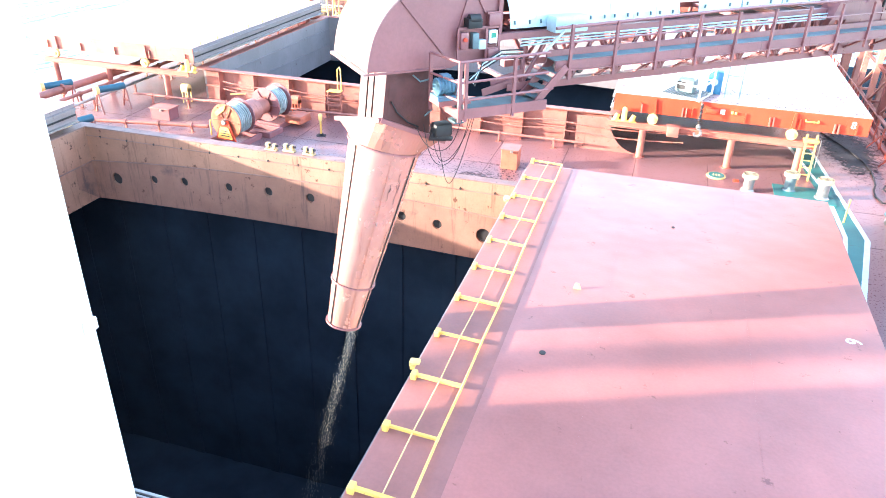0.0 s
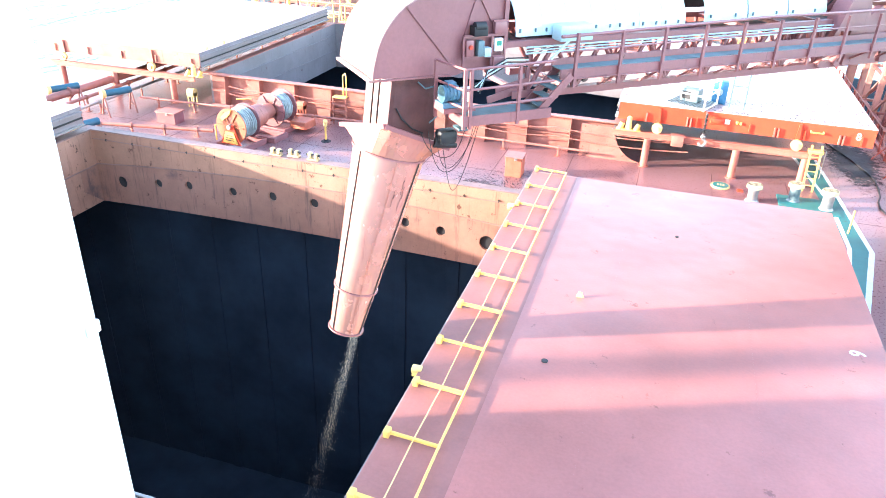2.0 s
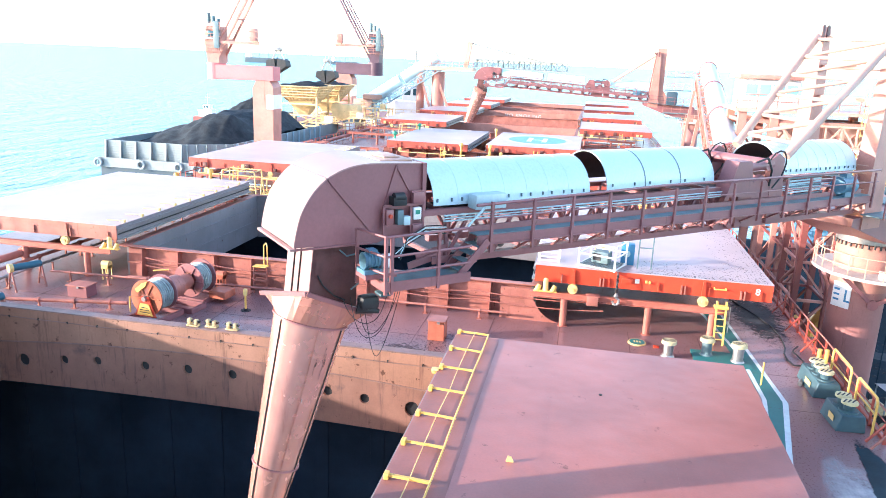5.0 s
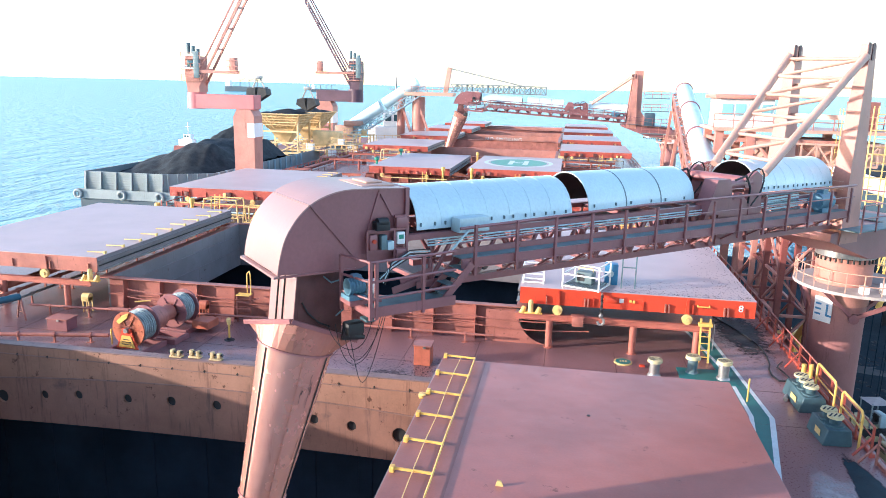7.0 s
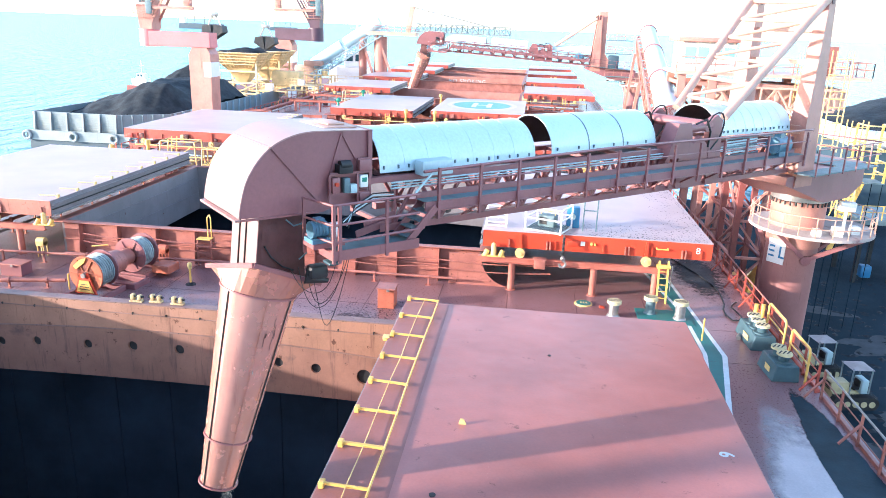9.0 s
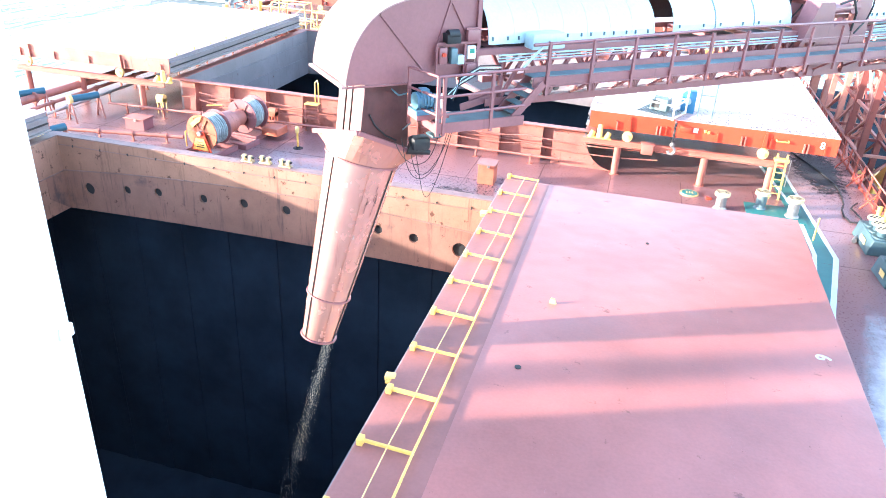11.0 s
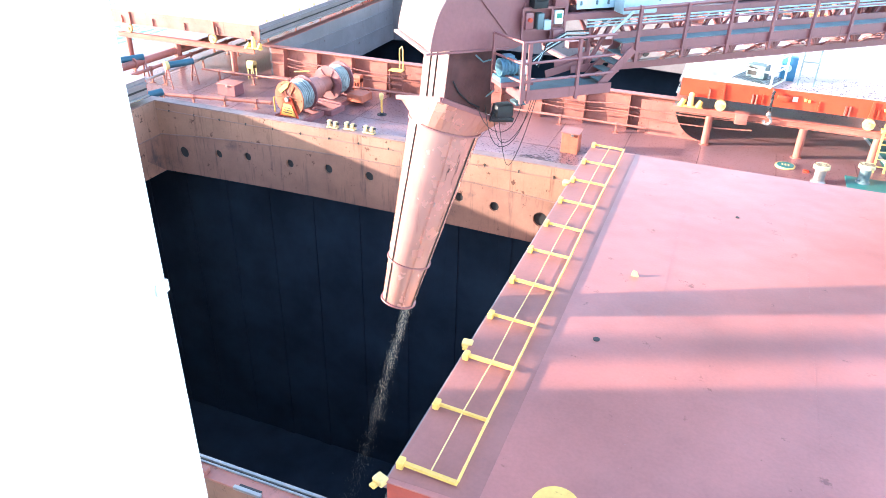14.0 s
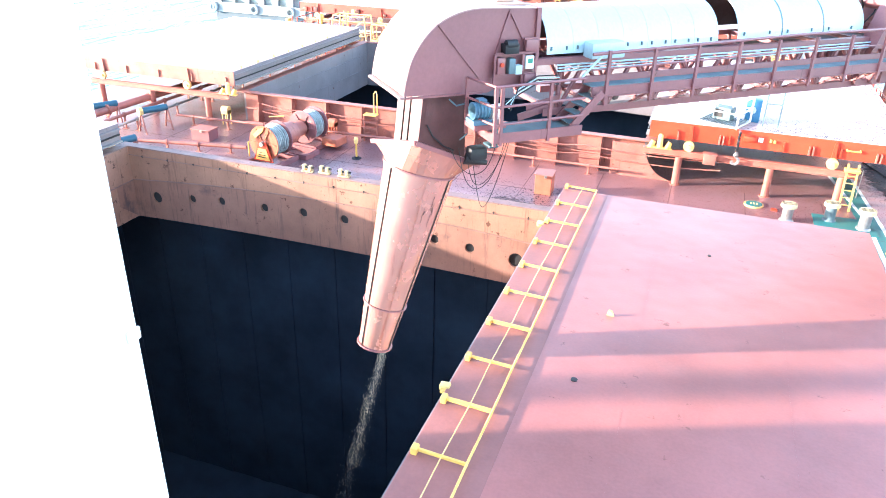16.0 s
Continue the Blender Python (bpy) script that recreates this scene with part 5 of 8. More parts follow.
rail_box(-17.6, 32.7, BOXRED, "small dull orange cable drum on legs by the coaming")
rail_box(-24.0, 32.6, PALE_YELLOW, "yellow topped fitting on legs by the coaming", 1.3)
# yellow access steps with hand hoop at the coaming
t = thing("access_steps", at(-15.55, 33.0), "small yellow access steps with a hand hoop", "steps")
for z in (0.35, 0.7, 1.05, 1.4):
    bm = NB()
    span(bm, -0.35, 0.35, -0.25, 0.2, z, z + 0.04)
    part("tread", bm, YELLOW if z > 1.2 else FADED, t)
for x in (-0.35, 0.35):
    bm = NB()
    bar(bm, (x, -0.1, 0), (x, -0.1, 1.4), 0.06)
    part("stringer", bm, FADED, t)
bm = NB()
path(bm, [(0.35, 0, 1.4), (0.35, 0, 2.45), (0.25, 0.1, 2.6), (0.1, 0.15, 2.45), (0.1, 0.15, 1.4)], 0.03)
part("hand_hoop", bm, YELLOW, t)
# lugs and fittings on the near coaming flange
for x, y in ((-13.85, 23.5), (-13.15, 23.6), (-12.3, 23.55)):
    t = thing("coaming_lug", at(x, y, 1.8), "pale yellow corroded lug on the coaming flange", "lug", "coaming lugs")
    bm = NB()
    span(bm, -0.24, 0.24, -0.1, 0.12, 0, 0.07, 0.02)
    span(bm, -0.2, -0.06, -0.08, 0.1, 0.07, 0.3, 0.03)
    span(bm, 0.06, 0.2, -0.08, 0.1, 0.07, 0.27, 0.03)
    part("body", bm, LUG, t)
    bm = NB()
    rod(bm, (-0.28, 0, 0.2), (0.28, 0, 0.2), 0.045, seg=10)
    part("pin", bm, BLACK, t)

# ---- gear on and at the orange cover ----
t = thing("yellow_ladder", at(6.5, 32.75), "yellow steel ladder from the deck to the cover runway", "ladder")
for x in (-0.2, 0.2):
    bm = NB()
    bar(bm, (x, -0.35, 0), (x, 0, 1.95), 0.08, 0.05)
    part("stile", bm, YELLOW, t)
for k in range(6):
    bm = NB()
    z = 0.25 + 0.3 * k
    rod(bm, (-0.2, -0.35 + 0.35 * z / 1.95, z), (0.2, -0.35 + 0.35 * z / 1.95, z), 0.022, seg=8)
    part("rung", bm, YELLOW, t)
bm = NB()
span(bm, -0.3, 0.3, -0.15, 0.15, 1.6, 1.75, 0.02)
part("stop_block", bm, YELLOW, t)
# curved corner bracket of the coaming
bm = NB()
pts = [(-3.4, 33.1, 1.55), (-1.9, 33.1, 1.55)]
for k in range(9):
    a = k / 8 * math.pi / 2
    pts.append((-1.9 + 1.5 * (1 - math.cos(a)), 33.1, 1.55 * (1 - math.sin(a))))
pts.append((-3.4, 33.1, 0.0))
prism(bm, pts, (0, 0.05, 0))
setting("trim_corner_bracket", bm, FADED, "curved orange red corner bracket of the hatch coaming", "bracket")


def locking_gear(x, y, label):
    t = thing("locking_gear", at(x, y, 1.59) @ Matrix.Scale(0.72, 4), label, "locking gear", "locking gear")
    bm = NB()
    rod(bm, (0, 0.05, 0.05), (0, 0.05, 0.75), 0.19, 0.16, seg=16)
    bmesh.ops.create_uvsphere(bm, u_segments=14, v_segments=8, radius=0.165, matrix=Matrix.Translation((0, 0.05, 0.75)))
    part("cylinder", bm, PALE_YELLOW, t)
    for s in (-0.55, 0.45):
        bm = NB()
        rod(bm, (s, 0, 0.0), (s + 0.15, 0.1, 0.42), 0.2, 0.14, seg=14)
        part("clamp", bm, YELLOW, t)
    bm = NB()
    span(bm, -0.75, 0.75, -0.14, 0.14, 0, 0.1, 0.02)
    part("base", bm, YELLOW, t)


locking_gear(-1.3, 32.8, "yellow hydraulic locking gear on the cover runway")
locking_gear(-23.9, 32.8, "yellow hydraulic locking gear on the port runway")
t = thing("hook_block", at(1.9, 32.6, 1.55), "steel chain with lifting hook hung from the cover edge", "hook")
for k in range(9):
    bm = NB()
    z = 0.36 + 0.095 * k
    a = 1.2 * k
    rod(bm, (0.05 * math.cos(a), 0.05 * math.sin(a), z), (-0.05 * math.cos(a), -0.05 * math.sin(a), z + 0.11), 0.05, seg=8)
    part("chain_link", bm, BLACK, t)
bm = NB()
path(bm, [(0, 0, 0.35), (0, 0, 0.15), (0.13, 0, 0.05), (0.15, 0, -0.1), (0.05, 0, -0.2), (-0.08, 0, -0.18), (-0.15, 0, -0.05)], 0.06, 10)
bmesh.ops.create_uvsphere(bm, u_segments=12, v_segments=8, radius=0.11, matrix=Matrix.Translation((0, 0, 0.22)))
part("hook", bm, STEEL, t)
bm = NB()
bar(bm, (0, 0, 1.1), (0, 0.55, 1.2), 0.08)
part("hook_arm", bm, FADED, t)


def white_frame(x, y, sx, sy, h, rz, label, floor=True):
    t = thing("work_basket", at(x, y, 2.8, rz), label, "work basket", "work baskets")
    for px in (0, sx):
        for py in (0, sy):
            bm = NB()
            bar(bm, (px, py, 0), (px, py, h), 0.07)
            part("post", bm, WHITE, t)
    for z in (0.06, h * 0.55, h):
        for p, q in (((0, 0), (sx, 0)), ((sx, 0), (sx, sy)), ((sx, sy), (0, sy)), ((0, sy), (0, 0))):
            bm = NB()
            bar(bm, (*p, z), (*q, z), 0.06)
            part("rail", bm, WHITE, t)
    if floor:
        bm = NB()
        for k in range(int(sx / 0.12)):
            span(bm, 0.05 + 0.12 * k, 0.1 + 0.12 * k, 0.04, sy - 0.04, 0.1, 0.13)
        part("floor_grating", bm, GRATE, t)


white_frame(0.1, 33.5, 1.75, 1.5, 1.15, -22, "white steel work basket standing on the hatch cover")
white_frame(-1.75, 33.7, 0.95, 0.7, 0.85, 0, "small white steel rack on the hatch cover", False)
t = thing("welding_set", at(1.15, 34.0, 2.93, -22), "dark grey welding set standing in the white basket", "machine")
bm = NB()
span(bm, -0.4, 0.4, -0.28, 0.28, 0, 0.55, 0.04)
part("body", bm, GRATE, t)
bm = NB()
span(bm, -0.32, 0.05, -0.3, -0.28, 0.12, 0.45)
part("panel", bm, BLACK, t)
bm = NB()
path(bm, [(-0.35, 0, 0.55), (-0.35, 0, 0.7), (0.35, 0, 0.7), (0.35, 0, 0.55)], 0.025, 8)
part("handle", bm, PALE_YELLOW, t)
t = thing("blue_cabinet", at(2.35, 34.6, 2.8), "bright blue cabinet on the hatch cover", "cabinet")
bm = NB()
span(bm, -0.3, 0.3, -0.25, 0.25, 0, 1.0, 0.03)
part("body", bm, BLUE, t)
bm = NB()
rod(bm, (-0.05, -0.25, 0.55), (-0.05, -0.3, 0.55), 0.16, seg=18)
part("dial", bm, PALE_BLUE, t)
t = thing("goalpost_frame", at(2.8, 33.9, 2.8), "dark thin steel posts standing on the hatch cover", "frame")
for x in (0, 0.62):
    bm = NB()
    bar(bm, (x, 0, 0), (x, 0, 1.7), 0.06)
    part("post", bm, GRATE, t)
bm = NB()
bar(bm, (0, 0, 1.0), (0.62, 0, 1.0), 0.05)
part("cross_bar", bm, GRATE, t)
rng = random.Random(11)
items = []
for k in range(1400):
    x, y = (rng.uniform(1.0, 8.4), 33.2 + rng.random() ** 2 * 2.4) if rng.random() < 0.6 else (8.5 - rng.random() ** 2 * 1.8, rng.uniform(33.3, 48))
    q = rng.uniform(0.006, 0.026)
    items.append((x, y, 2.803, q * 2.2, q, q * 0.3))
flecks("coal_crumbs", items, COAL, "scattered coal crumbs on the hatch cover", "coal")

# deck drain plate with ring of writing too small to read
t = thing("manhole_cover", at(2.95, 31.6), "round green and yellow manhole cover in the deck", "manhole cover")
bm = NB()
rod(bm, (0, 0, 0), (0, 0, 0.05), 0.40, seg=30)
part("rim", bm, PALE_YELLOW, t)
bm = NB()
rod(bm, (0, 0, 0.05), (0, 0, 0.07), 0.33, seg=30)
part("plate", bm, TEAL, t)
for x in (-0.12, 0.0, 0.12):
    bm = NB()
    span(bm, x - 0.03, x + 0.03, -0.1, 0.1, 0.07, 0.076)
    part("text_bar", bm, PALE_YELLOW, t)
t = thing("valve_cover", at(3.75, 31.3), "small orange valve cover on the deck", "valve cover")
bm = NB()
span(bm, -0.12, 0.12, -0.12, 0.12, 0, 0.06, 0.02)
part("body", bm, ORANGE, t)


def bollard(x, y, h, r, mat, label, stripes=True):
    t = thing("bollard", at(x, y), label, "bollard", "striped bollards")
    bm = NB()
    rod(bm, (0, 0, 0), (0, 0, h - 0.12), r, seg=24)
    part("barrel", bm, mat, t)
    bm = NB()
    rod(bm, (0, 0, h - 0.14), (0, 0, h), r * 1.5, r * 1.4, seg=24)
    cap = part("cap", bm, CAP, t)
    for k in range(3):
        bm = NB()
        yy = (-0.55 + 0.5 * k) * r
        w = math.sqrt(max(0.01, (1.32 * r) ** 2 - yy ** 2))
        span(bm, -w, w, yy - 0.022, yy + 0.022, h, h + 0.006)
        part("stripe", bm, BLACK, cap)
    bm = NB()
    rod(bm, (0, 0, 0), (0, 0, 0.12), r * 1.4, r * 1.1, seg=24)
    part("skirt", bm, mat, t)


bollard(4.15, 30.35, 0.75, 0.21, STEEL, "grey bleached bollard with striped yellow cap")
bollard(5.8, 31.0, 0.8, 0.21, GRATE, "grey green bollard with striped yellow cap")
bollard(7.0, 30.55, 0.85, 0.22, STEEL, "grey bollard with striped yellow cap")
bm = NB()
span(bm, 5.2, 7.5, 29.9, 31.5, 0, 0.04, 0.01)
setting("trim_bollard_base", bm, TEAL, "green painted bollard foundation plate on the deck", "foundation")


def roller_fairlead(x, y, n, rz, label):
    t = thing("roller_fairlead", at(x, y, 0, rz), label, "fairlead", "roller fairleads")
    L = 0.55 * n + 0.35
    bm = NB()
    prism(bm, [(-0.5, 0, 0), (0.5, 0, 0), (0.42, 0, 0.62), (-0.36, 0, 0.62)], (0, L, 0))
    bmesh.ops.bevel(bm, geom=list(bm.edges), offset=0.03, segments=1, affect="EDGES")
    part("pedestal", bm, SLATE, t)
    for k in range(n):
        yy = 0.42 + 0.55 * k
        bm = NB()
        rod(bm, (0, yy, 0.62), (0, yy, 0.92), 0.17, 0.2, seg=20)
        part("roller", bm, SLATE, t)
        bm = NB()
        rod(bm, (0, yy, 0.9), (0, yy, 0.99), 0.275, 0.265, seg=24)
        rl = part("roller_cap", bm, CAP, t)
        bm = NB()
        rod(bm, (0, yy, 0.62), (0, yy, 0.68), 0.32, seg=24)
        part("roller_flange", bm, SLATE, t)
        for q in (-0.15, 0.0, 0.15):
            bm = NB()
            bar(bm, (q - 0.11, yy - 0.12, 0.992), (q + 0.09, yy + 0.12, 0.992), 0.05, 0.008)
            part("stripe", bm, BLACK, rl)
    bm = NB()
    span(bm, -0.475, -0.46, L * 0.25, L * 0.55, 0.2, 0.42)
    part("mark", bm, PALE_YELLOW, t)


roller_fairlead(9.7, 27.75, 3, 2, "blue grey fairlead block with three striped yellow rollers")
roller_fairlead(9.72, 25.1, 2, 4, "blue grey fairlead block with two striped yellow rollers")

# ---- starboard walkway, rail and spills ----
def strip(name, pts, z, mat, label, cat):
    bm = NB()
    prism(bm, [(x, y, z) for x, y in pts], (0, 0, 0.004))
    return setting(name, bm, mat, label, cat)


strip("pavement_walkway", [(6.45, 37.0), (7.3, 37.0), (8.0, 27.0), (6.9, 21.4), (6.0, 21.4), (7.1, 25.5), (7.3, 27.0)], 0.002, TEAL, "green painted deck walkway", "walkway")
for pts in ([(7.28, 37.0), (7.42, 37.0), (8.16, 26.9), (7.0, 21.3), (6.84, 21.4), (7.98, 27.0)], [(6.3, 37.0), (6.45, 37.0), (7.34, 31.4), (7.2, 31.4)], [(7.2, 31.4), (7.36, 31.4), (7.42, 27.0), (7.1, 25.0), (6.95, 25.0), (7.26, 27.0)]):
    strip("trim_line", pts, 0.007, LINE, "worn white painted edge line of the walkway", "line")
t = thing("marker_stick", at(7.5, 28.4), "thin yellow stick standing beside the walkway", "post")
bm = NB()
rod(bm, (0, 0, 0), (0, 0, 0.95), 0.035, seg=10)
part("stick", bm, YELLOW, t)
t = thing("marker_stick", at(7.2, 34.2), "thin grey rod standing beside the walkway", "post")
bm = NB()
rod(bm, (0, 0, 0), (0, 0, 1.3), 0.02, seg=8)
part("stick", bm, STEEL, t)


def blotch(name, cx, cy, rx, ry, z, mat, label, cat, seed, n=70, rough=0.22, rot=0.0, kind=True):
    """A ragged edged film lying on a surface."""
    rg = random.Random(seed)
    ph = [rg.uniform(0, 6.28) for _ in range(9)]
    bm = NB()
    pts = []
    for k in range(n):
        a = k * math.tau / n
        r = 1 + rough * sum(math.sin((j + 2) * a + ph[j]) / (j + 1.4) for j in range(9)) + rg.uniform(-0.04, 0.04) * min(1.0, 60 / n)
        x, y = rx * r * math.cos(a), ry * r * math.sin(a)
        pts.append((cx + x * math.cos(rot) - y * math.sin(rot), cy + x * math.sin(rot) + y * math.cos(rot), z))
    c = bm.verts.new((cx, cy, z))
    v = [bm.verts.new(p) for p in pts]
    for k in range(n):
        bm.faces.new((c, v[k], v[(k + 1) % n]))
    ob = link(name, bm, mat)
    depth = ob.data.attributes.new("depth", "FLOAT", "POINT")
    for k, co in enumerate(ob.data.vertices):
        depth.data[k].value = 1.0 if (co.co.x - cx) ** 2 + (co.co.y - cy) ** 2 < 1e-6 else 0.0
    return tagged(ob, label, cat, kind="stuff")


blotch("dust_film", 8.4, 13.8, 1.75, 10.2, 0.004, FILM, "pale dried dust film on the side deck", "dust", 3, n=220, rough=0.05, rot=-0.03)
blotch("coal_slurry", 9.82, 15.9, 0.78, 9.2, 0.009, SPILL, "dark coal slurry along the side rail", "coal", 7, n=220, rough=0.04)
blotch("coal_slurry", 9.1, 37.2, 1.5, 4.9, 0.006, SPREAD, "coal dust spilled on the side deck", "coal", 8, rough=0.1)
blotch("coal_dust", -6.3, 27.6, 2.9, 1.3, 0.005, SPILL2, "thin coal dust round the orange deck box", "coal", 9, rough=0.2)
rng = random.Random(4)
items = []
for k in range(1500):
    x, y = rng.gauss(-6.4, 1.6), rng.gauss(28.2, 1.1)
    if k % 3 == 0:
        x, y = rng.gauss(9.3, 0.8), rng.gauss(38.5, 3.0)
    if x > 10.5 or y < 24.5 or y > 46:
        continue
    q = rng.uniform(0.006, 0.03)
    items.append((x, y, q * 0.25, q * 1.4, q, q * 0.5))
flecks("coal_crumbs", items, COAL, "coal crumbs scattered on the deck", "coal")
t = thing("deck_hose", at(0, 0), "dark rubber hose lying along the side deck", "hose")
bm = NB()
path(bm, [(8.2, 39.6, 0.05), (8.7, 38.3, 0.05), (9.2, 36.8, 0.05), (9.48, 35.6, 0.05), (9.58, 34.7, 0.05), (9.52, 33.7, 0.05), (9.42, 32.8, 0.05), (9.22, 32.1, 0.05), (9.17, 31.4, 0.05), (9.3, 30.8, 0.05), (9.6, 30.85, 0.05), (9.82, 31.3, 0.05), (9.72, 31.9, 0.08), (9.6, 32.3, 0.1), (9.8, 32.8, 0.06), (10.05, 33.2, 0.05)], 0.036, 8)
part("hose", bm, BLACK, t)
bm = NB()
path(bm, [(9.2, 29.2, 0.07), (9.05, 28.9, 0.09), (9.0, 28.7, 0.09)], 0.09, 10)
part("coupling", bm, STEEL, t)


def side_rail(y0, y1, step, mats, label):
    t = thing("side_rail", at(10.55, y0), label, "railing", "side railings")
    n = int((y1 - y0) / step)
    for k in range(n + 1):
        y = k * step
        bm = NB()
        bar(bm, (0, y, 0), (0, y, 1.1), 0.08, 0.05)
        part("stanchion", bm, mats[0], t)
        if k % 2 == 0:
            bm = NB()
            bar(bm, (-0.55, y, 0.03), (-0.03, y, 0.72), 0.1, 0.04)
            part("knee_brace", bm, mats[0], t)
    for z, r in ((1.1, 0.035), (0.74, 0.022), (0.38, 0.022)):
        bm = NB()
        rod(bm, (0, 0, z), (0, n * step, z), r, seg=8)
        part("rail", bm, mats[1] if z > 1 else mats[0], t)
    bm = NB()
    bar(bm, (0.1, 0, 0.06), (0.1, n * step, 0.06), 0.1, 0.12)
    part("kerb_bar", bm, mats[0], t)


side_rail(-6.0, 24.3, 1.5, (FADED, STEEL), "rusty orange side railing with steel top rail")
side_rail(24.5, 57.0, 1.35, (RED_SIDE, FADED), "orange red side railing of the ship")
for y, l in ((27.6, 2.1), (25.0, 1.9)):
    t = thing("yellow_hoop_rail", at(10.35, y), "yellow painted hoop rail beside the fairlead", "railing", "hoop rails")
    bm = NB()
    path(bm, [(0, 0, 0), (0, 0, 1.25), (0.0, 0.12, 1.38), (0, l - 0.12, 1.38), (0, l, 1.25), (0, l, 0)], 0.045, 10)
    part("hoop", bm, YELLOW, t)
    bm = NB()
    rod(bm, (0, 0.0, 0.8), (0, l, 0.8), 0.03, seg=8)
    part("mid_rail", bm, YELLOW, t)
t = thing("yellow_posts", at(10.0, 30.2), "pair of short yellow mooring posts by the rail", "post")
for x in (0.0, 0.28):
    bm = NB()
    rod(bm, (x, 0, 0), (x, 0, 1.1), 0.09, seg=14)
    part("post", bm, YELLOW, t)
bm = NB()
bar(bm, (0, 0, 0.7), (0.28, 0, 0.7), 0.1)
part("cross_bar", bm, YELLOW, t)

# ---- small things on the near cover ----
t = thing("lifting_eye", at(-1.12, 15.36, 2.8), "small pale yellow wedge shaped lifting eye on the cover", "lifting eye")
bm = NB()
prism(bm, [(-0.09, -0.03, 0), (0.09, -0.03, 0), (0.035, -0.03, 0.12), (-0.055, -0.03, 0.14)], (0, 0.06, 0))
part("eye", bm, PALE_YELLOW, t)
for x, y, r in ((-1.45, 12.5, 0.07), (1.0, 19.6, 0.05)):
    t = thing("cover_plug", at(x, y, 2.8), "small dark plug in the hatch cover top", "plug", "cover plugs")
    bm = NB()
    rod(bm, (0, 0, 0), (0, 0, 0.02), r, seg=14)
    part("plug", bm, BLACK, t)
for x, y, rz in ((-3.86, 11.35, 6), (-3.88, 20.0, 0), (-3.9, 7.42, -20)):
    t = thing("edge_cleat", at(x, y, 2.72, rz), "yellow cleat block on the edge of the cover", "cleat", "edge cleats")
    bm = NB()
    span(bm, -0.1, 0.12, -0.09, 0.09, 0, 0.13, 0.03)
    part("block", bm, PALE_YELLOW, t)
    bm = NB()
    span(bm, -0.06, 0.06, -0.2, -0.09, 0.02, 0.08, 0.02)
    part("tongue", bm, YELLOW, t)
t = thing("yellow_disc", at(-1.15, 7.95, 2.8), "round yellow cap plate on the hatch cover", "cap plate")
bm = NB()
rod(bm, (0, 0, 0), (0, 0, 0.06), 0.40, 0.37, seg=40)
part("cap", bm, YELLOW, t)

# ---- falling cargo under the spout ----
tip = BOOM_M @ tapered(Vector((-4.63, 0, -0.95)))
rng = random.Random(21)
items = []
for k in range(2300):
    u = rng.random() ** 1.7
    w = 0.05 + 0.06 * u + (0.16 * u if k % 5 == 0 else 0.0)
    q = rng.uniform(0.0011, 0.0031)
    items.append((tip.x + 0.24 - 1.8 * u + rng.gauss(0, w), tip.y - 0.9 * u + rng.gauss(0, w), tip.z - u * 8.0, q, q, q * 14))
flecks("falling_cargo", items, GRAIN, "thin stream of pale grains falling from the spout", "cargo")


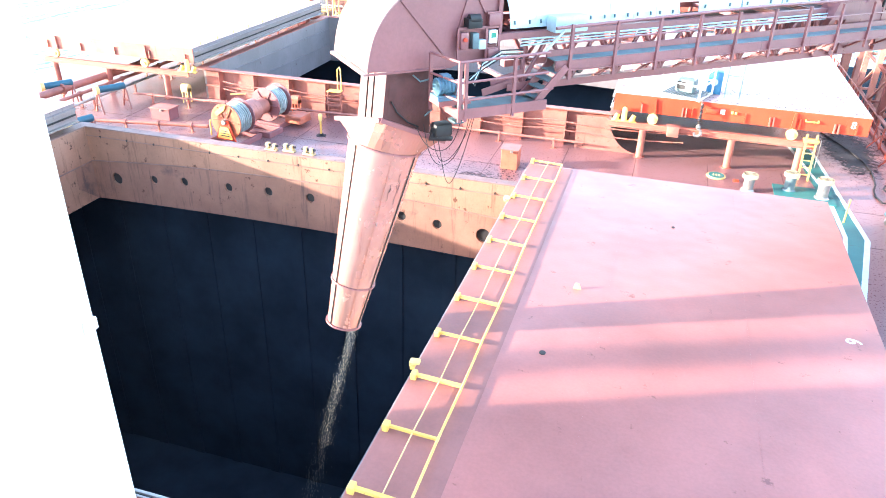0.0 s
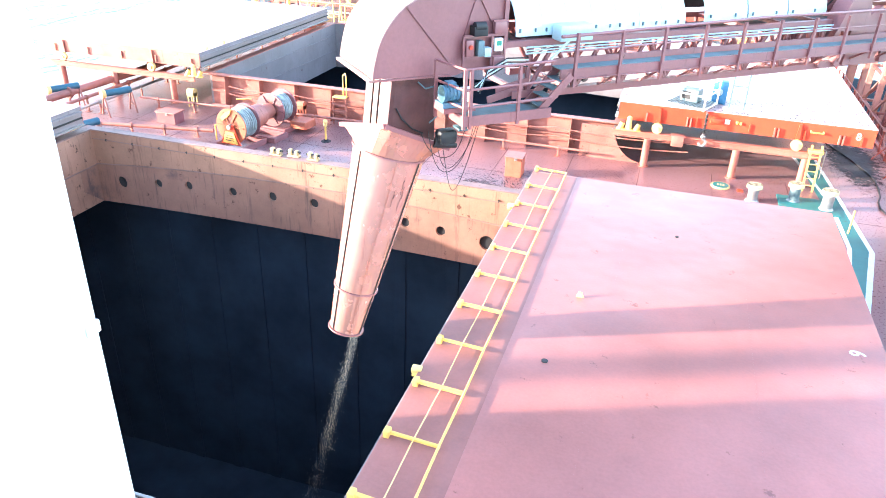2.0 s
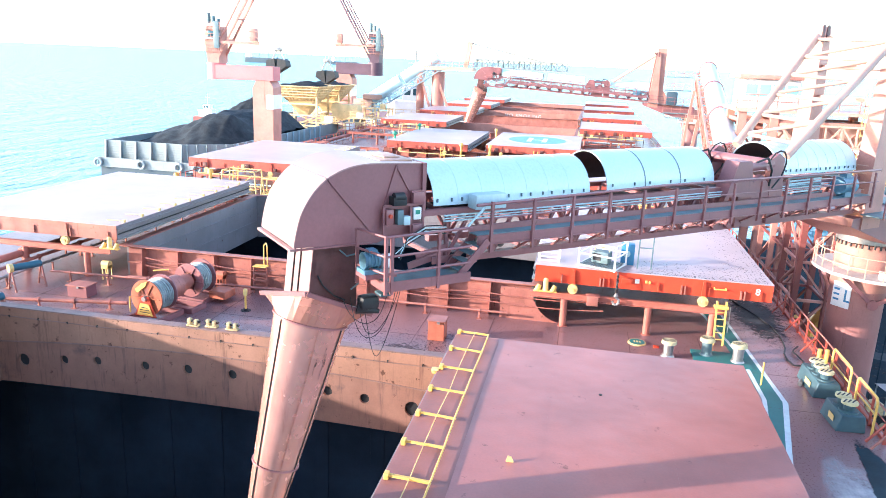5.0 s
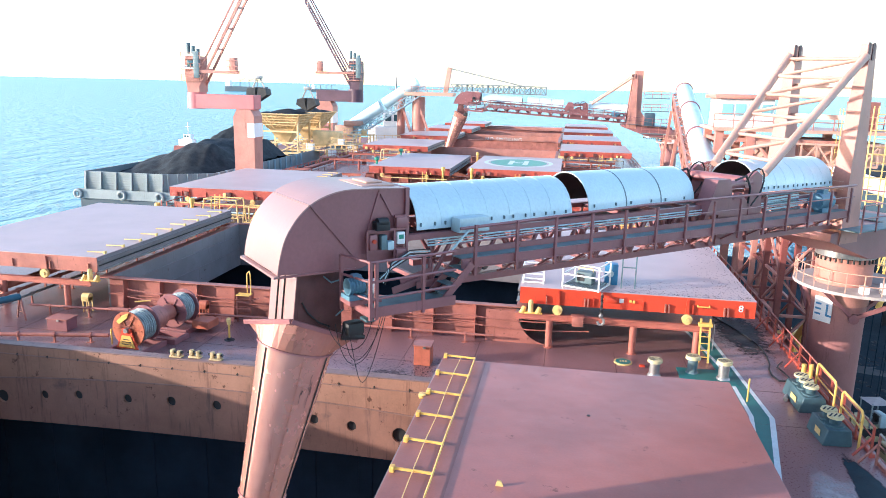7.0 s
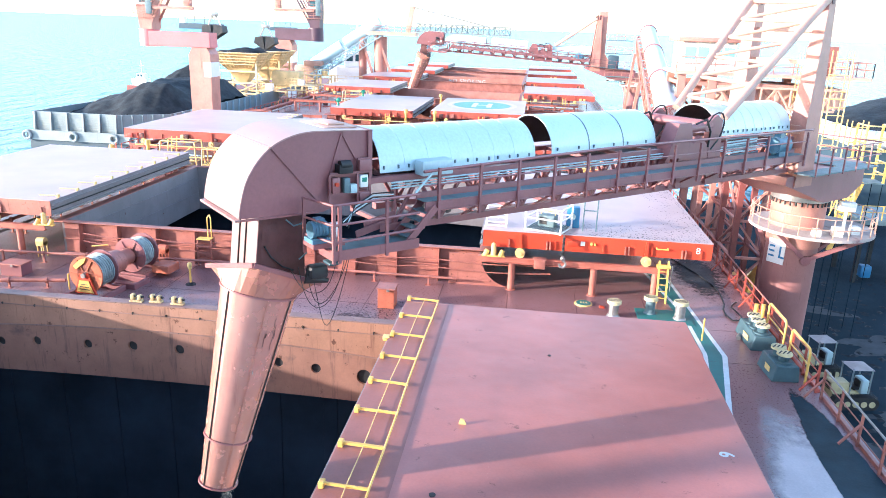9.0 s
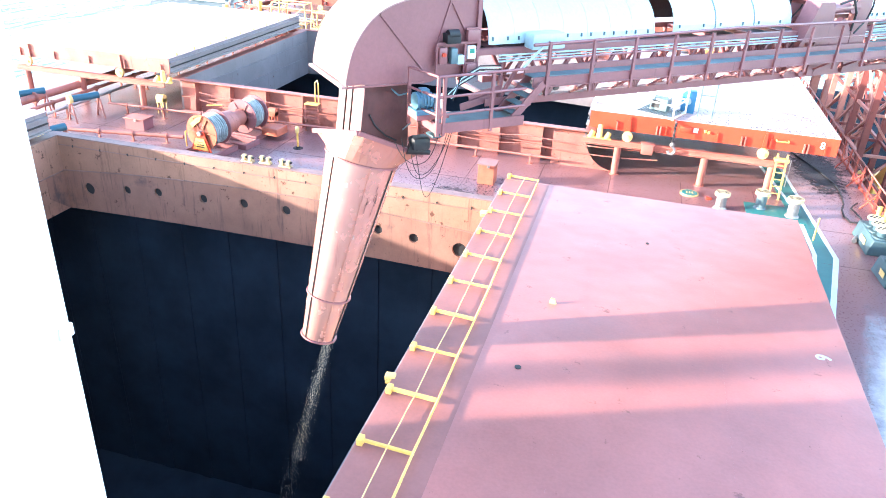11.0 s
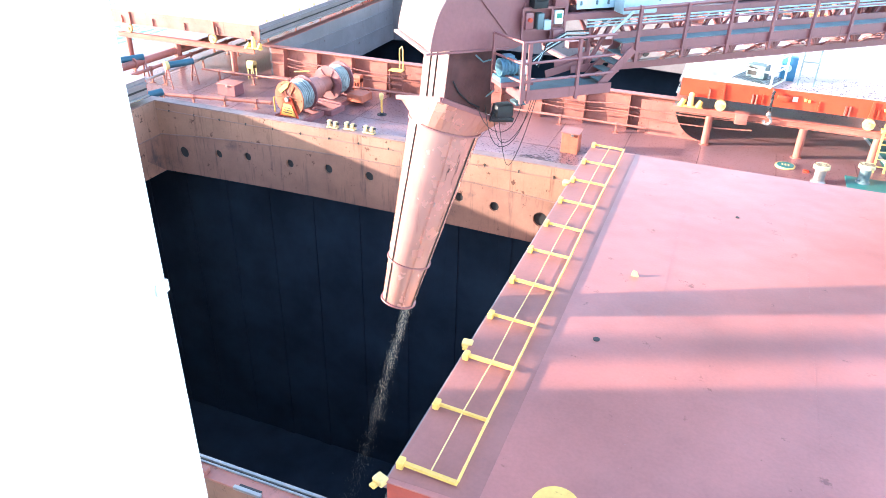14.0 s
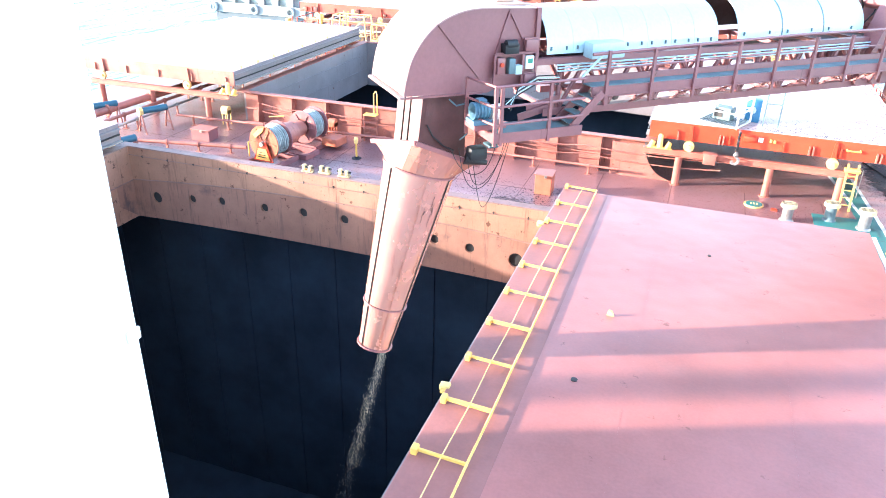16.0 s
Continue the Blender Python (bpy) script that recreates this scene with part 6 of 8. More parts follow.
# ---- pontoon alongside: machines and towers ----
def bulldozer(x, y, rz, label):
    t = thing("bulldozer", at(x, y, -6.62, rz) @ Matrix.Scale(0.85, 4), label, "bulldozer", "bulldozers")
    for s in (-0.85, 0.85):
        bm = NB()
        pts = []
        for k in range(20):
            a = k * math.tau / 20
            cx = 1.05 if math.cos(a) > 0 else -1.05
            pts.append((cx + 0.42 * math.cos(a), s - 0.22, 0.42 + 0.42 * math.sin(a)))
        prism(bm, pts, (0, 0.44, 0))
        tr = part("track", bm, BLACK, t, smooth=False)
        for k in range(5):
            bm = NB()
            rod(bm, (-1.05 + 0.52 * k, s - 0.25, 0.4), (-1.05 + 0.52 * k, s + 0.25, 0.4), 0.2, seg=12)
            part("wheel", bm, MACHINE, tr)
        for k in range(16):
            bm = NB()
            box(bm, -1.3 + 0.17 * k, s, 0.86, 0.06, 0.46, 0.05)
            part("grouser", bm, BLACK, tr)
    bm = NB()
    span(bm, -1.3, 0.2, -0.55, 0.55, 0.45, 1.0, 0.05)
    part("chassis", bm, MACHINE, t)
    bm = NB()
    span(bm, -1.35, -0.2, -0.42, 0.42, 0.95, 1.55, 0.06)
    part("engine_hood", bm, MACHINE, t)
    for k in range(4):
        bm = NB()
        span(bm, -1.38, -1.35, -0.34, 0.34, 1.02 + 0.12 * k, 1.08 + 0.12 * k)
        part("grille_bar", bm, BLACK, t)
    bm = NB()
    span(bm, 0.55, 1.0, -0.45, 0.45, 0.8, 1.7, 0.05)
    part("fuel_tank", bm, PALE_BLUE, t)
    bm = NB()
    span(bm, 0.1, 0.55, -0.28, 0.28, 1.0, 1.15, 0.04)
    span(bm, 0.45, 0.58, -0.28, 0.28, 1.15, 1.6, 0.04)
    part("driver_seat", bm, BLACK, t)
    for px in (-0.25, 0.95):
        for py in (-0.6, 0.6):
            bm = NB()
            bar(bm, (px, py, 0.9), (px, py, 2.55), 0.07)
            part("canopy_post", bm, GALV, t)
    bm = NB()
    v = [bm.verts.new(p) for p in ((-0.35, -0.7, 2.5), (1.05, -0.7, 2.5), (1.05, 0.7, 2.5), (-0.35, 0.7, 2.5), (0.35, 0, 2.64))]
    for k in range(4):
        bm.faces.new((v[k], v[(k + 1) % 4], v[4]))
    bm.faces.new(v[3::-1])
    part("canopy", bm, DUST, t, smooth=False)
    bm = NB()
    prism(bm, [(-2.15, -1.3, 0.1), (-2.0, -1.3, 0.1), (-1.9, -1.3, 0.5), (-1.98, -1.3, 0.95), (-2.1, -1.3, 0.95), (-2.05, -1.3, 0.5)], (0, 2.6, 0))
    part("blade", bm, MACHINE, t)
    for s in (-0.9, 0.9):
        bm = NB()
        bar(bm, (-2.0, s, 0.35), (-0.2, s, 0.45), 0.12)
        part("push_arm", bm, MACHINE, t)
    bm = NB()
    rod(bm, (-0.9, 0.2, 1.5), (-0.9, 0.2, 2.05), 0.05, seg=10)
    part("exhaust", bm, BLACK, t)


bulldozer(17.16, 40.8, 12, "dusty bulldozer with a pale canopy on the pontoon")
bulldozer(17.7, 37.4, 8, "dusty yellow bulldozer with white canopy on the coal stained pontoon")


def lattice(parent, p0, p1, w, h, n, mat, bw=0.12, name="lattice_bar"):
    """A box girder of chords and diagonals from p0 to p1 (upright or level)."""
    p0, p1 = Vector(p0), Vector(p1)
    d = (p1 - p0)
    up = Vector((0, 0, 1)) if abs(d.normalized().z) < 0.9 else Vector((0, 1, 0))
    sx = d.cross(up).normalized() * w / 2
    sy = sx.cross(d).normalized() * h / 2
    cs = [a * sx + c * sy for a, c in ((-1, -1), (1, -1), (1, 1), (-1, 1))]
    for c in cs:
        bm = NB()
        bar(bm, p0 + c, p1 + c, bw * 1.4)
        part("chord", bm, mat, parent)
    for i in range(4):
        bm = NB()
        a, c = cs[i], cs[(i + 1) % 4]
        for k in range(n):
            u, v = p0 + d * (k / n), p0 + d * ((k + 1) / n)
            bar(bm, u + (a if k % 2 else c), v + (c if k % 2 else a), bw)
            bar(bm, v + a, v + c, bw)
        part(name, bm, mat, parent)


# red lattice trestle beside the pillar
t = thing("trestle_tower", at(0, 0, 0), "red steel trestle tower beside the loader pillar", "tower")
legs = [(x, y) for y in (46.4, 50.0, 53.4, 56.8) for x in (13.3, 15.2)]
for x, y in legs:
    bm = NB()
    span(bm, x - 0.17, x + 0.17, y - 0.17, y + 0.17, -6.62, 7.0 if y > 49 else 5.6)
    part("column", bm, HULL if y < 52 else TOWER, t, smooth=False)
sides = [(a, b) for a, b in zip(legs, legs[2:])] + [(legs[k], legs[k + 1]) for k in (0, 2, 4, 6)]
for n, (p, q) in enumerate(sides):
    for k, z in enumerate((-4.0, -1.6, 0.8, 3.2, 5.4)):
        bm = NB()
        bar(bm, (*p, z), (*q, z), 0.16)
        part("girt", bm, HULL if n % 3 else TOWER, t)
        bm = NB()
        a, b = (p, q) if (k + n) % 2 else (q, p)
        bar(bm, (*a, z - 2.3), (*b, z), 0.12)
        part("brace", bm, HULL if n % 2 else TOWER, t)
# yellow excavator arm
t = thing("excavator", at(16.2, 52.0, -6.62, 40), "yellow excavator arm and body on the pontoon", "excavator")
bm = NB()
span(bm, -1.2, 1.2, -1.0, 1.0, 0.8, 2.2, 0.15)
part("body", bm, YELLOW, t)
bm = NB()
span(bm, -1.5, 1.5, -1.2, 1.2, 0, 0.8, 0.2)
part("track", bm, BLACK, t)
for p, q in (((-0.8, -0.8, 2.0), (-1.8, -2.6, 4.6)), ((-1.8, -2.6, 4.6), (-2.2, -3.4, 2.2))):
    bm = NB()
    bar(bm, p, q, 0.42, 0.55)
    part("arm", bm, YELLOW, t)

# white sign with blue lettering bars on the pillar
sg = math.radians(-140)
c = Vector((PX, PY, 0)) + Vector((math.cos(sg), math.sin(sg), 0)) * 1.23 * BK
t = thing("pillar_sign", at(c.x, c.y, 1.42, -140 + 90) @ Matrix.Scale(0.92, 4), "white sign with blue lettering bars on the pillar", "sign")
bm = NB()
span(bm, -0.5, 0.5, -0.04, 0.03, -0.68, 0.68, 0.01)
part("plate", bm, WHITE, t)
for x, z, w, h in ((-0.25, 0.0, 0.32, 0.1), (-0.25, 0.28, 0.32, 0.1), (-0.25, -0.28, 0.32, 0.1), (0.25, 0.0, 0.1, 0.66), (0.38, -0.28, 0.3, 0.1)):
    bm = NB()
    box(bm, x, -0.05, z, w, 0.02, h)
    part("letter_bar", bm, BLUE, t)

# deck house, cabin and platforms of the pontoon tower behind the loader
def railing(parent, pts, z, mat, h=1.1):
    for a, c in zip(pts, pts[1:]):
        a, c = Vector((*a, z)), Vector((*c, z))
        n = max(1, int((c - a).length / 1.4))
        for k in range(n + 1):
            p = a.lerp(c, k / n)
            bm = NB()
            bar(bm, p, p + Vector((0, 0, h)), 0.07)
            part("rail_post", bm, mat, parent)
        for q in (h, h * 0.55):
            bm = NB()
            rod(bm, a + Vector((0, 0, q)), c + Vector((0, 0, q)), 0.04, seg=6)
            part("hand_rail", bm, mat, parent)


t = thing("transfer_tower", at(0, 0, 0), "salmon painted conveyor transfer tower with a white cabin", "tower")
for x in (11.8, 14.2, 17.5, 21.5):
    for y in (62.0, 67.0):
        bm = NB()
        span(bm, x - 0.3, x + 0.3, y - 0.3, y + 0.3, -6.62, 9.0)
        part("column", bm, TOWER, t, smooth=False)
for z in (1.5, 5.2, 8.2):
    for a, c in (((11.8, 62), (21.5, 62)), ((11.8, 67), (21.5, 67)), ((11.8, 62), (11.8, 67)), ((21.5, 62), (21.5, 67))):
        bm = NB()
        bar(bm, (*a, z), (*c, z), 0.3)
        part("beam", bm, TOWER, t)
for k, (x0, x1) in enumerate(((11.8, 14.2), (14.2, 17.5), (17.5, 21.5))):
    for z in (1.5, 5.2):
        for y in (62, 67):
            bm = NB()
            bar(bm, (x0, y, z), (x1, y, z + 3.2), 0.18)
            bar(bm, (x1, y, z), (x0, y, z + 3.2), 0.18)
            part("brace", bm, TOWER, t)
bm = NB()
span(bm, 11.2, 26.0, 61.4, 67.6, 8.9, 9.15)
part("deck", bm, PORTAL, t, smooth=False)
bm = NB()
span(bm, 15.8, 24.5, 62.0, 67.0, 6.6, 8.2)
part("machine_housing", bm, PORTAL, t, smooth=False)
railing(t, [(11.2, 61.4), (26.0, 61.4), (26.0, 67.6)], 9.15, TOWER)
bm = NB()
span(bm, 11.7, 15.9, 62.5, 66.5, 9.15, 11.4, 0.05)
cb = part("cabin", bm, WHITE, t, smooth=False)
for k in range(4):
    bm = NB()
    span(bm, 11.95 + 1.0 * k, 12.75 + 1.0 * k, 62.44, 62.5, 10.1, 11.0)
    part("window_pane", bm, CABGLASS, cb)
bm = NB()
span(bm, 11.3, 16.3, 62.1, 66.9, 11.4, 11.75, 0.05)
part("cabin_roof", bm, TOWER, t)
bm = NB()
span(bm, 22.0, 23.6, 62.5, 65.0, 9.15, 11.4, 0.04)
part("red_cabinet", bm, FADED, t)
lattice(t, (14.5, 61.8, 7.3), (23.5, 61.8, 7.3), 1.2, 1.6, 8, PORTAL, 0.12)
# yellow ladder towers
for x, y, z0, z1 in ((20.9, 60.9, 4.5, 10.9), (17.4, 45.0, 5.6, 11.3), (19.1, 45.5, 1.8, 7.4)):
    t = thing("caged_ladder", at(x, y, z0), "pale yellow caged steel ladder on the loader tower", "ladder", "caged ladders")
    for s in (-0.45, 0.45):
        for q in (0, 0.7):
            bm = NB()
            bar(bm, (s, q, 0), (s, q, z1 - z0), 0.06)
            part("stile", bm, PALE_YELLOW, t)
        if y < 60:
            bm = NB()
            bar(bm, (s, 0.35, -6.62 - z0), (s, 0.35, 0), 0.03)
            part("support_leg", bm, FLOOR, t)
    for k in range(int((z1 - z0) / 0.45)):
        bm = NB()
        rod(bm, (-0.45, 0, 0.3 + 0.45 * k), (0.45, 0, 0.3 + 0.45 * k), 0.025, seg=6)
        part("rung", bm, PALE_YELLOW, t)
        if k % 3 == 0:
            bm = NB()
            z = 0.3 + 0.45 * k
            path(bm, [(-0.45, 0, z), (-0.45, 0.7, z), (0.45, 0.7, z), (0.45, 0, z)], 0.025, 6)
            part("cage_hoop", bm, PALE_YELLOW, t)

# yellow stair and landing tower beside the pillar
t = thing("steel_stair", at(0, 47, 0), "yellow steel stair rising to a landing tower on the pontoon", "stair")
p, q = Vector((19.3, 0, -0.9)), Vector((20.5, 0, 3.6))
for y in (0, 0.8):
    bm = NB()
    bar(bm, p + Vector((0, y, 0)), q + Vector((0, y, 0)), 0.12, 0.3)
    part("stringer", bm, YELLOW, t)
    bm = NB()
    rod(bm, p + Vector((-0.35, y, 0.95)), q + Vector((-0.35, y, 0.95)), 0.04, seg=8)
    part("hand_rail", bm, YELLOW, t)
for k in range(15):
    bm = NB()
    c = p.lerp(q, (k + 0.5) / 15)
    span(bm, c.x - 0.14, c.x + 0.14, 0.05, 0.75, c.z, c.z + 0.04)
    part("tread", bm, GRATE, t)
for x in (20.2, 21.7):
    for y in (0.0, 1.4):
        bm = NB()
        bar(bm, (x, y, 3.5), (x, y, 7.0), 0.12)
        part("post", bm, YELLOW, t)
        bm = NB()
        bar(bm, (x, y, -6.62), (x, y, 3.5), 0.035)
        part("leg", bm, FLOOR, t)
for z in (4.1, 4.8, 5.5, 6.2, 7.0):
    bm = NB()
    for a, c in (((20.2, 0), (21.7, 0)), ((21.7, 0), (21.7, 1.4)), ((20.2, 1.4), (20.2, 0))):
        bar(bm, (*a, z), (*c, z), 0.08)
    part("girt", bm, PALE_YELLOW, t)
bm = NB()
span(bm, 20.1, 21.8, -0.1, 1.5, 3.5, 3.57)
part("landing", bm, GRATE, t, smooth=False)
bm = NB()
bar(bm, (19.3, 0.4, -6.62), (19.3, 0.4, -0.9), 0.035)
part("leg", bm, FLOOR, t)

# rising conveyor gallery with a white tube
t = thing("conveyor_gallery", at(0, 0, 0), "rising white tube conveyor gallery on a salmon lattice trestle", "conveyor")
p0, p1 = Vector((10.55, 57.8, 5.7)), Vector((13.8, 97, 12.0))
bm = NB()
rod(bm, p0, p1, 0.95, seg=28)
tb = part("tube", bm, HOOD, t)
for u in (0.0, 0.33, 0.66, 0.99):
    bm = NB()
    q = p0.lerp(p1, u)
    rod(bm, q, q + (p1 - p0).normalized() * 0.3, 1.05, seg=28)
    part("hoop", bm, BOOM, tb)
lattice(t, p0 + Vector((-0.85, 0, -1.2)), p1 + Vector((-0.85, 0, -1.2)), 0.9, 1.5, 18, TOWER, 0.12)
for u in (0.12, 0.5, 0.9):
    q = p0.lerp(p1, u)
    for s in (-1.5, 0.6):
        bm = NB()
        bar(bm, (q.x + s, q.y, q.z - 1.8), (q.x + s * 2.0, q.y, -6.6), 0.3)
        part("trestle_leg", bm, TOWER, t)

# second loader and its pillar further along the ship
far_m = Matrix.Translation((-16.3, 134.0, 0.9)) @ Matrix.Rotation(radians(3.4), 4, "Y") @ Matrix.Diagonal((1.24, 1.05, 1.1, 1))
ship_loader(far_m, "distant ship loader with white belt hood over a far hatch")
p2 = copy_thing(pil, Matrix.Translation((17.4, 134.0, -7.0)) @ Matrix.Diagonal((1.06, 1.06, 1.31, 1)))
p2["label"] = "distant steel pillar carrying the second ship loader"
t = thing("loader_mast", at(0, 132.6, 0), "distant salmon steel mast and head frame of the second loader", "mast")
bm = NB()
prism(bm, [(10.55, 0, 15.3), (11.95, 0, 15.3), (11.95, 0, 8.4), (12.9, 0, 7.1), (13.0, 0, 5.4), (18.6, 0, 5.45), (18.6, 0, 4.1), (14.2, 0, 4.1), (10.6, 0, 6.4), (10.3, 0, 9.1)], (0, 1.4, 0))
part("frame", bm, TOWER, t, smooth=False)
for z in (4.6, 8.4, 10.6):
    bm = NB()
    span(bm, 12.2, 16.5, -0.8, 0.6, z, z + 0.15)
    part("gallery", bm, GRATE, t)
    railing(t, [(12.2, -0.8), (16.5, -0.8)], z + 0.15, TOWER)
bm = NB()
span(bm, 12.6, 14.4, -0.6, 0.4, 6.0, 8.2, 0.2)
part("drive", bm, FAR_GREY, t)

# ---- port side: coal barge, cranes, hoppers ----
t = thing("coal_barge", at(-50.6, 80, -1.0), "grey coal barge with ribbed end wall and tyre fenders", "barge")
bm = NB()
span(bm, -8.0, 8.0, 0, 62, -7.6, -0.45)
part("hull", bm, FAR_GREY, t, smooth=False)
bm = NB()
span(bm, -8.2, 8.2, -0.25, 0.0, -1.5, -0.35)
part("rubbing_band", bm, GALV, t, smooth=False)
bm = NB()
span(bm, -7.4, 3.0, 0.3, 0.5, -0.45, 1.75)
part("end_wall", bm, GALV, t, smooth=False)
bm = NB()
prism(bm, [(3.0, 0.3, -0.45), (7.8, 3.4, -0.45), (7.8, 3.6, -0.45), (3.0, 0.5, -0.45)], (0, 0, 2.2))
part("corner_wall", bm, GALV, t, smooth=False)
for k in range(5):
    bm = NB()
    x, y = 3.5 + 0.95 * k, 0.55 + 0.62 * k
    bar(bm, (x, y - 0.1, -0.45), (x, y - 0.1, 1.75), 0.16)
    part("wall_rib", bm, GALV, t, smooth=False)
for k in range(6):
    x = -7.3 + 2.02 * k
    bm = NB()
    prism(bm, [(x, 0.3, 1.75), (x, 0.1, 1.75), (x, -0.15, -0.4), (x, 0.3, -0.4)], (0.22, 0, 0))
    part("wall_rib", bm, GALV, t, smooth=False)
for k in range(7):
    bm = NB()
    span(bm, -7.4, 3.0, 0.22, 0.3, -0.25 + 0.29 * k, -0.2 + 0.29 * k)
    part("wall_slat", bm, GALV, t, smooth=False)
for s in (-7.5, 7.8):
    bm = NB()
    span(bm, s, s + 0.2, 0.3 if s < 0 else 3.5, 61, -0.45, 1.75)
    part("side_wall", bm, GALV, t, smooth=False)
for k in range(14):
    bm = NB()
    span(bm, 8.0, 8.2, 4.2 + 2.2 * k, 4.5 + 2.2 * k, -0.45, 1.75)
    part("wall_rib", bm, SHIP_GREY, t, smooth=False)
for x in (-8.0, -2.2, 2.8, 5.2, 8.0):
    bm = NB()
    vs = [[bm.verts.new((x + (0.45 + 0.17 * math.cos(b)) * math.cos(a), -0.45 + 0.17 * math.sin(b), -0.95 + (0.45 + 0.17 * math.cos(b)) * math.sin(a))) for b in [math.tau * m / 8 for m in range(8)]] for a in [math.tau * k / 18 for k in range(18)]]
    for k in range(18):
        for m in range(8):
            bm.faces.new((vs[k][m], vs[(k + 1) % 18][m], vs[(k + 1) % 18][(m + 1) % 8], vs[k][(m + 1) % 8]))
    part("tyre_fender", bm, GALV, t)


def heap(cx, cy, rx, ry, z0, h, seed, parent_label):
    bm = NB()
    n = 44
    g = {}
    for i in range(n + 1):
        for j in range(n + 1):
            u, v = i / n * 2 - 1, j / n * 2 - 1
            d = max(0.0, 1 - (abs(u) ** 1.7 + abs(v) ** 1.7))
            zz = z0 + h * d ** 0.8 * (0.88 + 0.24 * noise.noise(Vector((u * 1.6 + seed, v * 1.6, 0.0)))) + 0.25 * noise.noise(Vector((u * 9, v * 9, seed)))
            g[i, j] = bm.verts.new((cx + rx * u, cy + ry * v, zz))
    for i in range(n):
        for j in range(n):
            bm.faces.new((g[i, j], g[i + 1, j], g[i + 1, j + 1], g[i, j + 1]))
    return tagged(link("coal_heap", bm, COAL, True), parent_label, "coal", kind="stuff")


bm = NB()
g = {}
for i in range(49):
    for j in range(49):
        u, v = i / 48, j / 48
        up = min(1.0, max(0.0, (v - 0.02) / 0.3)) ** 0.9 * min(1.0, (1 - v) / 0.12)
        ridge = min(1.0, 0.05 + u / 0.55) if u < 0.8 else 0.25 + 0.75 * (1 - u) / 0.2
        zz = -0.9 + 1.0 * up + 3.6 * up * ridge * (0.9 + 0.35 * noise.noise(Vector((u * 3.1, v * 4.2, 0.3)))) + 0.3 * noise.noise(Vector((u * 11, v * 16, 2.0)))
        g[i, j] = bm.verts.new((-57.9 + 15.0 * u, 81.0 + 30 * v, zz))
for i in range(48):
    for j in range(48):
        bm.faces.new((g[i, j], g[i + 1, j], g[i + 1, j + 1], g[i, j + 1]))
tagged(link("coal_heap", bm, COAL, True), "long slope of black coal heaped in the barge", "coal", kind="stuff")
heap(-50.4, 106.5, 6.5, 9.5, -1.0, 6.6, 3.1, "peak of black coal at the far end of the barge")
bm = NB()
span(bm, -66, -37, 118, 196, -8.5, -2.2)
setting("ground_crane_barge", bm, HULL, "rusty deck of the floating crane barge", "barge deck")


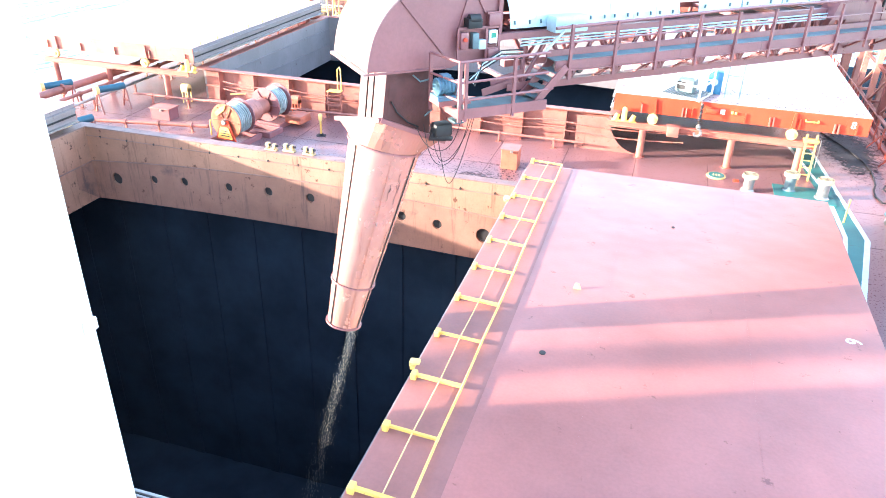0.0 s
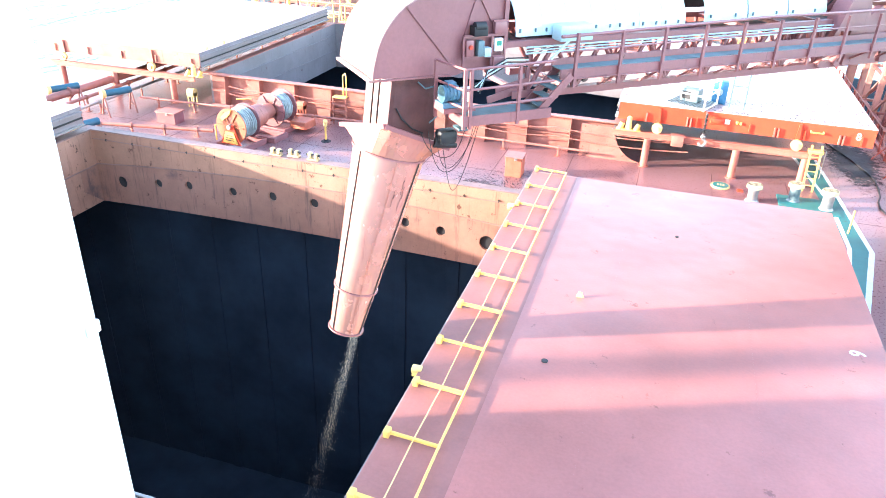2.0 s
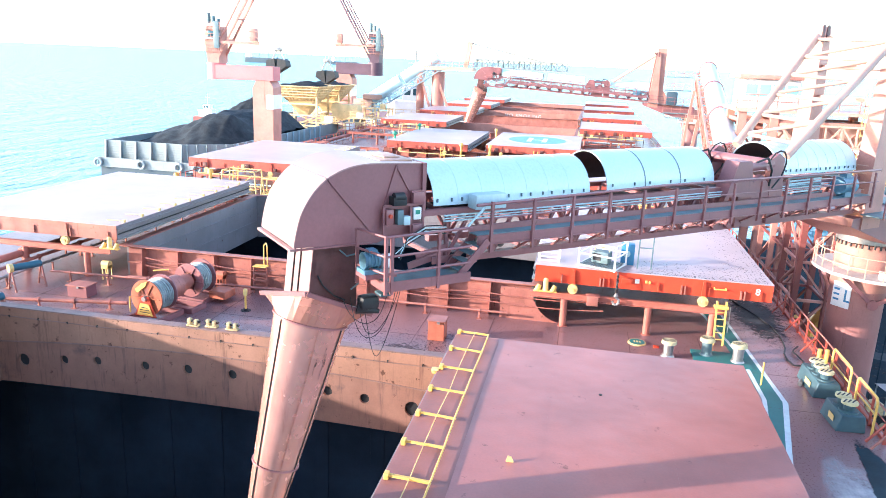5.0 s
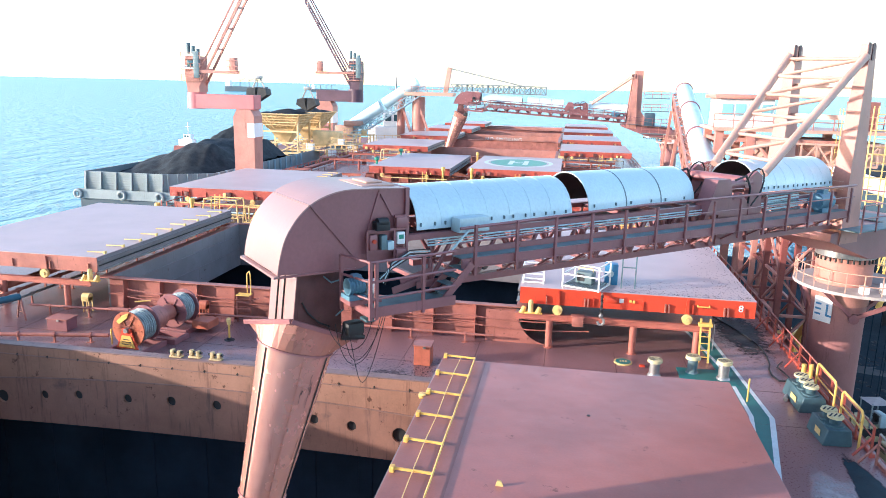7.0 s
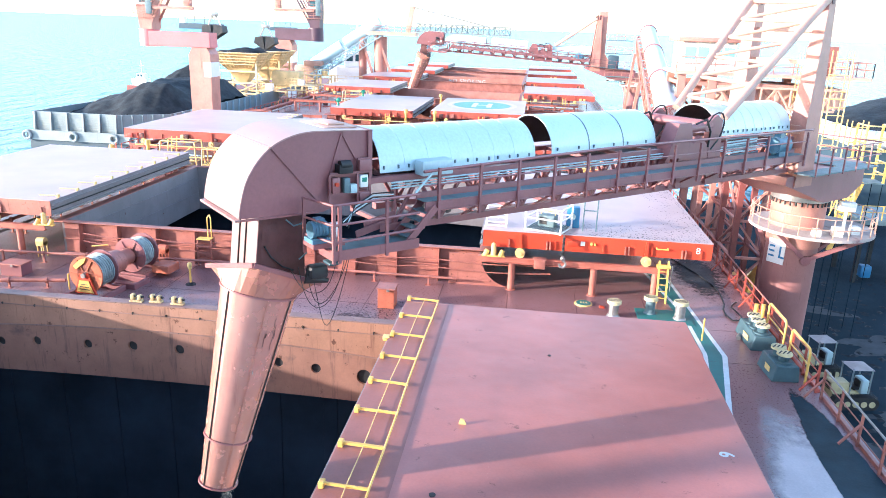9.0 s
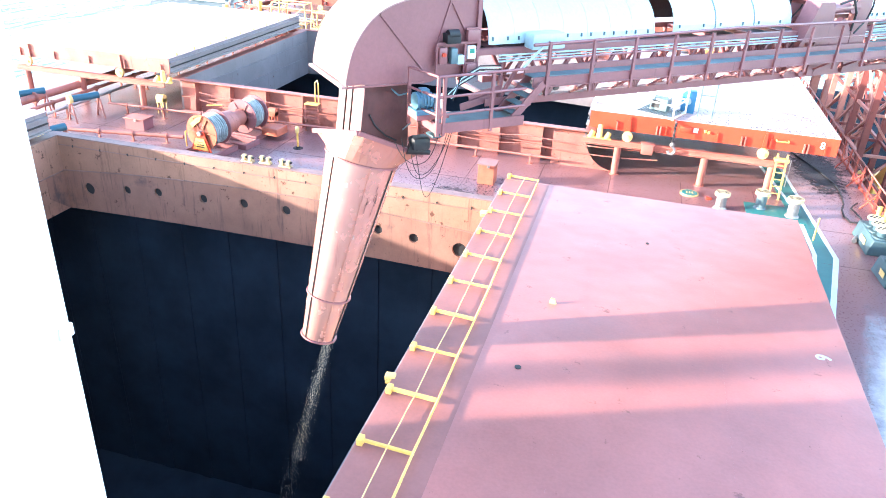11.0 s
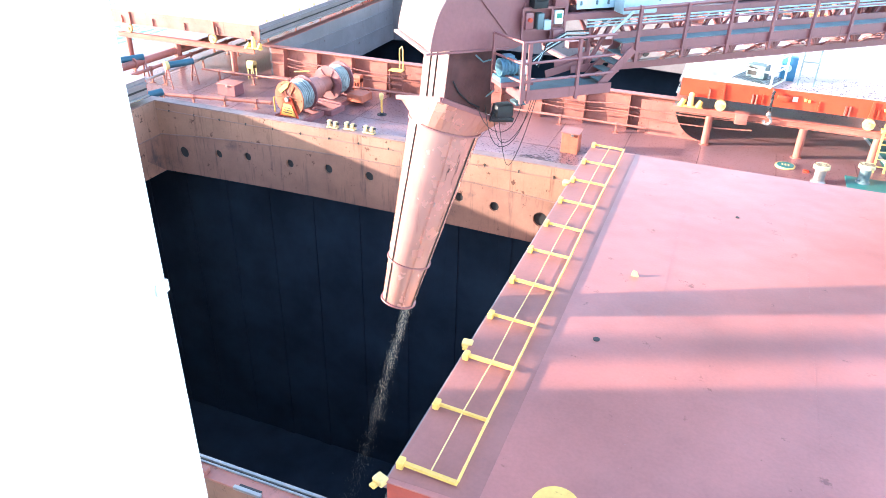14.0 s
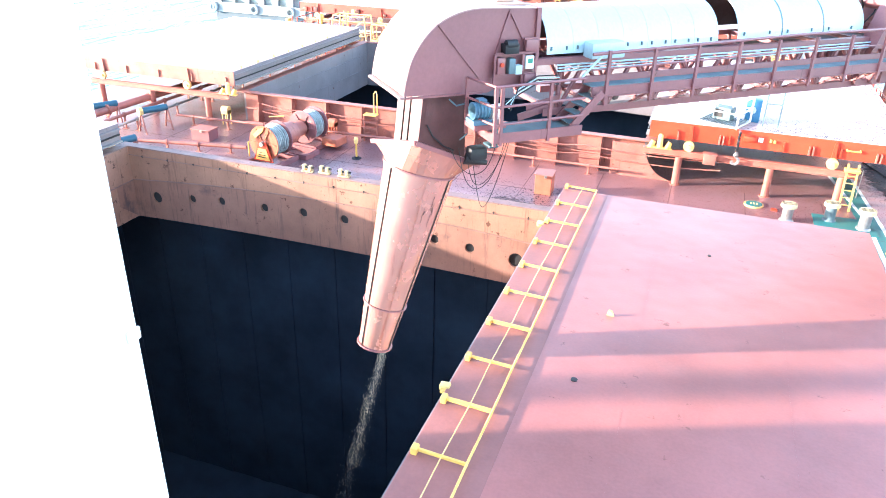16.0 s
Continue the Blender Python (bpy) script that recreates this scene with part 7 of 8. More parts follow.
def floating_crane(x, y, z0, arm_dx, mat_arm, lean, label, arm_top=9.5, size=1.0):
    """Pedestal, swung arm, slewing house and a steep lattice jib."""
    t = thing("floating_crane", at(x, y, z0) @ Matrix.Scale(size, 4), label, "crane", "floating cranes")
    b = (arm_top - z0) / size
    foot = (SEA_Z - z0) / size
    bm = NB()
    prism(bm, [(-1.8, -1.8, foot), (1.8, -1.8, foot), (2.0, -1.8, b - 3.6), (1.4, -1.8, b - 2.5), (-1.2, -1.8, b - 2.5), (-1.9, -1.8, b - 3.8)], (0, 3.6, 0))
    part("pedestal", bm, TOWER, t, smooth=False)
    bm = NB()
    span(bm, 0.75, 2.04, -1.84, 1.84, b - 7.4, b - 4.9)
    part("white_band", bm, WHITE, t)
    s = 1 if arm_dx > 0 else -1
    bm = NB()
    span(bm, min(-2.0 * s, arm_dx), max(-2.0 * s, arm_dx), -1.6, 1.6, b - 2.5, b, 0.1)
    part("arm", bm, mat_arm, t, smooth=False)
    bm = NB()
    rod(bm, (arm_dx, 0, b - 2.6), (arm_dx, 0, b + 0.3), 1.7, seg=24)
    part("arm_end", bm, mat_arm, t)
    bm = NB()
    prism(bm, [(arm_dx - 1.0, -1.4, b + 0.3), (arm_dx + 1.2, -1.4, b + 0.3), (arm_dx + 1.4, -1.4, b + 4.0), (arm_dx + 1.3, -1.4, b + 6.6), (arm_dx - 1.2, -1.4, b + 6.6), (arm_dx - 1.4, -1.4, b + 3.5)], (0, 3.2, 0))
    part("slewing_house", bm, mat_arm if s > 0 else TOWER, t, smooth=False)
    for k in range(3):
        bm = NB()
        rod(bm, (arm_dx - 1.0 + 0.9 * k, -0.5, b + 7.0), (arm_dx - 1.0 + 0.9 * k, -0.5, b + 8.9 - 0.5 * k), 0.36, seg=12)
        part("exhaust_pipe", bm, GRATE, t)
    for q in (-1.3, 1.3):
        bm = NB()
        bar(bm, (arm_dx + 1.0 * lean, q, b + 1.2), (arm_dx + 13.0 * lean, q * 0.6, b + 22.0), 0.34)
        part("jib_leg", bm, TOWER if s < 0 else SHIP_DARK, t)
        bm = NB()
        bar(bm, (arm_dx + 1.4 * lean, q, b + 4.2), (arm_dx + 12.2 * lean, q * 0.6, b + 23.0), 0.24)
        part("jib_leg", bm, TOWER if s < 0 else SHIP_DARK, t)
    for k in range(5):
        u = 0.15 + 0.17 * k
        bm = NB()
        xx, zz = arm_dx + lean * (1.0 + 12.0 * u), b + 1.2 + 20.8 * u
        bar(bm, (xx, -1.2, zz), (xx, 1.2, zz), 0.3)
        part("jib_brace", bm, TOWER, t)
    for k in range(3):
        bm = NB()
        span(bm, arm_dx - 1.7, arm_dx + 1.7, -1.8, 1.8, b + 2.2 + 1.9 * k, b + 2.3 + 1.9 * k)
        part("gallery", bm, TOWER, t, smooth=False)
    bm = NB()
    span(bm, arm_dx - 0.7, arm_dx + 0.7, -1.75, -1.4, b + 4.6, b + 5.8, 0.05)
    part("machine_window", bm, PANE, t)
    bm = NB()
    span(bm, arm_dx - 1.5, arm_dx + 1.0, -1.7, 1.9, b + 4.3, b + 4.9, 0.05)
    part("white_band", bm, WHITE, t)
    bm = NB()
    span(bm, arm_dx + 0.5, arm_dx + 1.6, -1.9, -1.2, b + 2.8, b + 7.4, 0.1)
    part("winch_cabinet", bm, GRATE, t)
    for k in range(3):
        railing(t, [(arm_dx - 1.8, -1.85), (arm_dx + 1.8, -1.85)], b + 2.3 + 1.9 * k, TOWER)
    for u in (0.0, 1.0, 2.0):
        bm = NB()
        bar(bm, (arm_dx + 8.0 * lean - 1.0, -2.2, b + 3.9 + u), (arm_dx + 8.0 * lean + 1.0, -2.2, b + 3.9 + u), 0.12)
        part("cab_rail", bm, TOWER, t)
    bm = NB()
    bar(bm, (arm_dx, -1.5, b + 3.9), (arm_dx + 9.0 * lean, -1.5, b + 3.9), 0.4, 0.5)
    part("cab_beam", bm, TOWER, t)
    bm = NB()
    span(bm, arm_dx + 8.0 * lean - 0.6, arm_dx + 8.0 * lean + 0.6, -2.1, -0.9, b + 4.2, b + 6.4, 0.08)
    part("operator_cab", bm, TOWER, t)


floating_crane(-39.1, 85.7, 2.28, -9.6, ORANGE2, 1, "salmon crane with a swung arm standing beside the barge", 10.236, 0.68)
floating_crane(-56.0, 166, -2.2, 7.0, SHIP_DARK, -1, "second floating crane with shade painted on its arm, steep jib", 10.4)


def grab(x, y, z, label):
    t = thing("clamshell_grab", at(x, y, z), label, "grab", "clamshell grabs")
    for s in (-1, 1):
        bm = NB()
        prism(bm, [(0, -1.1, 0.2), (s * 1.9, -1.1, 1.4), (s * 1.7, -1.1, 2.4), (s * 0.3, -1.1, 2.6)], (0, 2.2, 0))
        part("jaw", bm, BLACK, t, smooth=False)
        bm = NB()
        bar(bm, (s * 1.2, 0, 2.3), (s * 0.3, 0, 4.2), 0.22)
        part("arm", bm, STEEL, t)
    bm = NB()
    span(bm, -0.6, 0.6, -0.6, 0.6, 4.0, 4.6, 0.1)
    part("head", bm, STEEL, t)
    for s in (-0.3, 0.3):
        bm = NB()
        rod(bm, (s, 0, 4.6), (s, 0, 26.0), 0.05, seg=6)
        part("hoist_rope", bm, STEEL, t)


grab(-54.3, 124, 8.3, "black clamshell grab hanging from its hoist ropes")
grab(-47.8, 131, 6.6, "clamshell grab hanging over the yellow hopper")


def hopper(x, y, label):
    t = thing("grid_hopper", at(x, y, -2.2), label, "hopper", "grid hoppers")
    T, Bt, hz, lz = 4.3, 2.5, 8.6, 5.9
    for a, c in (((-1, -1), (1, -1)), ((1, -1), (1, 1)), ((1, 1), (-1, 1)), ((-1, 1), (-1, -1))):
        bm = NB()
        v = [bm.verts.new(p) for p in ((a[0] * Bt, a[1] * Bt, lz), (c[0] * Bt, c[1] * Bt, lz), (c[0] * T, c[1] * T, hz), (a[0] * T, a[1] * T, hz))]
        bm.faces.new(v)
        bmesh.ops.solidify(bm, geom=list(bm.faces), thickness=0.08)
        part("hopper_plate", bm, CREAM, t, smooth=False)
        for k in range(9):
            u = k / 8
            bm = NB()
            p = Vector((a[0] * Bt, a[1] * Bt, lz)).lerp(Vector((c[0] * Bt, c[1] * Bt, lz)), u)
            q = Vector((a[0] * T, a[1] * T, hz)).lerp(Vector((c[0] * T, c[1] * T, hz)), u)
            bar(bm, p * 1.01, Vector((q.x * 1.015, q.y * 1.015, q.z)), 0.16)
            part("upright_rib", bm, CREAM, t)
        for k in range(5):
            u = 0.25 + k / 5.5
            w = Bt + (T - Bt) * u + 0.08
            bm = NB()
            bar(bm, (a[0] * w, a[1] * w, lz + (hz - lz) * u), (c[0] * w, c[1] * w, lz + (hz - lz) * u), 0.16)
            part("level_rib", bm, CREAM, t)
    for a in ((-1, -1), (1, -1), (1, 1), (-1, 1)):
        bm = NB()
        bar(bm, (a[0] * 3.4, a[1] * 3.0, 0), (a[0] * 3.4, a[1] * 3.0, 7.3), 0.3)
        part("leg", bm, CREAM, t)
        bm = NB()
        bar(bm, (a[0] * 3.4, a[1] * 3.0, 0.3), (-a[0] * 3.4, a[1] * 3.0, 3.4), 0.2)
        part("brace", bm, CREAM, t)
    bm = NB()
    bmesh.ops.create_cone(bm, cap_ends=True, segments=4, radius1=1.1, radius2=3.45, depth=2.6, matrix=Matrix.Translation((0, 0, 4.62)) @ Matrix.Rotation(radians(45), 4, "Z"))
    part("outlet_chute", bm, CREAM, t, smooth=False)
    for z in (5.4, 3.4, 1.6):
        for s in (-3.0, 3.0):
            bm = NB()
            bar(bm, (-3.4, s, z), (3.4, s, z), 0.28)
            part("beam", bm, CREAM, t)
    bm = NB()
    rg = random.Random(int(y))
    g = {}
    for m in range(17):
        for k in range(17):
            u, v = m / 8 - 1, k / 8 - 1
            rise = 0.75 * (1 - max(abs(u), abs(v)) ** 2) * (1 + 0.5 * math.sin(3 * u + 1.3) * math.cos(4 * v)) + rg.uniform(-0.12, 0.12)
            g[m, k] = bm.verts.new((4.1 * u, 4.1 * v, hz - 0.3 + rise))
    for m in range(16):
        for k in range(16):
            bm.faces.new((g[m, k], g[m + 1, k], g[m + 1, k + 1], g[m, k + 1]))
    part("coal_fill", bm, COAL, t)


hopper(-51.6, 129.5, "cream yellow grid hopper on legs filled with coal")
hopper(-51.4, 141.0, "second cream yellow grid hopper on legs filled with coal")
t = thing("belt_feeder", at(0, 0, 0), "cream yellow belt feeder running from the hoppers", "conveyor")
lattice(t, (-50, 133, 0.2), (-31, 137, 0.2), 1.4, 1.3, 14, CREAM, 0.14)
lattice(t, (-44, 128, -0.8), (-30, 126, -1.2), 1.2, 1.2, 12, TOWER, 0.14)
bm = NB()
span(bm, -47, -42, 131, 134, 0.6, 3.2, 0.1)
part("drive_house", bm, CREAM, t)
bm = NB()
span(bm, -43.5, -38.5, 129.5, 131, -2.2, 0.2, 0.1)
part("drive_house", bm, CREAM, t)
railing(t, [(-66, 118.5), (-38, 118.5), (-37.5, 160)], -2.2, FADED)
railing(t, [(-47, 131), (-31, 134)], 1.6, CREAM)

# white inclined conveyor and its tower beyond the port hatches
t = thing("inclined_conveyor", at(0, 0, 0), "white inclined tube conveyor rising to a steel tower", "conveyor")
p0, p1 = Vector((-46.5, 150, 2.6)), Vector((-30.5, 150, 13.0))
bm = NB()
rod(bm, p0.lerp(p1, 0.1), p0.lerp(p1, 0.48), 1.2, seg=24)
rod(bm, p0.lerp(p1, 0.52), p0.lerp(p1, 0.96), 1.2, seg=24)
part("tube", bm, HOOD, t)
# Flat black discs stand for the unlit openings of the tubes.
for u in (0.1, 0.52):
    bm = NB()
    q = p0.lerp(p1, u)
    rod(bm, q - (p1 - p0).normalized() * 0.03, q + (p1 - p0).normalized() * 0.02, 1.1, seg=24)
    part("tube_mouth", bm, BLACK, t)
bm = NB()
span(bm, -48.5, -44.5, 148.6, 151.4, 0.2, 3.4, 0.15)
span(bm, -46.5, -42.5, 148.4, 150.4, 3.4, 4.4, 0.1)
part("feed_house", bm, PORTAL, t)
lattice(t, p0 + Vector((1.2, -1, -1.7)), p1 + Vector((1.2, -1, -1.7)), 1.2, 1.3, 18, SHIP_GREY, 0.14)
for x in (-34.6, -30.9):
    bm = NB()
    rod(bm, (x, 150, -8), (x, 150, 9.6), 1.35 if x > -32 else 0.8, seg=20)
    part("pillar", bm, TOWER, t)
bm = NB()
span(bm, -33.5, -23.5, 148, 152, 9.9, 10.6)
part("platform", bm, PORTAL, t, smooth=False)
railing(t, [(-33.5, 148), (-23.5, 148)], 10.6, TOWER)
bm = NB()
bar(bm, (-25.2, 149, 10.6), (-24.4, 149, 15.6), 0.9)
part("mast", bm, PORTAL, t)
bm = NB()
bar(bm, (-24.4, 149, 15.4), (-9.5, 149, 12.2), 0.25)
part("stay", bm, STEEL, t)
lattice(t, (-24, 149, 11.6), (-5, 149, 11.4), 1.4, 1.5, 18, GALV, 0.14)
for p, q in (((-31.5, 149, 9.8), (-27.5, 149, 0)), ((-34.6, 149, 9), (-31.5, 149, 0))):
    bm = NB()
    bar(bm, p, q, 0.45)
    part("brace", bm, TOWER, t)


def tug(x, y, k, hull, top, label):
    t = thing("tug_boat", Matrix.Translation((x, y, SEA_Z)) @ Matrix.Scale(k, 4), label, "boat", "boats")
    bm = NB()
    prism(bm, [(-5, -1.8, 0), (4, -1.8, 0), (5.6, 0, 0), (4, 1.8, 0), (-5, 1.8, 0)], (0.3, 0, 2.4))
    part("hull", bm, hull, t, smooth=False)
    bm = NB()
    span(bm, -3.2, 1.6, -1.4, 1.4, 2.4, 4.6, 0.1)
    part("deck_house", bm, top, t, smooth=False)
    bm = NB()
    span(bm, -1.6, 0.9, -1.1, 1.1, 4.6, 6.2, 0.1)
    wh = part("wheelhouse", bm, WHITE, t, smooth=False)
    for s in (-1.0, 0.0):
        bm = NB()
        span(bm, s - 0.35, s + 0.35, -1.14, -1.1, 5.2, 5.9)
        part("window_pane", bm, PANE, wh)
    bm = NB()
    rod(bm, (-0.4, 0, 6.2), (-0.4, 0, 10.0), 0.09, seg=8)
    bar(bm, (-1.2, 0, 8.6), (0.4, 0, 8.6), 0.08)
    part("mast", bm, STEEL, t)


tug(-104, 190, 0.85, HULL, WHITE, "small red and white tug on the water beyond the barge")
tug(-41, 176, 2.2, WHITE, WHITE, "white harbour vessel beyond the cranes")


def cargo_ship(x, y, k, label):
    t = thing("cargo_ship", Matrix.Translation((x, y, SEA_Z)) @ Matrix.Scale(k, 4), label, "ship", "distant ships")
    # Blue grey hull and derricks carry the distance haze in their colour.
    bm = NB()
    prism(bm, [(-48, -8, 0), (50, -8, 0), (62, 0, 0), (50, 8, 0), (-48, 8, 0)], (2, 0, 12))
    part("hull", bm, FAR_GREY, t, smooth=False)
    bm = NB()
    span(bm, -46, -34, -7, 7, 12, 28)
    span(bm, -42, -39, -2, 2, 28, 36)
    part("bridge", bm, WHITE, t, smooth=False)
    for s in (-10, 14, 36):
        bm = NB()
        bar(bm, (s, 0, 12), (s, 0, 30), 1.2)
        bar(bm, (s, 0, 26), (s + 14, 0, 32), 0.8)
        part("derrick", bm, FAR_GREY, t)


cargo_ship(-690, 1500, 0.85, "hazy blue grey cargo ship at anchor on the horizon")
cargo_ship(-600, 1750, 0.6, "small hazy cargo ship on the horizon")

# starboard neighbour: barge with white coaming and coal
t = thing("coal_barge", at(46, 96, 0), "pale barge with rounded white coaming and coal", "barge")
bm = NB()
span(bm, -9, 30, -8, 40, -9, 0.4)
part("hull", bm, FAR_GREY, t, smooth=False)
bm = NB()
path(bm, [(-9, 36, 1.3), (-9, -6, 1.3), (-7, -8, 1.3), (30, -8, 1.3)], 1.0, 14)
part("coaming_roll", bm, WHITE, t)
heap(60, 114, 19, 18, 0.4, 5.0, 5.5, "black coal heaped in the starboard barge")
rng = random.Random(77)
flecks("coal_lumps", [(rng.uniform(13, 34), rng.uniform(16, 60), -6.62, q * 2.0, q * 1.2, q * 0.5) for q in [rng.uniform(0.03, 0.2) for _ in range(1200)]], COAL, "coal lumps strewn over the pontoon deck", "coal")
for k, (x, y, rx, ry) in enumerate(((18.5, 31, 2.2, 1.4), (21, 36, 2.6, 1.2), (24, 46, 3.0, 1.6), (16.5, 27, 1.6, 1.0), (20, 52, 2.8, 1.0), (28, 40, 3.0, 1.5))):
    blotch("dust_patch", x, y, rx, ry, -6.612, DUST2, "pale scraped dusty patch on the pontoon deck", "dust", 30 + k, rough=0.45)
# steel frame and blue machine further along the pontoon
t = thing("machine_frame", at(30.5, 59, -6.62), "dark steel machine frame with blue tanks on the pontoon", "machine frame")
for x in (-4, -1.3, 1.3, 4):
    for y in (0, 4):
        bm = NB()
        bar(bm, (x, y, 0), (x, y, 5.0), 0.3)
        part("post", bm, BLACK, t)
bm = NB()
span(bm, -4.6, 4.6, -0.6, 4.6, 4.9, 5.3)
part("deck", bm, GRATE, t)
for x in (-3.2, 0.0):
    bm = NB()
    span(bm, x, x + 0.8, 0.6, 1.4, 0.2, 1.2, 0.1)
    part("tank", bm, BLUE if x < -1 else GRATE, t)
railing(t, [(-4.6, -0.6), (4.6, -0.6)], 5.3, YELLOW)

# ---- fittings on the front of the orange cover ----
OCF = 33.065
t = thing("cover_fittings", at(0, OCF, 2.0), "yellow handle and small fittings on the orange cover side", "fittings")
bm = NB()
path(bm, [(6.15, 0, 0.45), (6.15, -0.12, 0.42), (6.65, -0.12, 0.42), (6.65, 0, 0.45)], 0.035, 8)
part("handle", bm, YELLOW, t)
bm = NB()
span(bm, 2.7, 2.9, -0.03, 0.0, 0.32, 0.52)
part("label_plate", bm, WHITE, t)
bm = NB()
span(bm, 2.1, 2.62, -0.12, 0.0, 0.3, 0.55, 0.02)
part("junction_box", bm, ORANGE, t)
for x, z in ((3.2, 0.42), (3.35, 0.4)):
    bm = NB()
    span(bm, x - 0.05, x + 0.05, -0.1, 0, z - 0.04, z + 0.08, 0.02)
    part("lug", bm, YELLOW, t)
for x in (1.15, 1.3, 4.75, 4.9, -0.6, 7.3, 7.45):
    bm = NB()
    span(bm, x - 0.03, x + 0.03, -0.12, 0, 0.02, 0.42)
    part("bracket", bm, FADED, t)
bm = NB()
rod(bm, (8.0, 0.02, 0.42), (8.0, -0.006, 0.42), 0.3, seg=28)
part("number_disc", bm, ORANGE, t)
t = thing("runway_stop", at(0.88, 32.85, 1.3), "red steel stop box hung on the cover runway", "stop box")
bm = NB()
span(bm, -0.26, 0.26, -0.3, 0.12, -0.12, 0.32, 0.03)
part("box", bm, FADED, t)
bm = NB()
span(bm, -0.3, 0.3, -0.33, 0.14, 0.32, 0.36, 0.01)
part("lid", bm, FADED, t)


# ---- clutter on the deck between the further hatches ----
def tube_gantry(x, y, w, d, h, mat, label):
    t = thing("tube_gantry", at(x, y), label, "gantry", "tube gantries")
    for px in (0, w):
        for py in (0, d):
            bm = NB()
            rod(bm, (px, py, 0), (px * 0.86 + w * 0.07, py * 0.8 + d * 0.1, h), 0.06, seg=8)
            part("leg", bm, mat, t)
    for z in (h * 0.45, h):
        k = z / h
        a, c = (w * 0.07 * k, d * 0.1 * k), (w - w * 0.07 * k, d - d * 0.1 * k)
        for p, q in (((a[0], a[1]), (c[0], a[1])), ((c[0], a[1]), (c[0], c[1])), ((c[0], c[1]), (a[0], c[1])), ((a[0], c[1]), (a[0], a[1]))):
            bm = NB()
            rod(bm, (*p, z), (*q, z), 0.05, seg=8)
            part("rail", bm, mat, t)
    bm = NB()
    bar(bm, (0, 0, 0.1), (w * 0.9, 0, h * 0.9), 0.07)
    part("brace", bm, mat, t)


tube_gantry(-28.7, 53.6, 3.2, 1.6, 2.6, PALE_YELLOW, "pale yellow tube gantry on the deck between hatches")
tube_gantry(-25.0, 53.2, 1.4, 1.2, 2.2, PALE_YELLOW, "small leaning pale yellow tube frame on the deck")
tube_gantry(-31.5, 78.2, 3.0, 1.4, 2.3, FADED, "faded red tube gantry between far hatches")
tube_gantry(-27.2, 104.0, 4.0, 2.0, 2.6, CREAM, "cream tube gantry beside the far hatches")


def deck_post(x, y, h, r, mat, label, head=None):
    t = thing("deck_post", at(x, y), label, "post", "deck posts")
    bm = NB()
    rod(bm, (0, 0, 0), (0, 0, h), r, seg=10)
    part("stem", bm, mat, t)
    bm = NB()
    rod(bm, (0, 0, h - 0.25), (0, 0, h + 0.1), r * 1.8, r * 1.5, seg=12)
    part("head", bm, head or mat, t)


for x, y, h in ((-30.2, 55.0, 2.3), (-13.7, 80.6, 2.9), (-10.5, 80.8, 2.9), (-33.2, 80.0, 1.5), (-23.3, 79.6, 1.4), (-12.8, 104.5, 2.6), (-34.5, 57.0, 1.4), (0.5, 79.8, 1.4), (-21.0, 105.5, 1.5)):
    deck_post(x, y, h, 0.14, YELLOW, "yellow steel post on the far deck")
for x, y in ((-22.0, 83.0), (-22.0, 95.6)):
    t = thing("cover_valve", at(x, y, 2.8), "green mushroom valve on the far hatch cover", "valve", "cover valves")
    bm = NB()
    rod(bm, (0, 0, 0), (0, 0, 0.5), 0.14, seg=12)
    part("stem", bm, GREEN, t)
    bm = NB()
    bmesh.ops.create_uvsphere(bm, u_segments=14, v_segments=8, radius=0.3, matrix=Matrix.Translation((0, 0, 0.6)) @ Matrix.Diagonal((1, 1, 0.8, 1)))
    part("dome", bm, GREEN, t)
rng = random.Random(31)
for y0, y1 in ((50.6, 57.0), (75.4, 80.6), (100.6, 107.6), (126.6, 133.0), (152.0, 158.0)):
    for k in range(9):
        x, y = rng.uniform(-34, 8.5), rng.uniform(y0 + 0.6, y1 - 0.6)
        w, h = rng.uniform(0.5, 1.5), rng.uniform(0.5, 1.3)
        steel_box("deck_box", x, y, w, rng.uniform(0.5, 1.0), h, rng.choice((FADED, RED_SIDE, GALV, ORANGE, CREAM)), FADED, "weathered steel deck box between the far hatches")
    t = thing("deck_railing", at(0, 0), "orange red pipe railing across the far deck", "railing", "deck railings")
    railing(t, [(-34.0, y0 + 0.8), (-23.5, y0 + 0.8)], 0, RED_SIDE)
    t = thing("deck_railing", at(0, 0), "orange red pipe railing across the far deck", "railing", "deck railings")
    railing(t, [(-21.5, y1 - 0.4), (-3.5, y1 - 0.4)], 0, FADED)
for y0, y1 in ((60, 108), (108, 156), (156, 204)):
    t = thing("deck_railing", at(0, 0), "orange red pipe railing along the port deck edge", "railing", "deck railings")
    railing(t, [(-35.4, y0), (-35.4, y1)], 0, RED_SIDE)
for y0 in (60, 100, 140):
    t = thing("deck_railing", at(0, 0), "orange red pipe railing along the starboard deck edge", "railing", "deck railings")
    railing(t, [(10.55, y0), (10.55, y0 + 39)], 0, RED_SIDE)
pipe_run([(-34.2, 60, 0.8), (-34.2, 210, 0.8)], 0.18, "thick red deck pipe along the far port deck", FADED, 5.0)
pipe_run([(-33.3, 60, 0.6), (-33.3, 210, 0.6)], 0.1, "thin pale deck pipe along the far port deck", STEEL, 5.0)


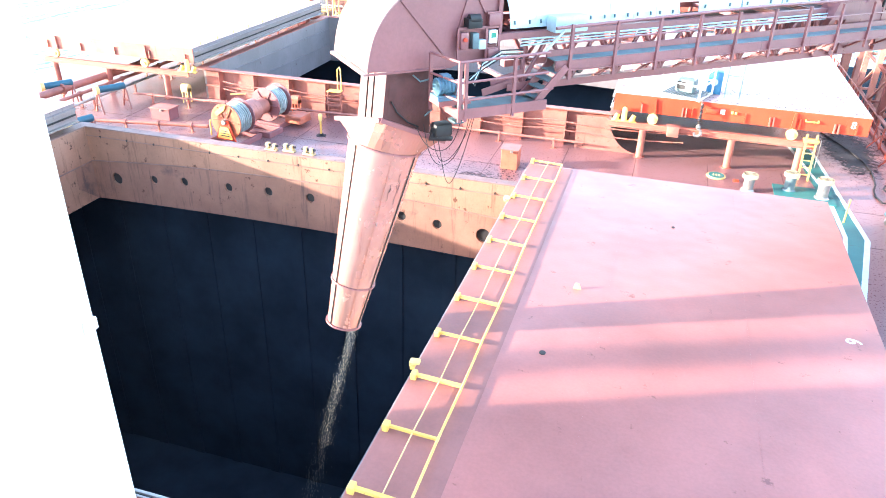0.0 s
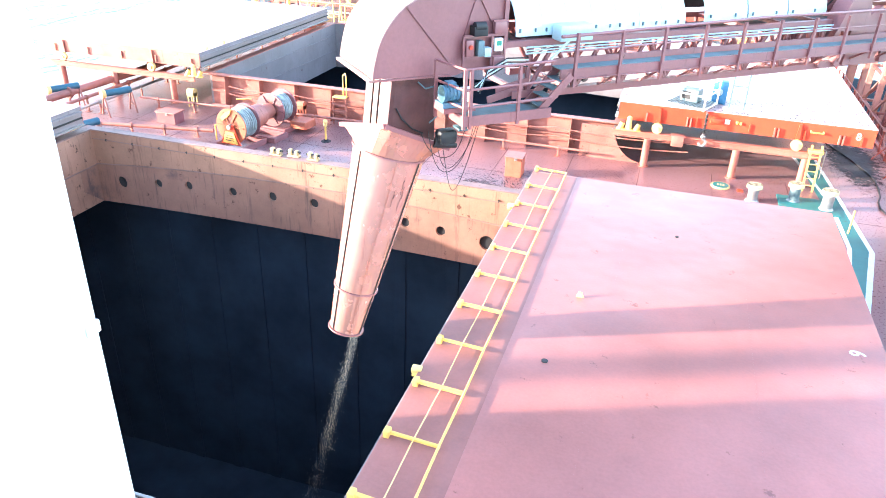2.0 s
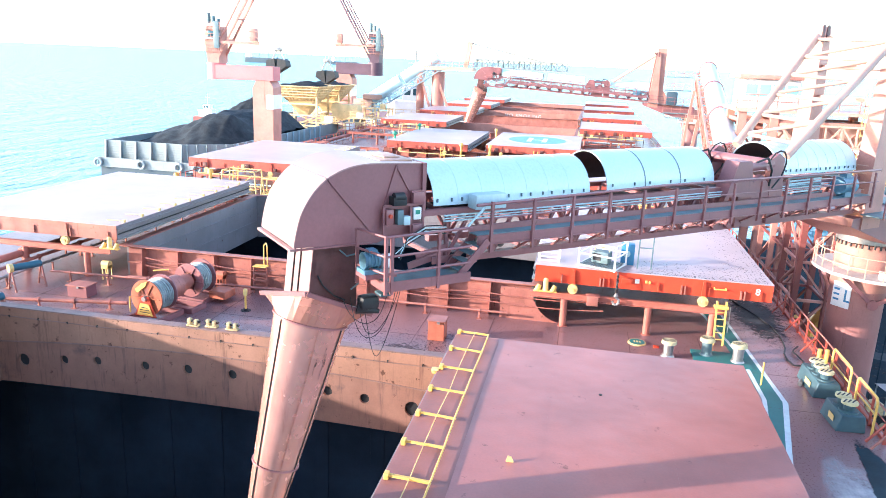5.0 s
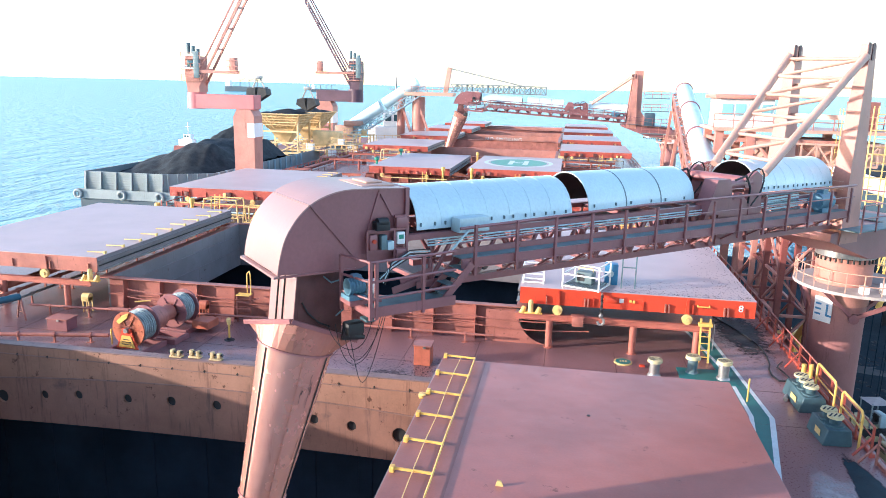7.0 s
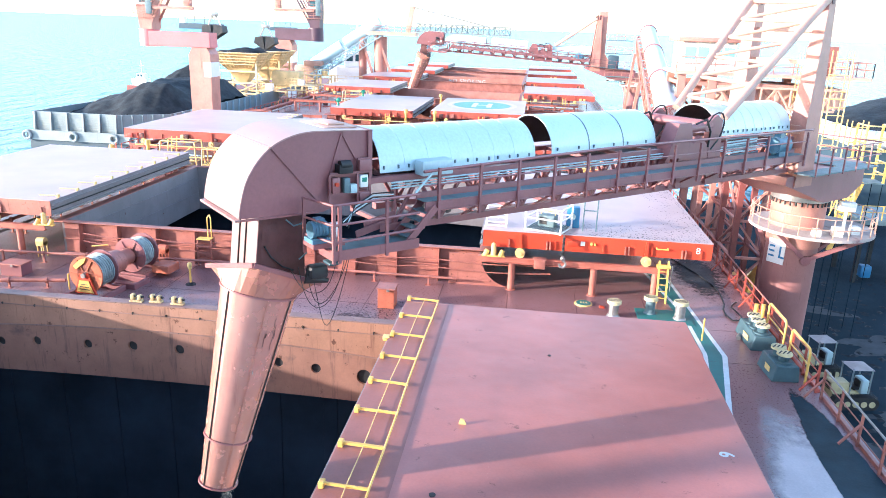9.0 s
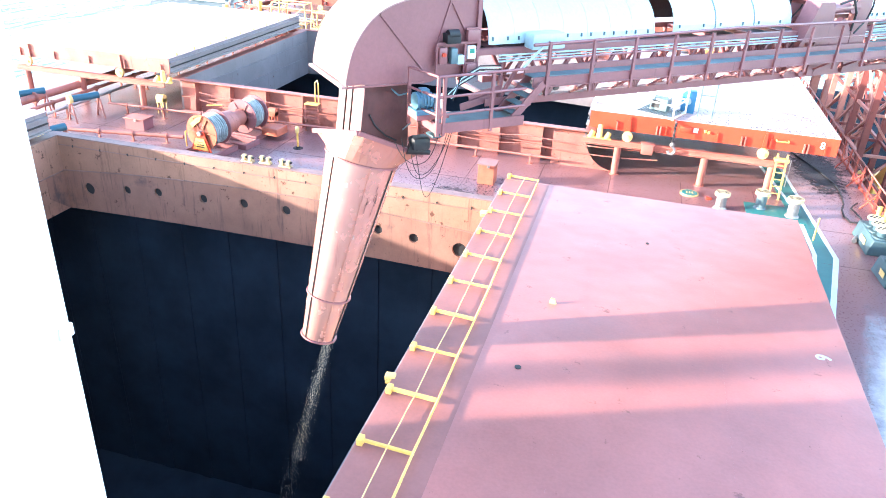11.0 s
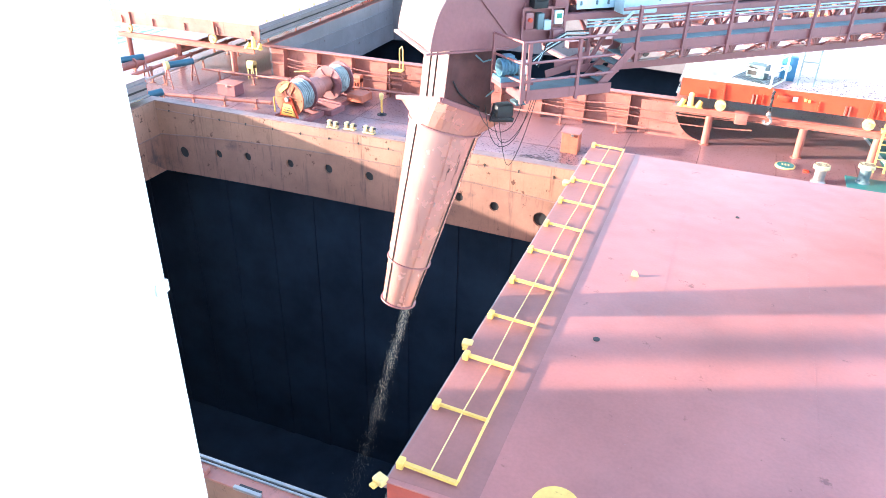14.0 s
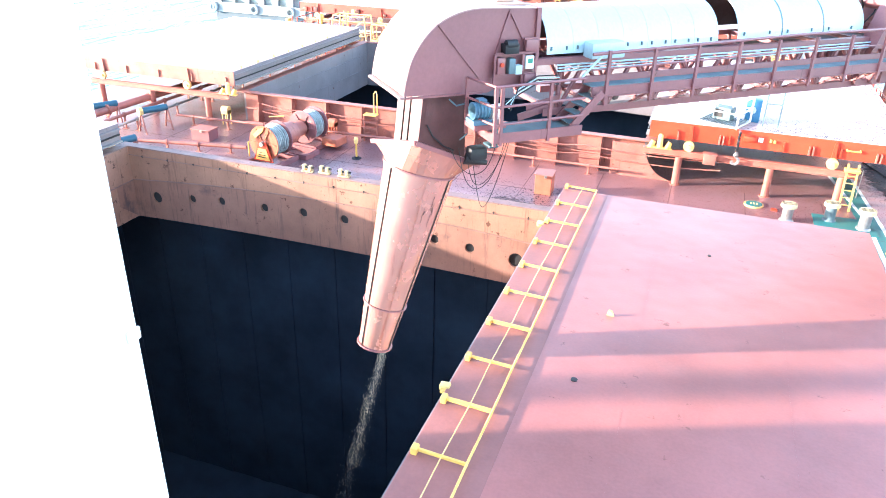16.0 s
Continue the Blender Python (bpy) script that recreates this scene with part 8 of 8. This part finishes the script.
# ---- platforms round the hoppers on the crane barge ----
def service_platform(x, y, w, d, z, mat, label, seed):
    t = thing("service_platform", at(x, y, -2.2), label, "platform", "service platforms")
    rg = random.Random(seed)
    h = z + 2.2
    for px in (0.2, w / 2, w - 0.2):
        for py in (0.2, d - 0.2):
            bm = NB()
            bar(bm, (px, py, 0), (px, py, h), 0.22)
            part("leg", bm, mat, t)
    for px in (0.2, w / 2):
        bm = NB()
        bar(bm, (px, 0.2, 0.2), (px + w / 2 - 0.2, 0.2, h - 0.2), 0.14)
        part("brace", bm, mat, t)
    bm = NB()
    span(bm, 0, w, 0, d, h, h + 0.15)
    part("deck", bm, mat, t, smooth=False)
    railing(t, [(0, d), (0, 0), (w, 0), (w, d)], h + 0.15, mat)
    for k in range(2):
        bm = NB()
        px, s = rg.uniform(0.4, w - 1.8), rg.uniform(0.8, 1.5)
        span(bm, px, px + s, 0.5 + 0.37 * k, 0.5 + 0.37 * k + s * 0.7, h + 0.15, h + 0.15 + s * 0.9, 0.05)
        part("machine_box", bm, rg.choice((CREAM, WHITE, GALV)), t)


for k, (x, y, w, d, z, mt) in enumerate(((-45.5, 119.5, 5.0, 2.5, 0.6, CREAM), (-39.5, 113.0, 4.0, 2.5, 0.2, TOWER), (-43.6, 137.5, 6.0, 3.0, 2.2, CREAM), (-41.0, 122.5, 4.5, 3.0, 1.4, CREAM), (-56.8, 119.2, 4.5, 2.5, -0.6, TOWER), (-40.0, 129.0, 3.5, 3.0, -0.2, WHITE))):
    service_platform(x, y, w, d, z, mt, "cream steel service platform with railings beside the hoppers" if mt == CREAM else "red and white service platform on the crane barge", 60 + k)


# ---- wheels, pipes, ladders and lugs along the fronts of the far covers ----
def cover_gear(x0, x1, y, seed):
    t = thing("cover_gear", at(x0, y), "pipes, brackets and yellow lugs before a far hatch cover", "fittings", "cover gear")
    rg = random.Random(seed)
    w = x1 - x0
    for z, r, mt in ((1.05, 0.07, PALE_BLUE), (0.7, 0.09, FADED), (1.72, 0.05, PALE_YELLOW)):
        a, c = rg.uniform(0.0, 0.25) * w, rg.uniform(0.75, 1.0) * w
        bm = NB()
        rod(bm, (a, -1.35, z), (c, -1.35, z), r, seg=8)
        part("pipe", bm, mt, t)
    k = 0.0
    while k < w:
        bm = NB()
        bar(bm, (k, -1.35, 0), (k, -1.35, 1.8), 0.09)
        part("stand", bm, rg.choice((FADED, RUNWAY, WEAR)), t)
        k += rg.uniform(0.9, 1.7)
    for k in range(7):
        x, h = rg.uniform(0.2, w - 0.4), rg.uniform(0.2, 0.5)
        bm = NB()
        span(bm, x, x + h, -0.16, 0.0, 2.05, 2.05 + h, 0.03)
        part("bracket", bm, rg.choice((WEAR, RED_SIDE, PALE_YELLOW, FADED)), t)
    for k in range(3):
        x, h = rg.uniform(0.3, w - 0.8), rg.uniform(0.4, 0.9)
        bm = NB()
        span(bm, x, x + h * 1.2, -1.9, -1.5, 0, h, 0.04)
        part("box", bm, rg.choice((PALE_BLUE, FADED, CREAM, WEAR)), t)
    x = rg.uniform(0.15, 0.8) * w
    for u in (-0.22, 0.22):
        bm = NB()
        bar(bm, (x + u, -1.55, 0), (x + u, -1.2, 2.5), 0.07)
        part("ladder_stile", bm, YELLOW, t)
    for k in range(7):
        bm = NB()
        rod(bm, (x - 0.22, -1.52 + 0.045 * k, 0.3 + 0.32 * k), (x + 0.22, -1.52 + 0.045 * k, 0.3 + 0.32 * k), 0.03, seg=6)
        part("ladder_rung", bm, YELLOW, t)


for k, (x0, x1, y) in enumerate(((-33.9, -23.2, 58.0), (-1.6, 8.9, 58.0), (-22.4, -13.0, 81.0), (-11.2, -0.7, 82.4), (-1.2, 9.3, 111.9), (-31.5, -21.2, 110.3), (-31.5, -21.2, 135.6), (-1.2, 9.3, 137.2), (-31.5, -21.2, 161.0), (-1.2, 9.3, 162.6))):
    cover_gear(x0, x1, y, 90 + k)
